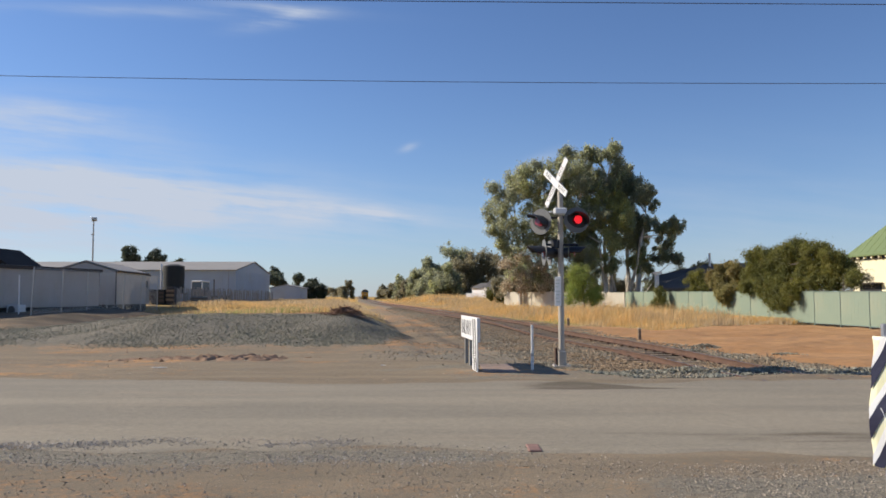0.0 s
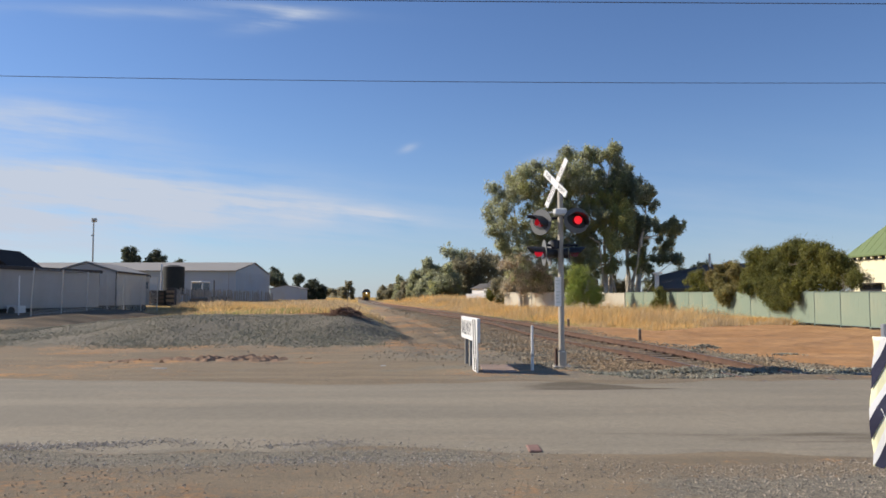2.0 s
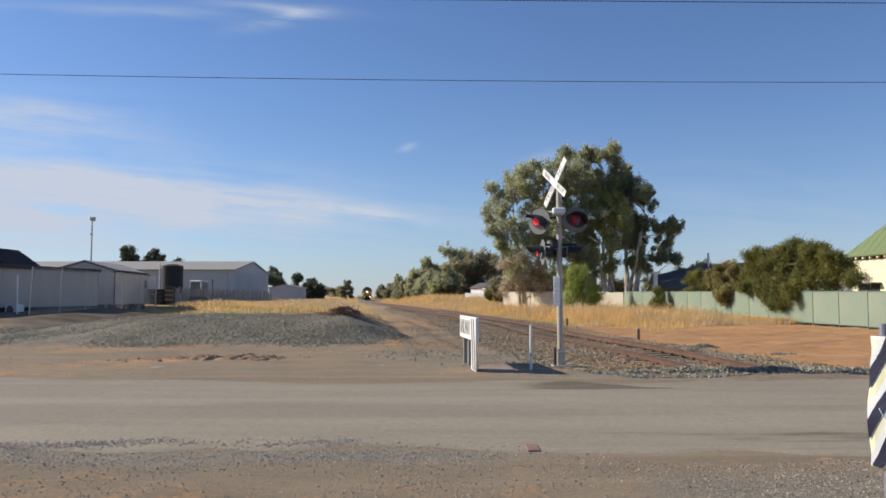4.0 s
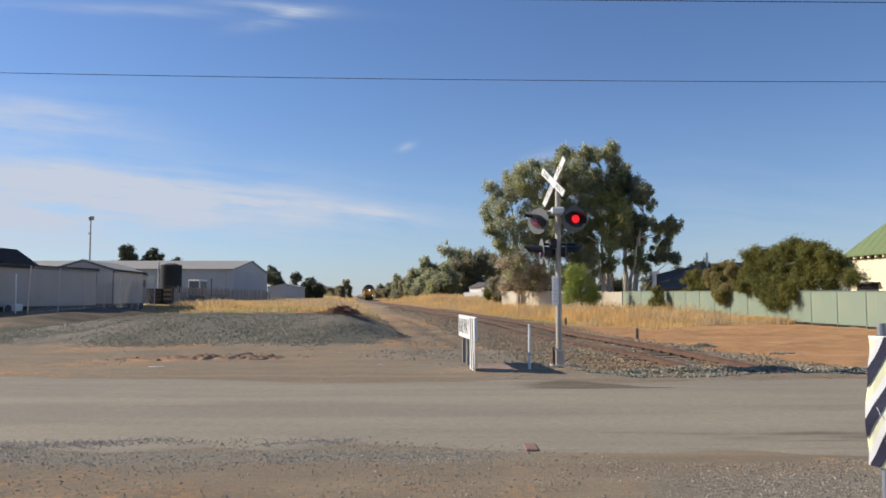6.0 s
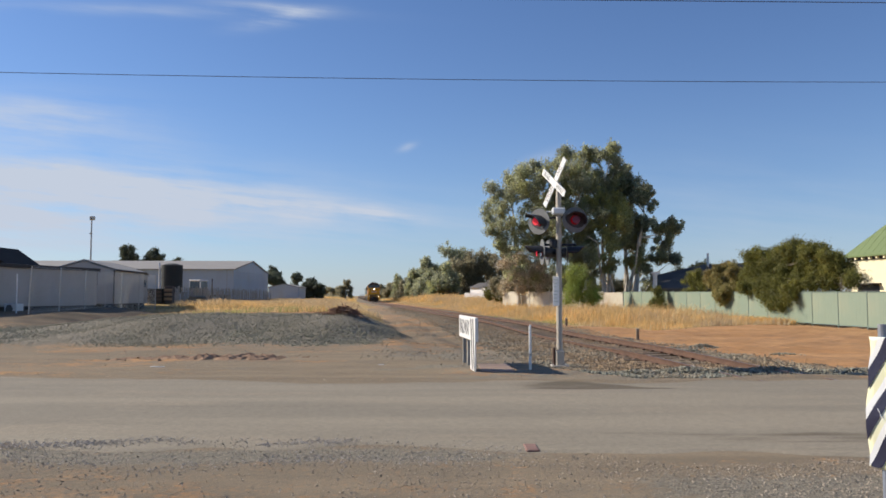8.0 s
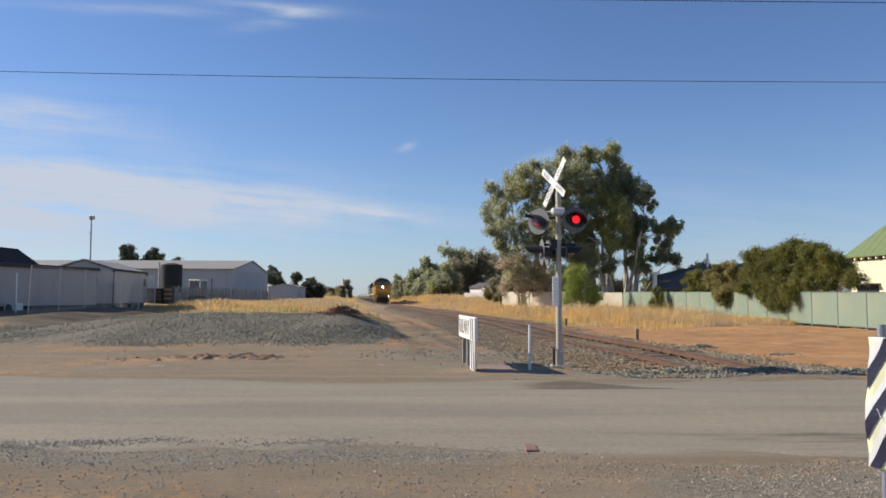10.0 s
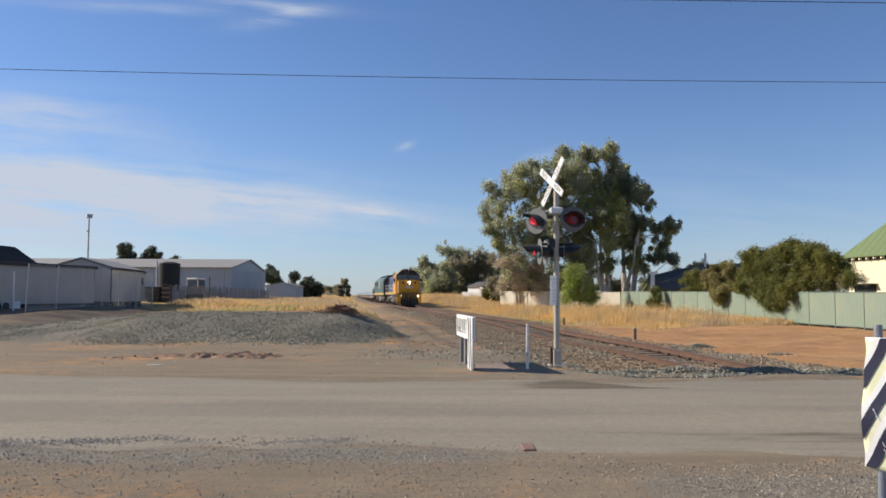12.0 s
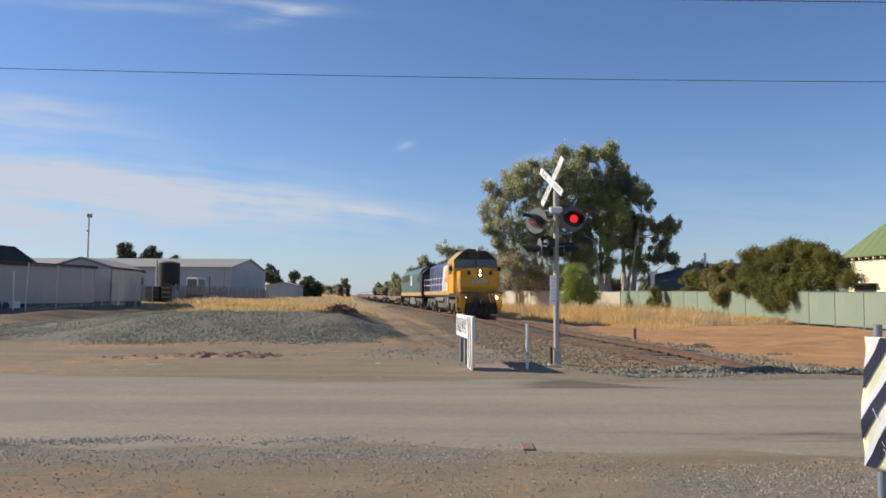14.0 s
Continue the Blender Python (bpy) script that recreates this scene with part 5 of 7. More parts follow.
    # belt of trees along the right of the line, nearer ones taller
    rng = random.Random(5)
    belt = [(2.0, 170, 13.6, 4.2, 0.05, GUM), (-2.4, 174, 10.6, 3.3, 0.1, GUM), (5.4, 166, 11.2, 4.0, 0.6, GREY_GUM), (8.6, 170, 12.4, 4.6, 0.6, GREY_GUM), (12.8, 166, 12.0, 4.6, 0.5, GREY_GUM), (-5.6, 178, 8.4, 3.0, 0.1, GUM),
            (-8.0, 190, 6.2, 2.6, 0.4, GREY_GUM), (0.6, 160, 8.2, 3.8, 0.25, GUM), (-3.6, 164, 6.4, 3.0, 0.15, GUM), (17.0, 150, 9.0, 4.2, 0.4, GUM), (-12.6, 222, 7.6, 1.5, 0.2, GUM), (-21.6, 330, 7.4, 4.6, 0.3, GREY_GUM), (-26.4, 345, 6.6, 3.6, 0.3, GREY_GUM)]
    for i, (x, y, h, w, tint, leaf) in enumerate(belt):
        lobes = []
        for k in range(30):
            up = rng.uniform(0.04, 0.84) ** 1.25
            lobes.append((rng.uniform(-0.8, 0.8) * w * (1.15 - 0.6 * up), rng.uniform(-0.4, 0.4) * w, h * up, w * rng.uniform(0.22, 0.40), w * 0.4, h * rng.uniform(0.07, 0.14), tint + rng.uniform(-0.25, 0.25)))
        lobes.append((rng.uniform(-0.3, 0.3) * w, 0, h * 0.88, w * 0.34, w * 0.4, h * 0.11, tint))
        make_tree("gum_tree", (x, y, 0), lobes, "grey-green gum tree in a belt along the railway", leaf=leaf, leaves=21000, size=0.46, trunk=0.2, clump=0.72, droop=0.7, seed=30 + i, group="belt of trees along the line")
    # far trees left of the line and behind the sheds
    far = [(-32.6, 262, 7.0, 2.6, GREY_GUM, 0.2), (-43.0, 300, 4.6, 3.2, GREY_GUM, 0.2), (-38.0, 290, 4.2, 2.6, GREY_GUM, 0.3), (-37.6, 172, 6.9, 2.7, DARK_LEAF, 0.8), (-33.2, 178, 6.4, 2.6, DARK_LEAF, 0.6), (-29.6, 174, 6.9, 2.9, DARK_LEAF, 0.0), (-28.6, 173, 4.6, 2.3, DARK_LEAF, 0.0),
           (-61.6, 150, 11.3, 2.9, DARK_LEAF, 0.5), (-56.0, 150, 11.1, 2.7, DARK_LEAF, 0.4), (-52.4, 152, 8.8, 1.3, DARK_LEAF, 0.7), (-52, 190, 8.7, 2.2, DARK_LEAF, 0.6), (-46.5, 190, 8.7, 2.0, DARK_LEAF, 0.5), (-41.5, 192, 8.5, 2.2, DARK_LEAF, 0.5), (37.5, 112, 6.6, 2.6, DARK_LEAF, 0.2), (35.0, 112, 5.8, 2.2, DARK_LEAF, 0.2)]
    for i, (x, y, h, w, leaf, tint) in enumerate(far):
        lobes, low = [], 0.50 if x < -40.5 or h == 6.9 and x < -30 else 0.16
        for k in range(12):
            a, r = rng.uniform(-0.15, math.pi + 0.15), rng.uniform(0.2, 1.0) ** 0.5
            lobes.append((0.72 * w * math.cos(a) * r, rng.uniform(-0.4, 0.4) * w, h * (low + (0.88 - low) * abs(math.sin(a)) * r), w * rng.uniform(0.28, 0.42), w * 0.4, h * rng.uniform(0.07, 0.12), tint))
        make_tree("gum_tree", (x, y, 0.5), lobes, "dark gum tree standing beyond the sheds and houses", leaf=leaf, leaves=11000, size=0.42, trunk=0.2, clump=0.62, seed=60 + i, group="trees behind the sheds")
    # woods on the horizon
    g = np.random.default_rng(9)
    n = 520
    y = g.uniform(420, 900, n)
    x = track_x(y) + np.where(g.random(n) < 0.5, g.uniform(-420, -16, n), g.uniform(14, 520, n))
    h = g.uniform(5, 9, n)
    cl = []
    for a, b, c in zip(x, y, h):
        for k in range(7):
            cl.append((a + g.normal(0, c * 0.35), b + g.normal(0, 2), c * g.uniform(0.12, 0.85), c * 0.20, g.uniform(0, 0.5)))
    v, f, t = foliage(cl, 44000, 1.7, g)
    me = mesh_from_arrays("far_woods", v, f, GREY_GUM)
    at = me.attributes.new("tint", "FLOAT", "POINT")
    at.data.foreach_set("value", t.astype(np.float32))
    tagged(new("far_woods", me), "hazy grey-green woods along the horizon", "trees", kind="stuff")


make_trees()


# ---- fences on the right ----
def fence_at(y):
    return 21.64 - 0.115 * (y - 39.05)


def make_panel_fence(name, start, turn, count, sheet_mat, post_mat, label, base, height, cap=True, wobble=0.0, climb=0.0058):
    """Panels from a start point, along +y turned by an angle, climbing slowly with the ground."""
    step = 2.36
    f = thing(name, (0, 0, 0), label, "fence", kind="structure")
    # ribbed steel sheet
    bm = boxed(-0.008, 0.008, 0.03, step - 0.03, 0.05, height - 0.03)
    for i in range(1, 8):
        yy = step * i / 8
        box(bm, -0.0115, -0.0085, yy - 0.02, yy + 0.02, 0.06, height - 0.04)
    me = {}
    rng = random.Random(4)
    for k in range(count):
        x, y = start[0] - k * step * math.sin(math.radians(turn)), start[1] + k * step * math.cos(math.radians(turn))
        m = pose(x, y, base + climb * (y - 39), 0, 0, turn)
        if not me:
            a = part("panel", bm, sheet_mat, f)
            b = part("post", boxed(-0.035, 0.035, -0.03, 0.03, -0.1, height, bevel=0.006), post_mat, f)
            c = part("rail", box(boxed(-0.03, 0.03, 0.03, step - 0.03, height - 0.05, height - 0.005, bevel=0.006), -0.03, 0.03, 0.03, step - 0.03, 0.02, 0.07), post_mat if cap else sheet_mat, f)
            me = {"panel": a.data, "post": b.data, "rail": c.data}
            obs = (a, b, c)
        else:
            obs = []
            for key, d in me.items():
                o = new(key, d)
                o.parent = f
                obs.append(o)
        for o in obs:
            o.matrix_basis = m @ pose(0, 0, rng.uniform(-wobble, wobble), rng.uniform(-wobble, wobble) * 10, 0, 0)
    return f


make_panel_fence("fence_green", (fence_at(29.65), 29.65), math.degrees(math.atan(0.115)), 19, GREEN_FENCE, GREEN_POST, "pale green ribbed steel fence", 0.04, 1.84)
make_panel_fence("fence_cream", (17.55, 74.35), 40.0, 7, CREAM_FENCE, CREAM_FENCE, "weathered cream sheet fence", 0.0, 1.84, cap=False, wobble=0.05)
make_panel_fence("fence_white", (11.0, 127.0), 48, 4, WHITE, WHITE, "low white fence before a cottage", 0.75, 0.85, cap=False, wobble=0.03, climb=0.006)


# ---- buildings ----
def gable_shed(name, at, rz, wide, deep, eave, ridge, wall_mat, roof_mat, label, category="shed", trim=None, over=0.25, ribs=0.0, floor=-0.4):
    """A gabled building: front wall along its x from 0 to -wide at y = 0, depth along y; the ridge runs along x."""
    b = thing(name, at, label, category, rz=rz)
    t = 0.12
    part("wall", boxed(-wide, 0, 0, t, floor, eave), wall_mat, b)
    part("wall", boxed(-wide, 0, deep - t, deep, floor, eave), wall_mat, b)
    for x0 in (-t, -wide):
        part("wall", prismed([(t, floor), (deep - t, floor), (deep - t, eave), (deep / 2, ridge - 0.02), (t, eave)], "x", x0, x0 + t), wall_mat, b)
    rise = (ridge - eave) / (deep / 2)
    for sgn in (0, 1):
        y0, y1 = (-over, deep / 2) if sgn == 0 else (deep + over, deep / 2)
        z0 = eave - over * rise
        part("roof", prismed([(y0, z0 + 0.02), (y1, ridge + 0.02), (y1, ridge + 0.12), (y0, z0 + 0.12)], "x", -wide - over * 0.5, over * 0.5), roof_mat, b)
    if trim:
        part("barge_board", prismed([(-over, eave - over * rise - 0.06), (deep / 2, ridge - 0.06), (deep + over, eave - over * rise - 0.06), (deep + over, eave - over * rise + 0.13), (deep / 2, ridge + 0.13), (-over, eave - over * rise + 0.13)], "x", over * 0.5, over * 0.5 + 0.03), trim, b)
        part("gutter", boxed(-wide - 0.1, 0.1, -over - 0.10, -over, eave - over * rise - 0.02, eave - over * rise + 0.10, bevel=0.02), trim, b)
    if ribs:
        x = -wide + ribs
        while x < -0.2:
            part("cladding_joint", boxed(x - 0.03, x + 0.03, -0.026, -0.021, -0.3, eave - 0.05), trim or wall_mat, b)
            x += ribs
    return b


def make_left_buildings():
    # big steel shed; ridge runs sideways, the gable faces the line
    big = gable_shed("steel_shed", (-29.7, 110, 0.6), 0, 46, 21.5, 4.75, 6.35, SHED_BLUE, ROOF_GREY, "large pale blue-grey steel shed with low gabled roof", trim=ROOF_GREY, ribs=7.5)
    bm = bmesh.new()
    for i in range(60):
        box(bm, -0.4 - 0.76 * i, -0.36 - 0.76 * i, -0.02, 0.0, 0.3, 4.7)
    part("cladding_rib", bm, SHED_BLUE, big)
    bm = bmesh.new()
    for i in range(27):
        box(bm, 0.0, 0.02, 0.6 + 0.77 * i, 0.64 + 0.77 * i, 0.3, 4.6)
    part("cladding_rib", bm, SHED_BLUE, big)
    # small shed beyond
    gable_shed("steel_shed", (-27.8, 157.4, 0.5), 90, 7.4, 5.9, 2.75, 3.35, SHED_BLUE, ROOF_GREY, "small pale steel shed beside dark trees", trim=ROOF_GREY)
    # site offices along the fence
    a = thing("site_office", (-22.97, 51.3, 0.66), "long cream flat-roofed site office on stumps", "building", rz=-math.degrees(math.atan2(1.7, 8.6)))
    part("wall", boxed(-3.0, 0, -22, 0, 0.30, 2.62, bevel=0.01), CREAM_WALL, a)
    part("roof", boxed(-3.15, 0.12, -22.1, 0.12, 2.62, 2.74, bevel=0.02), ROOF_GREY, a)
    part("fascia", boxed(0.125, 0.16, -22.1, 0.12, 2.52, 2.73), DARK_TRIM, a)
    # black box standing in for the shade under the raised floor
    part("underfloor_shade", boxed(-2.9, -0.3, -21.9, -0.3, -0.5, 0.30), BLACK, a)
    for y in (-4.2, -8.4, -12.6):
        part("wall_joint", boxed(0.0, 0.012, y - 0.025, y + 0.025, 0.32, 2.5), CREAM_WALL, a)
    b = gable_shed("site_office", (-23.4, 55.0, 0.62), 90 - 7, 8.0, 4.2, 2.80, 3.45, CREAM_WALL, ROOF_GREY, "cream gabled site office with dark corner trim", "building", trim=DARK_TRIM, over=0.15, floor=0.40)
    part("floor", boxed(-7.9, -0.1, 0.1, 4.1, 0.28, 0.40), DARK_TRIM, b)
    for x in (-7.6, -5.7, -3.8, -1.9, -0.4):
        for y in (0.5, 2.1, 3.7):
            part("stump", boxed(x - 0.1, x + 0.1, y - 0.1, y + 0.1, -0.5, 0.28), BLACK, b)
    # shade between the stumps, filled in as a solid black box
    part("underfloor_shade", boxed(-7.6, -0.4, 0.62, 4.0, -0.5, 0.27), BLACK, b)
    b.matrix_basis = pose(-23.4, 55.0, 0.62, 0, 0, 96.8) @ pose(8.0, 0, 0)
    part("corner_trim", boxed(-8.06, -7.98, -0.03, 0.05, 0.38, 2.78), DARK_TRIM, b)
    part("window", boxed(-8.03, -8.005, 1.15, 1.32, 1.67, 2.62), DARK_TRIM, b)
    for x in (-3.0, -5.4):
        part("wall_joint", boxed(x - 0.02, x + 0.02, -0.012, 0.0, 0.42, 2.7), CREAM_WALL, b)
    c = thing("site_office", (-24.3, 63.6, 0.6), "small flat-roofed cream site hut", "building", rz=21)
    part("wall", boxed(-3.2, 0, 0, 4.5, 0.36, 2.68), CREAM_WALL, c)
    # the dark below the hut is a black box as well
    part("underfloor_shade", boxed(-3.0, -0.25, 0.25, 4.3, -0.4, 0.36), BLACK, c)
    part("roof", boxed(-3.3, 0.1, -0.1, 4.6, 2.68, 2.8, bevel=0.02), DARK_TRIM, c)
    part("window", boxed(-0.55, -0.1, -0.02, 0.0, 1.7, 2.3), GLASS, c)
    # dark gabled house at the end
    h = thing("house", (-33.15, 58.4, 0.6), "dark timber house with a low gabled roof", "house")
    part("wall", boxed(-14, -0.35, 0.35, 4.6, -0.2, 3.35), DARK_TRIM, h)
    e, r = 3.35, 1.32
    part("gable", prismed([(0, e), (-1.9, e + r), (-14.2, e + r + 0.1), (-14.2, e)], "y", 0.0, 5.0), BROWN_ROOF, h)
    part("roof", prismed([(0.15, e - 0.06), (0.15, e + 0.02), (-1.9, e + r + 0.13), (-14.4, e + r + 0.23), (-14.4, e + r + 0.12), (-1.9, e + r + 0.02)], "y", -0.1, 5.1), BROWN_ROOF, h)
    # low board fence and clutter beyond
    rng = random.Random(8)
    f = thing("fence_boards", (0, 0, 0), "low fence of grey weathered boards", "fence", kind="structure")
    base = None
    for i in range(170):
        y = 69.6 + i * 0.24
        x = -24.9 + (y - 71) * 0.012 + 0.05 * math.sin(3 * y)
        if base is None:
            ob = part("board", boxed(-0.012, 0.012, -0.09, 0.09, -0.2, 1.9), CREAM_FENCE_GREY, f)
            base = ob.data
        else:
            ob = new("board", base)
            ob.parent = f
        ob.matrix_basis = pose(x, y, 0.50 + rng.uniform(-0.32, 0.14) - 0.35 * (rng.random() < 0.10), rng.uniform(-4, 4), rng.uniform(-3, 3), rng.uniform(-6, 6))
    t = thing("water_tank", (-26.3, 75, 0.6), "black poly water tank on a timber stand", "tank")
    part("drum", rodded((0, 0, 1.32), (0, 0, 3.95), 1.0, 1.0, 28), TANK_BLACK, t)
    part("lid", rodded((0, 0, 3.95), (0, 0, 4.12), 1.0, 0.45, 28), TANK_BLACK, t)
    for k in range(5):
        bm = bmesh.new()
        z = 1.9 + 0.45 * k
        bmesh.ops.create_cone(bm, cap_ends=False, segments=28, radius1=1.015, radius2=1.015, depth=0.05, matrix=Matrix.Translation((0, 0, z)))
        part("hoop", bm, TANK_BLACK, t)
    for px, py in ((-0.8, -0.8), (0.8, -0.8), (-0.8, 0.8), (0.8, 0.8)):
        part("leg", boxed(px - 0.08, px + 0.08, py - 0.08, py + 0.08, -0.2, 1.2), TIMBER, t)
    part("platform", boxed(-1.1, 1.1, -1.1, 1.1, 1.2, 1.32), TIMBER, t)
    part("overflow_pipe", rodded((-1.12, -0.3, -0.1), (-1.12, -0.3, 4.2), 0.09), WHITE, t)
    # stored gear by the tank
    for i, (x, y, w, d, hh, mat, nm, lb) in enumerate((( -26.9, 72, 1.0, 0.8, 1.5, DARK_TRIM, "crate", "dark stacked crate by the tank"), (-25.7, 69.6, 1.1, 0.8, 1.35, TANK_BLACK, "crate", "black plastic crate below the tank"), (-24.7, 69.9, 0.7, 0.7, 1.6, DARK_TRIM, "crate", "dark upright crate below the tank"), (-25.9, 71.2, 0.9, 0.7, 1.1, CREAM_FENCE_GREY, "crate", "grey weathered crate by the tank"),
                                              (-23.9, 76, 1.6, 0.9, 1.0, CREAM_FENCE_GREY, "crate", "pale weathered crate behind the board fence"), (-25.0, 71.0, 0.6, 0.6, 1.2, TANK_BLACK, "crate", "black plastic crate beside the board fence"))):
        g = thing(nm, (x, y, float(ground_z(x, y))), lb, "crate")
        part("case", boxed(-w / 2, w / 2, -d / 2, d / 2, 0, hh, bevel=0.03), mat, g)
        for z in (0.2, 0.45, 0.7):
            part("slat", boxed(-w / 2 - 0.02, w / 2 + 0.02, -d / 2 - 0.025, -d / 2 - 0.003, hh * z, hh * (z + 0.14)), TIMBER if mat is not TANK_BLACK else DARK_TRIM, g)
    # old truck, its cab over the board fence
    g = thing("truck", (-27.6, 86, 0.55), "old white truck cab with dark windows behind a fence", "truck", rz=-12)
    part("cab", boxed(-0.70, 0.70, 0, 1.8, 0.7, 1.9, bevel=0.08), TANK_GREY, g)
    part("cab_window", boxed(-0.64, 0.64, 0.08, 1.7, 1.9, 2.66, bevel=0.03), GLASS, g)
    part("cab_roof", boxed(-0.70, 0.70, 0.0, 1.8, 2.66, 2.84, bevel=0.07), WHITE, g)
    for px in (-0.65, 0.65):
        part("window_post", boxed(px - 0.05, px + 0.05, 0.02, 0.12, 1.88, 2.64), WHITE, g)
    part("exhaust_stack", rodded((1.1, 1.9, 0.8), (1.1, 1.9, 3.0), 0.07, 0.07, 8), BOGIE, g)
    part("tray", boxed(-1.0, 1.0, 2.0, 6.0, 0.9, 1.15, bevel=0.02), BOGIE, g)
    for px in (-0.8, 0.8):
        for py in (0.6, 5.0):
            part("wheel", rodded((px - 0.14, py, 0.48), (px + 0.14, py, 0.48), 0.5, 0.5, 20), BLACK, g)
    # floodlight mast
    m = thing("light_mast", (-48.0, 105, 0.6), "tall grey mast with floodlights", "lamp post")
    part("pole", rodded((0, 0, -0.3), (0, 0, 11.6), 0.13, 0.09, 10), GALV, m)
    part("crossbar", boxed(-0.25, 0.42, -0.06, 0.06, 11.3, 11.42), GALV, m)
    for dx in (-0.10, 0.26):
        part("floodlight", boxed(dx - 0.15, dx + 0.15, -0.22, 0.2, 11.4, 11.85, bevel=0.05), GALV, m)
    part("fixture", boxed(-0.25, 0.1, -0.1, 0.1, 9.4, 9.6, bevel=0.03), GALV, m)
    # air conditioner
    ac = thing("air_conditioner", (-23.85, 43.0, 0.42), "white outdoor air conditioner unit by the office", "air conditioner", rz=-20)
    part("case", boxed(-0.5, 0.5, -0.2, 0.2, 0.06, 0.72, bevel=0.02), WHITE, ac)
    part("fan_grille", rodded((-0.12, -0.215, 0.40), (-0.12, -0.20, 0.40), 0.26, 0.26, 20), TANK_GREY, ac)
    part("foot", boxed(-0.45, 0.45, -0.15, 0.15, -0.1, 0.06), DARK_TRIM, ac)
    # mesh fence: posts and wires
    fe = thing("fence_mesh", (0, 0, 0), "wire mesh fence with leaning steel posts", "fence", kind="structure")
    pts = []
    for i, (px, y, lean) in enumerate(((-20.9, 39.0, 3), (-20.85, 42.0, 2), (-21.3, 46.0, 1), (-21.4, 49.0, 0), (-21.6, 52.0, 0), (-22.0, 56, 0), (-22.3, 60, 0))):
        z = float(ground_z(px, y))
        top = Vector((px + math.tan(math.radians(lean)) * 2.4, y, 2.95 + 0.004 * y))
        part("post", rodded((px, y, z - 0.3), top, 0.036, 0.036, 8), GALV, fe)
        pts.append((Vector((px, y, z)), top))
    part("post", rodded((-22.6, 41.0, 0.0), (-22.62, 41.0, 2.75), 0.036, 0.036, 8), WHITE, fe)
    bm = bmesh.new()
    for (a0, a1), (b0, b1) in zip(pts, pts[1:]):
        for k in (0.04, 0.5, 0.97):
            rod(bm, a0.lerp(a1, k), b0.lerp(b1, k), 0.006, 0.006, 4)
        for k in range(1, 44):
            rod(bm, (a0.lerp(b0, k / 44)), (a1.lerp(b1, min(1, k / 44 + 0.05))), 0.0045, 0.0045, 3)
    part("mesh_wire", bm, GALV, fe)


CREAM_FENCE_GREY = material("grey_weathered_boards", (0.30, 0.285, 0.255), 0.85, spread=0.2, grain=(2, 20), bump=0.2)
make_left_buildings()


SLATE_WALL = material("slate_wall", (0.12, 0.115, 0.115), 0.8, spread=0.15, grain=(0.5, 8))


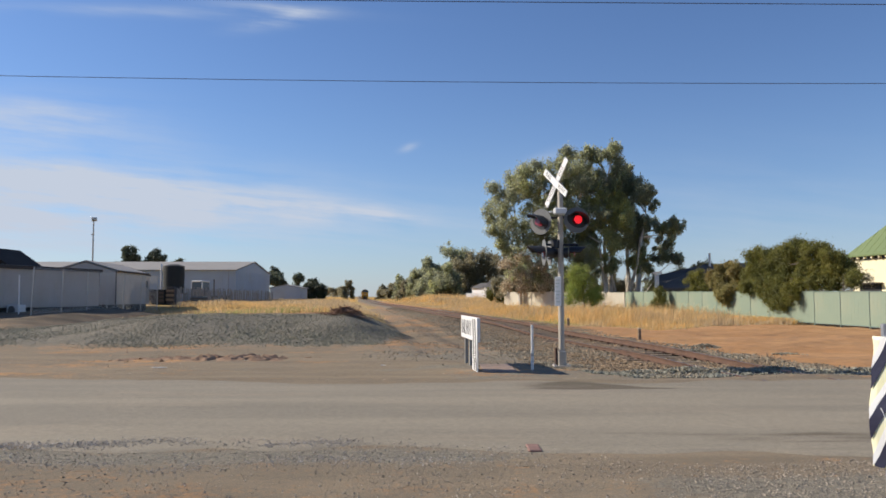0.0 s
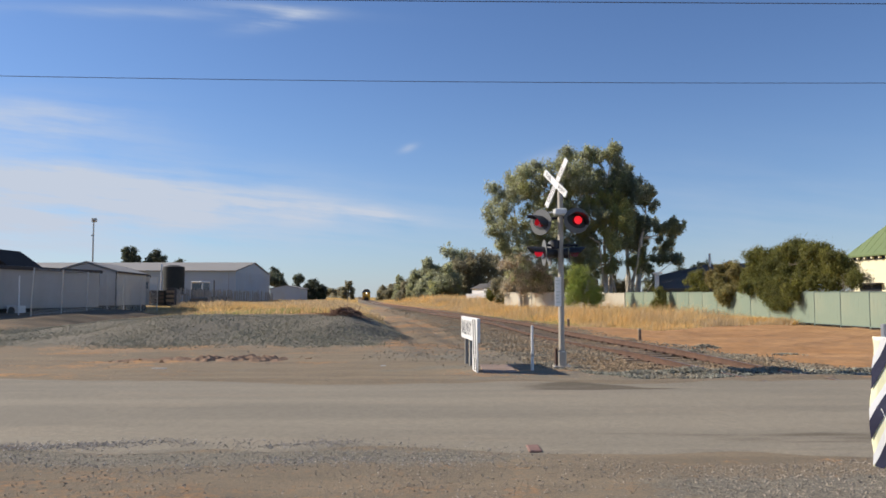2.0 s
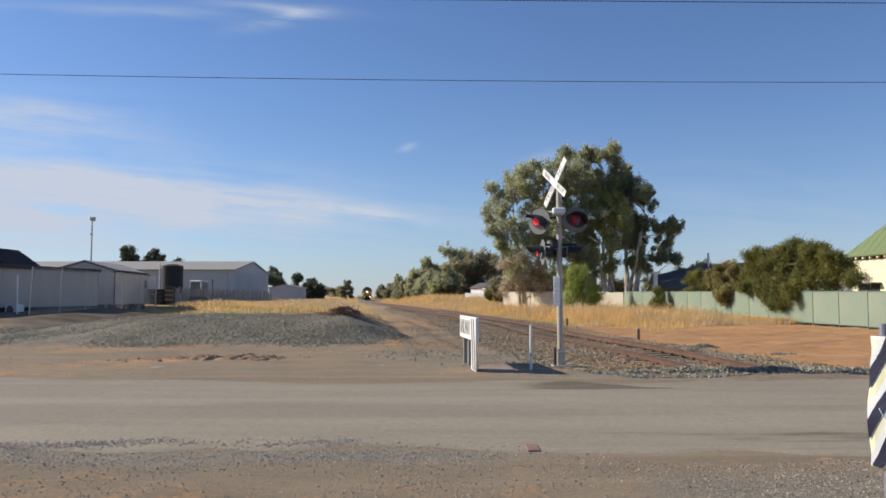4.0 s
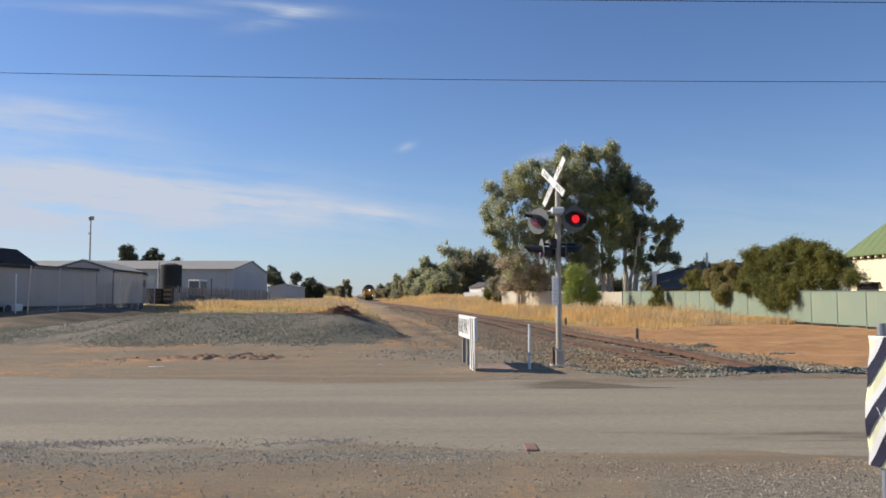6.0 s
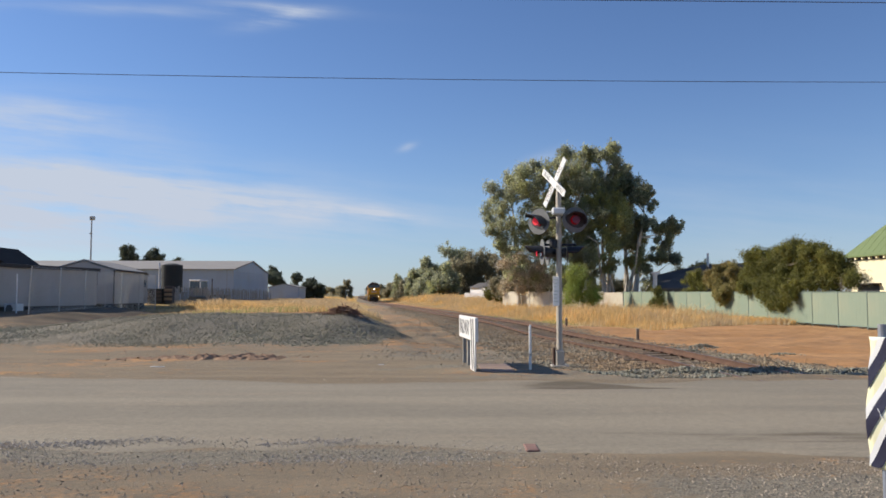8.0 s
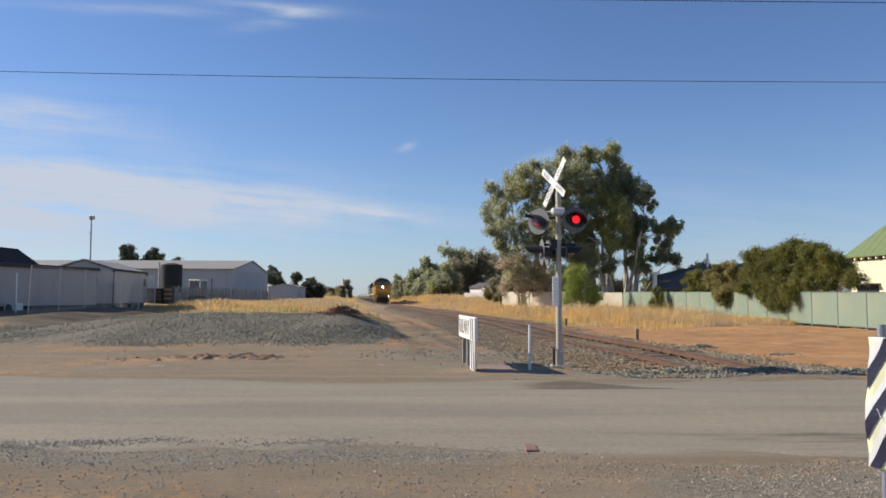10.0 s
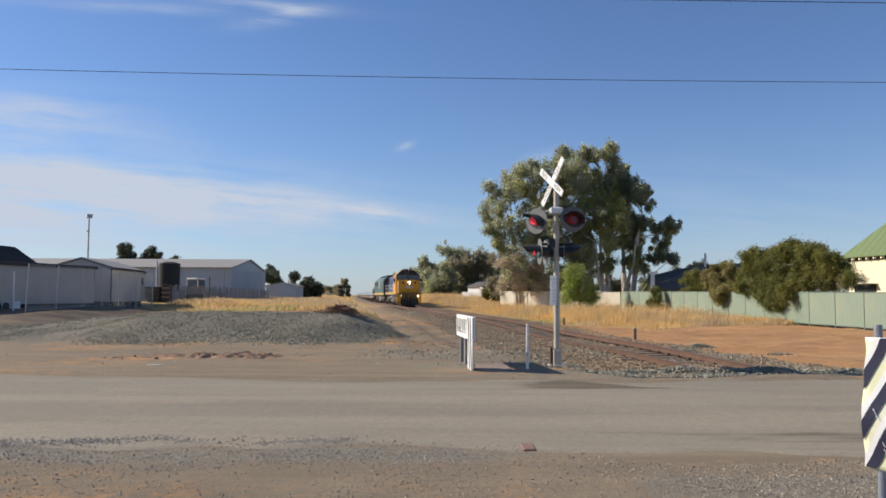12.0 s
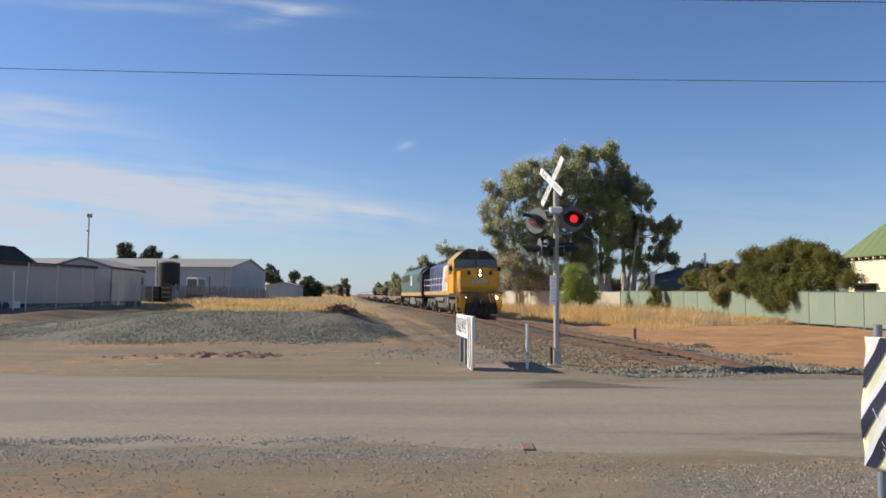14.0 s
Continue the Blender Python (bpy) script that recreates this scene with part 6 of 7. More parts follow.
def make_right_buildings():
    # green-roofed house at the edge of the view; the gable faces us obliquely
    h = thing("house", (30.2, 57.5, 0), "cream house with a green hipped steel roof", "house", rz=-85)
    part("wall", boxed(0.35, 13.0, 0.3, 8.7, -0.2, 4.38), HOUSE_WALL, h)
    e, r = 4.5, 5.0
    vs = [(0, 0, e), (13.6, 0, e), (13.6, 9, e), (0, 9, e), (4.5, 4.5, e + r), (9.1, 4.5, e + r), (0, 0, e + 0.14), (13.6, 0, e + 0.14), (13.6, 9, e + 0.14), (0, 9, e + 0.14), (4.5, 4.5, e + r + 0.1), (9.1, 4.5, e + r + 0.1)]
    fs = [(6, 7, 11, 10), (7, 8, 11), (8, 9, 10, 11), (9, 6, 10), (0, 4, 5, 1), (1, 5, 2), (2, 5, 4, 3), (3, 4, 0), (0, 1, 7, 6), (1, 2, 8, 7), (2, 3, 9, 8), (3, 0, 6, 9)]
    part("roof", (vs, fs), GREEN_ROOF, h)
    bm = bmesh.new()
    for i in range(1, 17):
        x = 0.8 * i
        k = min(1.0, x / 4.5, (13.6 - x) / 4.5)
        rod(bm, (x, 0.02, e + 0.15), (x, 4.5 * k, e + 0.14 + (r - 0.02) * k), 0.02, 0.02, 4)
    part("roof_rib", bm, GREEN_ROOF, h)
    for i in range(12):
        part("rafter_end", boxed(0.5 + 0.8 * i, 0.66 + 0.8 * i, 0.0, 0.19, e - 0.19, e - 0.03), HOUSE_WALL, h)
    part("eave_board", boxed(0.05, 13.5, 0.20, 0.298, e - 0.24, e - 0.03), DARK_TRIM, h)
    part("gutter", boxed(-0.1, 13.7, -0.12, -0.005, e - 0.02, e + 0.10, bevel=0.02), GREEN_ROOF, h)
    part("window_screen", boxed(1.2, 3.6, 0.27, 0.298, 1.6, 2.5), BLACK, h)
    part("window_shade", boxed(1.0, 3.8, -0.35, 0.298, 2.5, 2.58), DARK_TRIM, h)
    # dark-roofed house among the trees
    d = thing("house", (22.75, 80.5, 0), "house with a steep dark roof and white downpipe", "house", rz=-17)
    part("wall", boxed(0, 12, 0, 8, -0.2, 2.45), SLATE_WALL, d)
    vs = [(x, y, z) for x, top in ((-0.4, 3.95), (4.6, 5.05), (12.4, 5.3)) for y, z in ((-0.6, 2.5), (4.0, top), (8.6, 2.5), (8.6, 2.3), (4.0, top - 0.2), (-0.6, 2.3))]
    fs = [(6 * i + k, 6 * i + (k + 1) % 6, 6 * i + 6 + (k + 1) % 6, 6 * i + 6 + k) for i in range(2) for k in range(6)] + [tuple(range(6)), tuple(range(17, 11, -1))]
    part("roof", (vs, fs), DARK_ROOF, d)
    part("gable", prismed([(0, 2.44), (8, 2.44), (4.0, 3.7)], "x", 0.0, 0.15), SLATE_WALL, d)
    part("downpipe", rodded((-0.3, -0.75, 0), (-0.3, -0.75, 3.95), 0.2, 0.24, 10), WHITE, d)
    part("bracket", boxed(-0.7, 0.25, -1.0, -0.55, 3.95, 4.15), WHITE, d)
    part("chimney_flue", rodded((5.1, 3.6, 4.5), (5.1, 3.6, 6.25), 0.12, 0.12, 10), WHITE, d)
    # small white house and outbuildings far along the line
    for x, y, w, dd, ev, ri, rz, lb in ((7.9, 148, 3.6, 5, 2.5, 3.4, -52, "white cottage with a grey roof beyond the grass"), (10.4, 145, 2.4, 3.0, 2.6, 3.9, -30, "small white gabled outbuilding")):
        gable_shed("cottage", (x, y, 0.75), rz, w, dd, ev, ri, WHITE, DARK_ROOF, lb, "house", over=0.3)


make_right_buildings()


# ---- crossing signal ----
def lamp(parent, at, rz, lit, lean=0.0):
    """One flashing light, facing its own -y: target board, lens, hood, bulb disc. Returns the bulb."""
    m = pose(*at, 0, 0, rz) @ pose(0, 0, 0, 0, lean, 0)
    bm = bmesh.new()
    bmesh.ops.create_cone(bm, cap_ends=True, segments=32, radius1=0.30, radius2=0.30, depth=0.012, matrix=pose(0, 0, 0, 90, 0, 0))
    board = part("target_board", bm, DISC, parent)
    board.matrix_basis = m
    bm = rodded((0, 0.02, 0), (0, 0.22, 0), 0.13, 0.09, 18)
    part("housing", bm, BLACK, board)
    part("lens", rodded((0, -0.03, 0), (0, -0.008, 0), 0.112, 0.112, 24), LENS, board)
    bm = bmesh.new()
    bmesh.ops.create_cone(bm, cap_ends=True, segments=28, radius1=1, radius2=1, depth=0.008, matrix=pose(0, -0.012, -0.01) @ Matrix.Diagonal((0.235, 1, 0.155, 1)) @ pose(0, 0, 0, 90, 0, 0))
    part("backing", bm, BLACK, board)
    # hood: a flattened arch over the lens, drawn forward and drooping at the sides
    verts, faces = [], []
    n = 14
    for j, yy in enumerate((-0.008, -0.40)):
        for i in range(n + 1):
            a = math.radians(8 + 164 * i / n)
            for r in (1.0, 0.94):
                verts.append((0.24 * r * math.cos(a), yy * (0.55 + 0.45 * math.sin(a)) if j else yy, 0.165 * r * math.sin(a) - 0.02))
    k = 2 * (n + 1)
    for i in range(n):
        a = 2 * i
        faces += [(a, a + 2, k + a + 2, k + a), (a + 1, k + a + 1, k + a + 3, a + 3), (k + a, k + a + 2, k + a + 3, k + a + 1)]
    faces += [(0, k, k + 1, 1), (2 * n, 2 * n + 1, k + 2 * n + 1, k + 2 * n)]
    part("hood", (verts, faces), BLACK, board)
    # bulb disc: one lit face, one dark face
    bm = rodded((0, -0.003, 0), (0, 0.003, 0), 0.094, 0.088, 24)
    bulb = part("bulb", bm, LENS, board, "red lamp that lights in turn")
    bulb.data.materials.append(lit)
    for pl in bulb.data.polygons:
        pl.material_index = 1 if pl.normal.y < -0.9 else 0
    bulb.matrix_basis = pose(0, -0.13, 0)
    return bulb


FADED_INK = material("faded_black_ink", (0.20, 0.20, 0.19), 0.7, spread=0.3, grain=(6, 40))
PALE_INK = material("faded_green_ink", (0.60, 0.63, 0.56), 0.6, spread=0.1)


def letters(text, size, mat, parent, m, name="lettering"):
    c = bpy.data.curves.new(name, "FONT")
    c.body, c.size, c.extrude, c.align_x, c.align_y = text, size, 0.002, "CENTER", "CENTER"
    tmp = bpy.data.objects.new(name, c)
    scene.collection.objects.link(tmp)
    dg = bpy.context.evaluated_depsgraph_get()
    me = bpy.data.meshes.new_from_object(tmp.evaluated_get(dg))
    bpy.data.objects.remove(tmp)
    me.materials.clear()
    me.materials.append(mat)
    ob = new(name, me)
    ob.parent = parent
    ob.matrix_basis = m
    return ob


def make_signal():
    s = thing("crossing_signal", (2.74, 17.83, 0.0), "grey post with white crossbuck and red flashing lights", "railway signal")
    part("pole", rodded((0, 0, 0.0), (0, 0, 4.25), 0.070, 0.062, 16), POST_PAINT, s)
    part("base_collar", boxed(-0.10, 0.10, -0.10, 0.10, -0.03, 0.36, bevel=0.03), POST_PAINT, s)
    part("cable_channel", boxed(-0.16, -0.105, -0.06, 0.05, -0.03, 0.42, bevel=0.01), RAIL, s)
    part("base_plate", boxed(-0.20, 0.20, -0.18, 0.18, -0.02, 0.02, bevel=0.01), POST_PAINT, s)
    for dx, dy in ((-0.17, -0.15), (0.17, -0.15), (-0.17, 0.15), (0.17, 0.15)):
        part("bolt", rodded((dx, dy, 0.02), (dx, dy, 0.06), 0.015, 0.015, 6), GALV, s)
    # crossbuck: two boards, facing left and towards us
    face = pose(0, 0, 4.25, 0, 0, -66)
    for k, (ang, ln, text) in enumerate(((48.0, 1.34, ("CROSS", "ING")), (-35.0, 1.14, ("RAIL", "WAY")))):
        bm = boxed(-ln / 2, ln / 2, -0.012, 0.012, -0.080, 0.080, bevel=0.004)
        b = part("crossbuck_board", bm, WHITE, s)
        b.matrix_basis = face @ pose(0, -0.10 - 0.028 * k, 0) @ pose(0, 0, 0, 0, -ang, 0)
        for side, word in zip((-1, 1), text):
            letters(word, 0.145, FADED_INK, b, pose(side * 0.32, -0.0135, 0, 90, 0, 0))
    part("junction_box", boxed(-0.16, 0.14, -0.13, 0.06, 3.50, 3.66, bevel=0.03), WHITE, s)
    part("crossarm", rodded((-0.42, 0.03, 3.42), (0.40, 0.03, 3.46), 0.028), BLACK, s)
    part("arm_stub", rodded((-0.36, -0.02, 3.56), (0.0, -0.02, 3.58), 0.02), WHITE, s)
    l = lamp(s, (-0.47, -0.10, 3.33), -44, RED_SIDE, 24)
    r = lamp(s, (0.36, -0.10, 3.37), 6, RED_GLOW, 27)
    # lower pairs, for traffic from either side
    part("lower_bracket", rodded((-0.12, 0, 2.72), (-0.12, 0, 2.92), 0.10, 0.10, 10), BLACK, s)
    part("crossarm", rodded((-0.40, 0.02, 2.80), (0.40, 0.02, 2.80), 0.028), BLACK, s)
    pairs = [l, r]
    for x, y, rz in ((-0.40, -0.10, -86), (-0.22, 0.28, -86), (0.20, 0.05, 81)):
        pairs.append(lamp(s, (x, y, 2.62), rz, RED_FAINT))
    p = part("notice_plate", boxed(-0.075, 0.075, -0.115, -0.095, 1.38, 2.06, bevel=0.004), WHITE, s)
    p.matrix_basis = pose(-0.05, 0, 0, 0, 0, -20)
    for i, z in enumerate((1.98, 1.90, 1.82, 1.72, 1.64, 1.56, 1.48)):
        part("writing_bar", boxed(-0.052, 0.052 - 0.02 * (i % 3), -0.119, -0.116, z - 0.012, z + 0.012), PALE_INK, p)
    return pairs


BULBS = make_signal()


def make_wing_sign():
    """Board at the roadside that says RAILWAY, ending in a striped panel."""
    a, b = Vector((0.47, 19.06, 0)), Vector((0.77, 16.38, 0))
    ang = math.degrees(math.atan2(b.y - a.y, b.x - a.x))
    ln = (b - a).length
    w = thing("railway_board", a, "white timber board lettered RAILWAY with striped end panel", "sign", rz=ang)
    part("board", boxed(0, ln - 0.002, -0.02, 0.02, 0.62, 1.14, bevel=0.005), WHITE, w)
    letters("RAILWAY", 0.37, BLACK, w, pose(0.91, -0.022, 0.87, 90, 0, 0) @ Matrix.Diagonal((1.0, 1.32, 1, 1)))
    for x in (0.35, 1.1):
        part("post", boxed(x - 0.045, x + 0.045, 0.022, 0.10, -0.1, 1.08, bevel=0.006), CREAM_FENCE_GREY, w)
    e = part("end_panel", boxed(ln - 0.66, ln, -0.05, -0.022, 0.0, 1.13, bevel=0.004), WHITE, w)
    for x0, x1 in ((ln - 0.64, ln - 0.30), (ln - 0.36, ln - 0.03)):
        part("stripe", prismed([(x0, 1.11), (x0 + 0.12, 1.11), (x1, 0.02), (x1 - 0.12, 0.02)], "y", -0.054, -0.0505), BLACK, e)
    tagged(part("slab", boxed(0.86, 1.58, 16.35, 18.2, -0.06, 0.014, bevel=0.006), CONCRETE), "low red-stained concrete slab beside the board", "slab")


make_wing_sign()


def make_small_posts():
    m = thing("marker_post", (1.95, 16.88, 0), "thin white roadside marker post", "post")
    part("stake", rodded((0, 0, -0.1), (0, 0, 0.98), 0.032, 0.028, 8), WHITE, m)
    part("band", rodded((0, 0, 0.30), (0, 0, 0.36), 0.036, 0.036, 8), GALV, m)
    for x, y, h in ((7.75, 30.4, 0.42), (6.6, 40.6, 0.40)):
        p = thing("track_marker", (x, y, float(ground_z(x, y))), "short dark timber post beside the rails", "post")
        part("stake", boxed(-0.06, 0.06, -0.05, 0.05, -0.15, h, bevel=0.012), TIMBER, p)
        part("cap", boxed(-0.065, 0.065, -0.055, 0.055, h, h + 0.03, bevel=0.008), GALV, p)
    # striped hazard board close to us
    h = thing("hazard_board", (2.772, 4.72, 0), "bent hazard board with navy stripes on a steel post", "sign", rz=-50)
    part("post", rodded((-0.072, 0.035, -0.05), (-0.072, 0.035, 1.43), 0.024, 0.026, 12), GALV_POST, h)
    nx, nz = 12, 28
    wd, z0, z1 = 0.45, 0.55, 1.352

    def bent(u, v):
        """A point of the dented sheet: u across, v up."""
        lean = min(1.0, (1 - v) / 0.6)
        edge = -0.022 * lean * lean * (3 - 2 * lean) - 0.008 * math.exp(-((v - 0.32) / 0.07) ** 2) + 0.003 * math.sin(v * 23)
        y = 0.008 * math.sin(v * 9 + u * 4) - 0.02 * (1 - u) * math.exp(-((v - 0.34) / 0.18) ** 2)
        x = -0.135 + wd * u + (1 - u) ** 2 * edge
        return Vector((x, y, z0 + (z1 - z0) * v - 0.06 * (1 - v) * u))

    verts = [bent(i / nx, j / nz) for j in range(nz + 1) for i in range(nx + 1)]
    faces = [(j * (nx + 1) + i, j * (nx + 1) + i + 1, (j + 1) * (nx + 1) + i + 1, (j + 1) * (nx + 1) + i) for j in range(nz) for i in range(nx)]
    bm = bmesh.new()
    vs = [bm.verts.new(v) for v in verts]
    for f in faces:
        bm.faces.new([vs[i] for i in f])
    bmesh.ops.recalc_face_normals(bm, faces=bm.faces)
    bmesh.ops.solidify(bm, geom=bm.faces[:], thickness=0.003)
    sheet_ob = part("sheet", bm, LEMON, h)
    for pl in sheet_ob.data.polygons:
        pl.use_smooth = True
    # stripes climb across the sheet and end at its edges: navy, and a white band over each
    for lo in (-1.34, -0.94, -0.55, -0.16, 0.20, 0.59, 0.98):
        for name, wide0, wide1, mat in (("stripe", 0.0, 0.155, NAVY), ("white_band", 0.157, 0.245, WHITE_FILM)):
            bm = bmesh.new()
            cols, n = [], 48
            for i in range(n + 1):
                u = i / n
                a0, a1 = lo + 1.2 * u + wide0, lo + 1.2 * u + wide1 + 0.01 * math.sin(9 * u + lo)
                if a1 <= 0.004 or a0 >= 0.996:
                    continue
                a0, a1 = max(a0, 0.003), min(a1, 0.997)
                cols.append([bm.verts.new(bent(u, a0 + (a1 - a0) * k / 6) + Vector((0, -0.0055, 0))) for k in range(7)])
            if len(cols) < 2:
                bm.free()
                continue
            for c0, c1 in zip(cols, cols[1:]):
                for k in range(6):
                    bm.faces.new((c0[k], c1[k], c1[k + 1], c0[k + 1]))
            st = part(name, bm, mat, sheet_ob)
            for pl in st.data.polygons:
                pl.use_smooth = True
    # scratches down to the white backing
    for u, v in ((0.14, 0.46), (0.17, 0.42), (0.23, 0.22), (0.24, 0.17)):
        p, q = bent(u, v), bent(u + 0.03, v - 0.035)
        part("scratch", rodded(p + Vector((0, -0.008, 0)), q + Vector((0, -0.008, 0)), 0.003, 0.002, 5), WHITE_FILM, sheet_ob)


make_small_posts()


def make_wires():
    for (x0, y0, z0), (x1, y1, z1), sag in (((-60, 22, 9.77), (60, 22, 8.71), 1.4), ((-60, 17, 9.32), (60, 17, 8.30), 0.54)):
        c = bpy.data.curves.new("power_line", "CURVE")
        c.dimensions, c.bevel_depth, c.bevel_resolution = "3D", 0.009, 1
        sp = c.splines.new("POLY")
        sp.points.add(40)
        for i in range(41):
            k = i / 40
            sp.points[i].co = (x0 + (x1 - x0) * k, y0 + (y1 - y0) * k, z0 + (z1 - z0) * k - 4 * sag * k * (1 - k), 1)
        c.materials.append(WIRE)
        WIRES.append(tagged(new("power_line", c), "thin dark overhead wire across the sky", "wire", "overhead wires", kind="structure"))


WIRES = []
make_wires()


BRUSH = material("dead_brushwood", (0.30, 0.175, 0.115), 0.9, spread=0.3, grain=(3, 30))


BRICK_RED = material("worn_red_brick", (0.26, 0.15, 0.12), 0.9, spread=0.2, grain=(6, 60), bump=0.4)


def make_litter():
    tagged(part("brush_pile", brush_pile(), BRUSH), "heap of dead brown brushwood on the bank", "brushwood", kind="stuff")
    for x, y, w in ((-6.35, 17.3, 0.32), (-1.4, 18.1, 0.12)):
        z = float(ground_z(x, y))
        tagged(part("scrap", boxed(x - w / 2, x + w / 2, y - 0.03, y + 0.03, z, z + 0.012, bevel=0.004), WHITE), "pale scrap of timber on the ground", "scrap")
    tagged(part("brick", boxed(0.88, 1.02, 7.98, 8.32, 0.0, 0.028, bevel=0.012), BRICK_RED), "worn piece of red brick lying on the road edge", "brick")


def brush_pile():
    rng = random.Random(6)
    bm = bmesh.new()
    cx, cy = -3.85, 30.6
    for i in range(380):
        r = min(0.75, abs(rng.gauss(0, 0.38)))
        a = rng.uniform(0, 6.28)
        x, y = cx + r * math.cos(a) * 1.3, cy + r * math.sin(a) * 0.8
        z = float(ground_z(x, y)) + max(0.02, rng.uniform(0.3, 1.0) * (0.34 - 0.36 * r))
        d = Vector((rng.gauss(0, 1), rng.gauss(0, 1), rng.gauss(0, 0.25))).normalized() * rng.uniform(0.10, 0.36)
        rod(bm, Vector((x, y, z)) - d, Vector((x, y, z)) + d, rng.uniform(0.006, 0.02), 0.004, 4)
    return bm


make_litter()


# ---- train; every vehicle faces its own -y, and stands on its own z = 0 at the rail top ----
def wheelset(parent, y, radius=0.5, gauge=0.7175):
    """An axle with two wheels, turning about its own x."""
    bm = rodded((-gauge - 0.05, 0, 0), (gauge + 0.05, 0, 0), 0.08, 0.08, 8)
    ax = part("wheelset", bm, BOGIE, parent)
    ax.matrix_basis = pose(0, y, radius)
    for sx in (-1, 1):
        w = rodded((sx * gauge, 0, 0), (sx * (gauge + 0.13), 0, 0), radius, radius, 24)
        rod(w, (sx * (gauge - 0.03), 0, 0), (sx * gauge, 0, 0), radius + 0.028, radius + 0.028, 24)
        box(w, sx * (gauge + 0.132), sx * (gauge + 0.15), -0.30, 0.30, -0.05, 0.05)
        part("wheel", w, BOGIE, ax)
    return ax


def bogie_frame(name, parent, y, half, z0=0.42, z1=0.86, width=1.08):
    bm = bmesh.new()
    for sx in (-1, 1):
        x0, x1 = sorted((sx * width, sx * (width + 0.14)))
        prism(bm, [(y - half, z1 - 0.1), (y - half + 0.1, z1), (y + half - 0.1, z1), (y + half, z1 - 0.1), (y + half, z0 + 0.15), (y + half * 0.55, z0), (y - half * 0.55, z0), (y - half, z0 + 0.15)], "x", x0, x1)
        for k in (-0.8, 0.0, 0.8) if half > 1.5 else (-0.85, 0.85):
            box(bm, sx * (width + 0.14), sx * (width + 0.24), y + k * half - 0.16, y + k * half + 0.16, 0.36, 0.66, 0.03)
        for k in (-0.4, 0.4) if half > 1.5 else (0.0,):
            rod(bm, (sx * (width + 0.19), y + k * half, 0.45), (sx * (width + 0.19), y + k * half, 0.80), 0.10, 0.10, 8)
    return part(name, bm, BOGIE, parent)


def handrail(parent, pts, r=0.022, mat=None, drop=None):
    """A rail through points, with a stanchion at each down to height drop."""
    bm = bmesh.new()
    for a, b in zip(pts, pts[1:]):
        rod(bm, a, b, r, r, 6)
    if drop is not None:
        for p in pts:
            rod(bm, (p[0], p[1], drop), p, r, r, 6)
    return part("handrail", bm, mat or LOCO_WHITE, parent)


WHEELS = []
GRIMY = material("grimy_yellow_paint", (0.34, 0.175, 0.02), 0.6, spread=0.25, grain=(2, 20), dirt=((0.07, 0.05, 0.03), 2.0, 0.4, 0.65))
TAN_PAINT = material("dusty_tan_paint", (0.52, 0.34, 0.11), 0.55, spread=0.15, grain=(1, 12), dirt=((0.24, 0.16, 0.08), 1.2, 0.5, 0.8))
DIM_GLOW = glow("dim_headlamp", (1.0, 0.80, 0.5), 0.9)


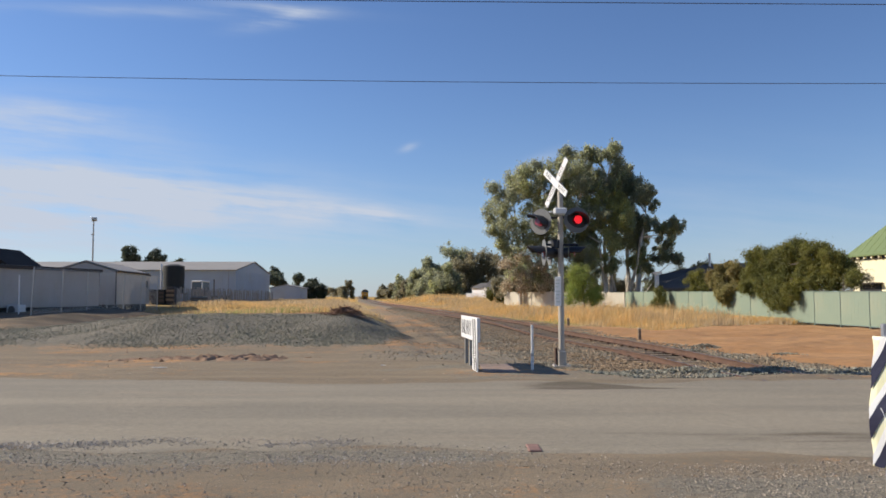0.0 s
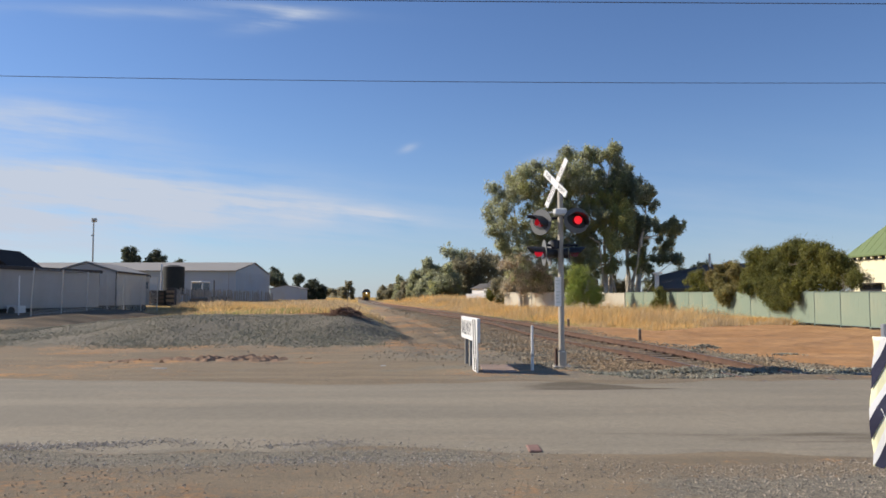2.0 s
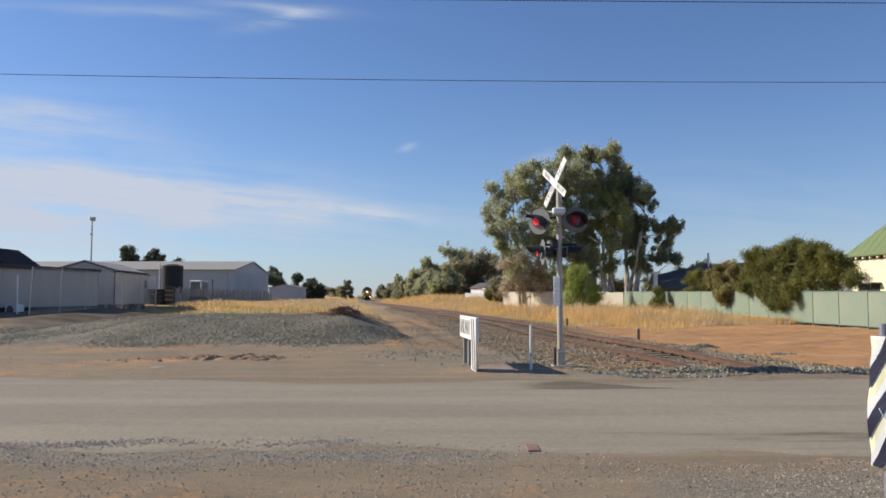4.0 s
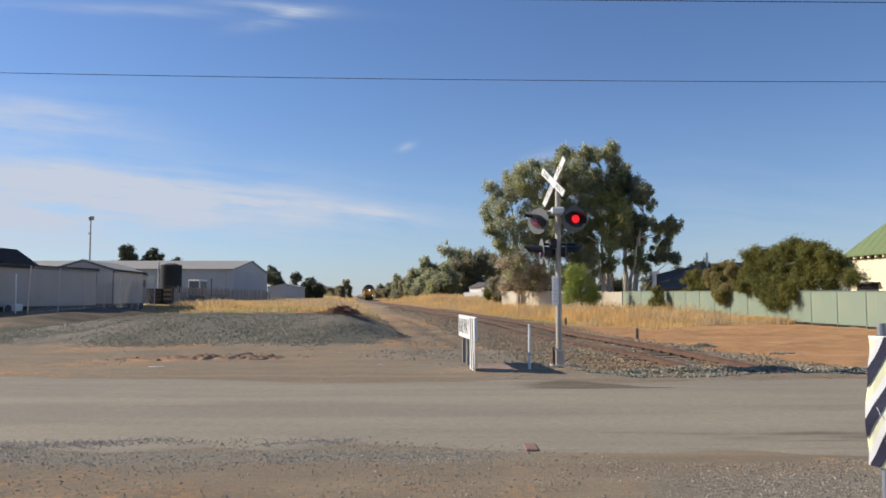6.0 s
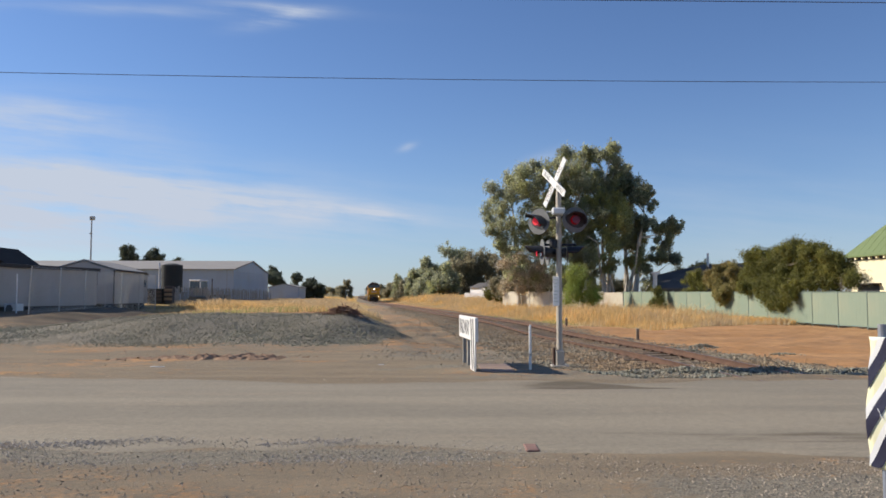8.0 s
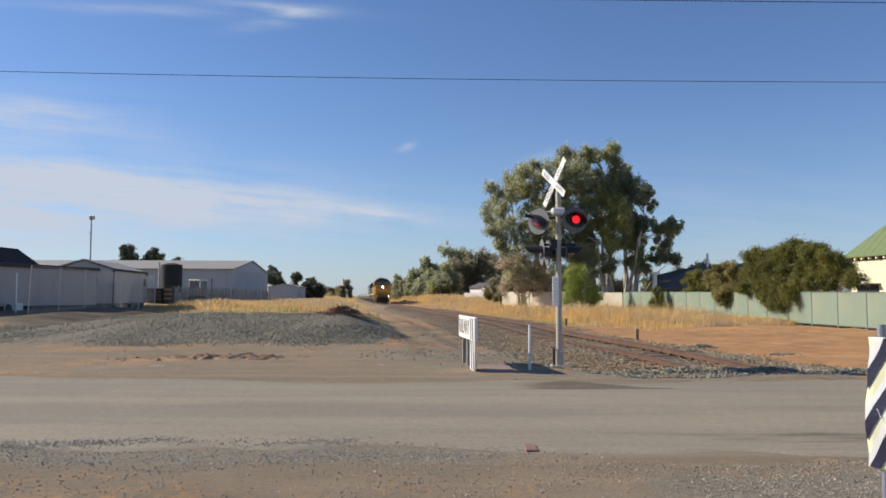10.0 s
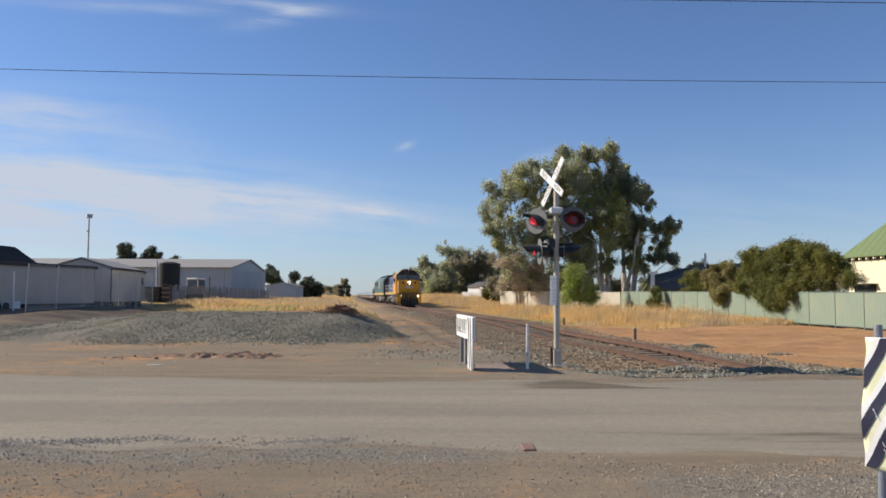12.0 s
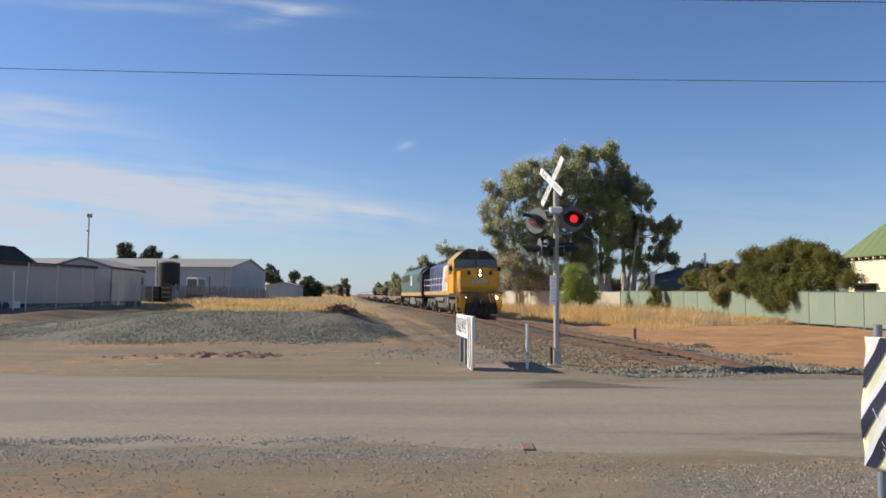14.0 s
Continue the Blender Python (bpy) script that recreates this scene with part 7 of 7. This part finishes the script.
def make_lead_locomotive():
    t = thing("lead_locomotive", (0, 60, 0), "yellow and blue diesel locomotive with lit headlights", "locomotive")
    part("underframe", boxed(-1.36, 1.36, 0.75, 17.75, 1.22, 1.56, bevel=0.02), SOOT, t)
    for sx in (-1, 1):
        x0, x1 = sorted((sx * 1.363, sx * 1.41))
        part("side_sill", boxed(x0, x1, 4.4, 17.75, 1.36, 1.62), TAN_PAINT, t)
        for k, (y0, y1, z0, z1) in enumerate(((5.6, 6.3, 0.62, 1.30), (11.6, 12.1, 0.70, 1.30), (6.5, 7.1, 0.75, 1.25))):
            part("equipment_box", boxed(sx * 0.95, sx * 1.30, y0, y1, z0, z1, bevel=0.03), TANK_GREY if k == 0 else BOGIE, t)
        for y in (2.6, 5.4, 12.9, 15.9):
            part("sand_pipe", rodded((sx * 1.12, y, 1.2), (sx * 0.82, y - 0.25, 0.12), 0.025, 0.02, 6), BOGIE, t)
    # pilot with plough and buffer beam
    part("pilot", prismed([(-1.38, 1.50), (1.38, 1.50), (1.38, 0.62), (1.05, 0.20), (-1.05, 0.20), (-1.38, 0.62)], "y", 0.62, 0.80), GRIMY, t)
    for k in range(-3, 4):
        part("plough_bar", prismed([(0.30 * k - 0.10, 0.86), (0.30 * k + 0.10, 0.86), (0.30 * k + 0.10, 0.16), (0.30 * k - 0.10, 0.16)], "y", 0.42 + 0.03 * abs(k), 0.62), SOOT, t)
    for sx in (-1, 1):
        part("pilot_wing", prismed([(sx * 0.86, 1.40), (sx * 1.37, 1.40), (sx * 1.37, 0.64), (sx * 1.12, 0.34)], "y", 0.596, 0.617), YELLOW, t)
    part("coupler", boxed(-0.16, 0.16, 0.0, 0.64, 0.78, 1.06, bevel=0.05), SOOT, t)
    for sx in (-0.55, -0.35, 0.35, 0.55, 0.75):
        bm = bmesh.new()
        prev = None
        for k in range(6):
            p = (sx + 0.03 * k, 0.48 - 0.14 * math.sin(k * 0.6), 1.62 - 0.20 * k)
            if prev:
                rod(bm, prev, p, 0.025, 0.025, 5)
            prev = p
        part("brake_hose", bm, SOOT, t)
    for sx in (-1, 1):
        part("coupler_chain", rodded((sx * 0.16, 0.36, 1.2), (sx * 0.62, 0.36, 0.30), 0.03, 0.03, 6), BOGIE, t)
    # low nose
    nose = part("nose", prismed([(-1.26, 1.80), (1.26, 1.80), (1.26, 2.84), (0.45, 3.06), (-0.45, 3.06), (-1.26, 2.84)], "y", 1.0, 2.45), YELLOW, t)
    part("nose_base", boxed(-1.20, 1.20, 1.15, 2.45, 1.56, 1.80), YELLOW, t)
    part("nose_door", boxed(-0.32, 0.32, 0.975, 1.0, 1.86, 2.45, bevel=0.008), YELLOW, nose)
    for z in (2.61, 2.86):
        part("headlight", rodded((0, 0.93, z), (0, 1.0, z), 0.052, 0.052, 16), LAMP_GLOW, nose)
    part("headlight_case", boxed(-0.15, 0.15, 0.965, 1.0, 2.46, 3.0, bevel=0.02), SOOT, nose)
    part("headlight_hood", prismed([(-0.17, 3.0), (0.17, 3.0), (0.13, 3.05), (-0.13, 3.05)], "y", 0.86, 1.0), YELLOW, nose)
    for sx in (-0.70, 0.70):
        part("marker_light", boxed(sx - 0.11, sx + 0.11, 0.955, 1.0, 2.62, 2.86, bevel=0.02), SOOT, nose)
    for i in range(5):
        part("number_bar", boxed(-0.52 + 0.21 * i, -0.36 + 0.21 * i, 0.955, 0.972, 2.10, 2.34), GALV, nose)
    part("anticlimber", boxed(-1.38, 1.38, 0.55, 1.0, 1.42, 1.55, bevel=0.02), GRIMY, t)
    for sx, mat in ((-0.98, DIM_GLOW), (0.98, LAMP_GLOW)):
        part("ditch_light", rodded((sx, 0.44, 1.20), (sx, 0.56, 1.20), 0.060, 0.060, 14), mat, t)
        part("ditch_light_case", rodded((sx, 0.54, 1.20), (sx, 0.64, 1.20), 0.13, 0.10, 14), SOOT, t)
    # cab
    outline = [(-1.45, 1.45), (1.45, 1.45), (1.45, 3.62), (0.82, 4.18), (-0.82, 4.18), (-1.45, 3.62)]
    cab = part("cab", prismed(outline, "y", 2.45, 5.0), YELLOW, t)
    part("cab_brow", prismed([(-1.44, 3.07), (1.44, 3.07), (1.44, 3.61), (0.81, 4.17), (-0.81, 4.17), (-1.44, 3.61)], "y", 2.415, 2.45), SOOT, cab)
    for x0, x1 in ((-1.37, -0.055), (0.055, 1.37)):
        part("windscreen", boxed(x0, x1, 2.395, 2.415, 3.12, 3.66, bevel=0.004), GLASS, cab)
    for sx in (-1, 1):
        part("cab_roof_slope", prismed([(sx * 1.452, 3.60), (sx * 1.452, 3.64), (sx * 0.815, 4.205), (sx * 0.815, 4.165)], "y", 2.42, 5.0), TAN_PAINT, cab)
        # side face of the brow, and grab rails at the nose
        part("corner_post", boxed(sx * 1.40, sx * 1.456, 2.385, 2.44, 3.05, 3.66, bevel=0.008), YELLOW, cab)
        part("wiper", rodded((sx * 0.70, 2.385, 3.13), (sx * 0.42, 2.385, 3.52), 0.012, 0.010, 5), SOOT, cab)
        part("grab_rail", rodded((sx * 1.30, 0.93, 1.66), (sx * 1.30, 0.93, 2.60), 0.02, 0.02, 6), LOCO_WHITE, t)
        part("grab_rail", rodded((sx * 1.49, 2.30, 1.70), (sx * 1.49, 2.30, 2.90), 0.02, 0.02, 6), LOCO_WHITE, t)
        part("sand_box", boxed(sx * 0.92, sx * 1.34, 1.70, 2.40, 0.70, 1.20, bevel=0.03), GRIMY, t)
        part("nose_edge", prismed([(sx * 1.262, 2.80), (sx * 1.262, 2.86), (sx * 0.45, 3.085), (sx * 0.45, 3.03)], "y", 0.985, 2.44), TAN_PAINT, nose)
    part("window_bar", boxed(-0.05, 0.05, 2.385, 2.414, 3.08, 3.70), SOOT, cab)
    part("window_sill", boxed(-1.42, 1.42, 2.36, 2.414, 3.04, 3.10, bevel=0.01), YELLOW, cab)
    part("roof_aerial", rodded((-0.35, 3.2, 4.24), (-0.35, 3.2, 4.62), 0.012, 0.006, 5), SOOT, cab)
    for sx in (-0.45, -0.32):
        part("horn", rodded((sx, 2.7, 4.30), (sx, 3.15, 4.30), 0.06, 0.025, 10), SOOT, cab)
    part("air_conditioner", boxed(-0.45, 0.45, 3.5, 4.6, 4.242, 4.40, bevel=0.04), SOOT, cab)
    part("cab_roof", prismed([(-0.80, 4.182), (0.80, 4.182), (0.74, 4.24), (-0.74, 4.24)], "y", 2.5, 5.0), SOOT, cab)
    part("roof_lamp", rodded((0.12, 2.46, 4.2), (0.12, 2.56, 4.36), 0.06, 0.05, 10), LOCO_WHITE, cab)
    for sx in (-1, 1):
        x0, x1 = sorted((sx * 1.452, sx * 1.468))
        part("side_window", boxed(x0, x1, 3.1, 4.3, 2.72, 3.42), GLASS, cab)
        part("cab_door", boxed(x0, x1, 4.42, 4.92, 1.65, 3.4), YELLOW, cab)
        part("mirror", boxed(sx * 1.5, sx * 1.72, 2.55, 2.6, 2.9, 3.2), SOOT, cab)
        # steps at the front corner
        bm = bmesh.new()
        for z in (0.35, 0.72, 1.1, 1.45):
            box(bm, sx * 1.05, sx * 1.42, 1.35, 1.62, z - 0.02, z + 0.02)
        for yy in (1.36, 1.62):
            rod(bm, (sx * 1.42, yy, 0.3), (sx * 1.42, yy, 2.4), 0.025, 0.025, 6)
        part("steps", bm, YELLOW, t)
        handrail(t, [(sx * 1.36, 0.72, 2.45), (sx * 1.36, 1.3, 2.45)], drop=1.55)
    # long hood
    hood = part("hood", prismed([(-0.98, 1.56), (0.98, 1.56), (0.98, 3.50), (0.70, 3.74), (-0.70, 3.74), (-0.98, 3.50)], "y", 5.0, 17.2), BLUE, t)
    for sx in (-1, 1):
        x0, x1 = sorted((sx * 0.985, sx * 0.997))
        part("yellow_flash", prismed([(5.02, 1.62), (6.6, 1.62), (5.9, 3.45), (5.02, 3.45)], "x", x0, x1), YELLOW, hood)
        part("white_flash", prismed([(6.65, 1.62), (10.6, 1.62), (9.6, 3.45), (5.95, 3.45)], "x", x0, x1), LOCO_WHITE, hood)
        x2, x3 = sorted((sx * 0.998, sx * 1.008))
        part("yellow_panel", prismed([(6.9, 2.25), (9.0, 2.25), (8.5, 3.25), (6.5, 3.25)], "x", x2, x3), YELLOW, hood)
        for k in range(4):
            part("hood_door", boxed(x0 if sx < 0 else 0.981, x1 if sx > 0 else -0.981, 10.75 + k * 1.05, 11.65 + k * 1.05, 1.75, 3.2, bevel=0.004), BLUE, hood)
        part("radiator_grille", boxed(x0, x1, 14.6, 16.9, 2.4, 3.5), SOOT, hood)
        y0 = 5.2
        handrail(t, [(sx * 1.36, y0 + 1.39 * k, 2.58) for k in range(10)], drop=1.58)
        handrail(t, [(sx * 1.36, y0 + 1.39 * k, 2.10) for k in range(10)])
    part("white_band", boxed(-0.99, 0.99, 5.6, 9.0, 3.44, 3.49), LOCO_WHITE, hood)
    for yy, ln, h in ((5.6, 1.6, 0.12), (8.2, 2.2, 0.2), (11.0, 1.2, 0.26), (13.2, 3.4, 0.16)):
        part("roof_hatch", boxed(-0.6, 0.6, yy, yy + ln, 3.74, 3.74 + h, bevel=0.04), SOOT, hood)
    for yy in (13.9, 15.8):
        part("radiator_fan", rodded((0, yy, 3.9), (0, yy, 4.0), 0.55, 0.55, 20), SOOT, hood)
    part("fuel_tank", prismed([(-1.15, 1.22), (1.15, 1.22), (1.15, 0.45), (0.8, 0.22), (-0.8, 0.22), (-1.15, 0.45)], "y", 7.3, 11.4), BOGIE, t)
    for sx in (-1, 1):
        part("air_reservoir", rodded((sx * 1.2, 7.4, 1.02), (sx * 1.2, 11.0, 1.02), 0.17, 0.17, 12), TANK_GREY, t)
    for c in (4.1, 14.4):
        bogie_frame("bogie_frame", t, c, 2.35, 0.45, 1.05)
        for d in (-1.75, 0.0, 1.75):
            WHEELS.append(wheelset(t, c + d, 0.5))
    part("rear_coupler", boxed(-0.16, 0.16, 17.7, 18.4, 0.78, 1.06, bevel=0.05), SOOT, t)
    # the body is narrow for its height; wheels keep the gauge
    for ob in t.children_recursive:
        if ob.name.split(".")[0] not in ("wheelset", "wheel"):
            ob.data.transform(Matrix.Diagonal((0.985, 1, 0.995, 1)))
    return t


def make_second_locomotive():
    t = thing("second_locomotive", (0, 80, 0), "teal green diesel locomotive with a yellow sill", "locomotive")
    part("underframe", boxed(-1.38, 1.38, 0.6, 18.8, 1.16, 1.42, bevel=0.02), SOOT, t)
    for sx in (-1, 1):
        x0, x1 = sorted((sx * 1.383, sx * 1.46))
        part("side_sill", boxed(x0, x1, 0.9, 18.6, 1.24, 1.54), TAN_PAINT, t)
    sec = [(-1.42, 1.42), (1.42, 1.42), (1.42, 3.20), (1.15, 3.62), (0.7, 3.84), (-0.7, 3.84), (-1.15, 3.62), (-1.42, 3.20)]
    body = part("body", prismed(sec, "y", 2.2, 17.8), TEAL, t)
    for y0, y1 in ((0.95, 2.2), (17.8, 18.6)):
        # near end is black to paint in the shade of the gap between locomotives
        part("cab_end", prismed([(-1.40, 1.42), (1.40, 1.42), (1.40, 3.1), (0.9, 3.6), (-0.9, 3.6), (-1.40, 3.1)], "y", y0, y1), SOOT if y0 < 5 else TEAL, t)
    part("end_window", boxed(-1.2, -0.1, 0.93, 0.95, 2.4, 3.05), GLASS, t)
    part("end_window", boxed(0.1, 1.2, 0.93, 0.95, 2.4, 3.05), GLASS, t)
    for sx in (-1, 1):
        x0, x1 = sorted((sx * 1.423, sx * 1.437))
        part("side_window", boxed(x0, x1, 2.6, 3.5, 2.5, 3.1), GLASS, body)
        part("cab_door", boxed(x0, x1, 3.7, 4.3, 1.6, 3.15), TEAL, body)
        part("white_panel", boxed(x0, x1, 8.4, 9.5, 2.2, 3.1), LOCO_WHITE, body)
        for k in range(5):
            part("side_grille", boxed(x0, x1, 10.3 + 1.4 * k, 11.4 + 1.4 * k, 2.6, 3.25), SOOT, body)
    part("roof_walk", boxed(-0.69, 0.69, 2.4, 17.6, 3.843, 3.90), SOOT, body)
    for yy, ln in ((4.5, 2.5), (8.6, 1.4), (11.5, 4.6)):
        part("roof_hatch", boxed(-0.62, 0.62, yy, yy + ln, 3.90, 4.10, bevel=0.05), SOOT, body)
    part("fuel_tank", prismed([(-1.2, 1.16), (1.2, 1.16), (1.2, 0.45), (0.8, 0.22), (-0.8, 0.22), (-1.2, 0.45)], "y", 7.6, 11.8), TANK_GREY, t)
    for c in (4.3, 15.0):
        bogie_frame("bogie_frame", t, c, 2.35, 0.45, 1.0)
        for d in (-1.75, 0.0, 1.75):
            WHEELS.append(wheelset(t, c + d, 0.5))
    for y0, y1 in ((0.0, 0.7), (18.7, 19.4)):
        part("coupler", boxed(-0.16, 0.16, y0, y1, 0.78, 1.06, bevel=0.05), SOOT, t)
    return t


def make_wagon():
    t = thing("flat_wagon", (0, 100, 0), "empty rusty container flat wagon", "wagon", "rake of flat wagons")
    part("deck", boxed(-1.25, 1.25, 0.5, 19.1, 0.98, 1.10, bevel=0.01), WAGON, t)
    for sx in (-1, 1):
        x0, x1 = sorted((sx * 1.27, sx * 1.36))
        part("side_sill", prismed([(0.5, 1.12), (19.1, 1.12), (19.1, 0.86), (14.6, 0.86), (13.2, 0.62), (6.4, 0.62), (5.0, 0.86), (0.5, 0.86)], "x", x0, x1), WAGON, t)
        for yy in (0.8, 6.8, 12.8, 18.7):
            part("twist_lock", boxed(sx * 1.18, sx * 1.36, yy - 0.1, yy + 0.1, 1.122, 1.24, bevel=0.02), SOOT, t)
    for k in range(6):
        part("cross_bearer", boxed(-1.27, 1.27, 1.6 + 3.1 * k, 1.8 + 3.1 * k, 0.72, 0.98), WAGON, t)
    part("brake_gear", boxed(-0.4, 0.5, 8.2, 10.6, 0.45, 0.72, bevel=0.03), SOOT, t)
    for c in (3.0, 16.6):
        bogie_frame("bogie_frame", t, c, 1.2, 0.36, 0.76)
        for d in (-0.88, 0.88):
            wheelset(t, c + d, 0.46)
    for y0, y1 in ((0.0, 0.52), (19.08, 19.6)):
        part("coupler", boxed(-0.14, 0.14, y0, y1, 0.76, 1.0, bevel=0.04), SOOT, t)
    part("end_handrail", rod(rod(bmesh.new(), (-1.3, 0.55, 1.1), (-1.3, 0.55, 1.75), 0.02), (-1.3, 0.55, 1.75), (-0.8, 0.55, 1.75), 0.02), WAGON, t)
    return t


LEAD, SECOND = make_lead_locomotive(), make_second_locomotive()
WAGONS = [make_wagon()]
for k in range(12):
    WAGONS.append(copy_thing(WAGONS[0], pose(0, 120 + 20 * k, 0)))

SPEED, NEAREST = 20.6, 47.0


def stand(y_front, length):
    """Pose of a vehicle whose front coupler is y_front ahead on the track, lying along the curve between its bogies."""
    a, b = y_front + 0.2 * length, y_front + 0.8 * length
    xa, xb = float(track_x(a)), float(track_x(b))
    turn = math.degrees(math.atan2(xa - xb, b - a))
    x = xa + (xa - xb) / (b - a) * 0.2 * length
    return pose(x, y_front, float(rail_z(y_front)), 0, 0, turn)


def motions():
    back = 0.0
    for ob, length in [(LEAD, 18.4), (SECOND, 19.4)] + [(w, 19.6) for w in WAGONS]:
        walk(ob, [(t, stand(NEAREST + SPEED * (14.0 - t) + back, length)) for t in np.arange(0, 14.01, 0.5)])
        back += length
    # wheels roll
    for w in WHEELS:
        at = w.matrix_basis.copy()
        step = math.degrees(SPEED / 0.5 / FPS)
        walk(w, [(k / FPS, at @ pose(0, 0, 0, step * k, 0, 0)) for k in range(421)])
    # the wind lifts the slack wires a little
    for w in WIRES:
        walk(w, [(t, pose(0, 0, lift)) for t, lift in ((0, 0), (3, 0.03), (6.5, 0.05), (8, 0.06), (11, 0.075), (14, 0.085))])
    # lights flash in turn: each bulb disc turns its lit face out, then its dark one
    for i, bulb in enumerate(BULBS):
        at, rows, shift = bulb.matrix_basis.copy(), [], (-0.02 if i in (1, 3) else 0.66)
        marks = []
        n = -2
        while shift + 1.389 * n < 14.2:
            on = shift + 1.389 * n
            marks += [(on, 1), (on + 0.69, 0)]
            n += 1
        state = 0
        for t, s in marks:
            if t <= 0.08:
                state = s
        rows.append((0.0, state))
        for t, s in marks:
            if 0.08 < t < 13.99:
                rows += [(t - 0.07, 1 - s), (t - 0.0333, 0.5), (t, s)]
                state = s
        rows.append((14.0, 1 if i in (1, 3) else 0))
        walk(bulb, [(t, at @ pose(0, 0, 0, 0, 0, 170 * (1 - s))) for t, s in rows])


motions()
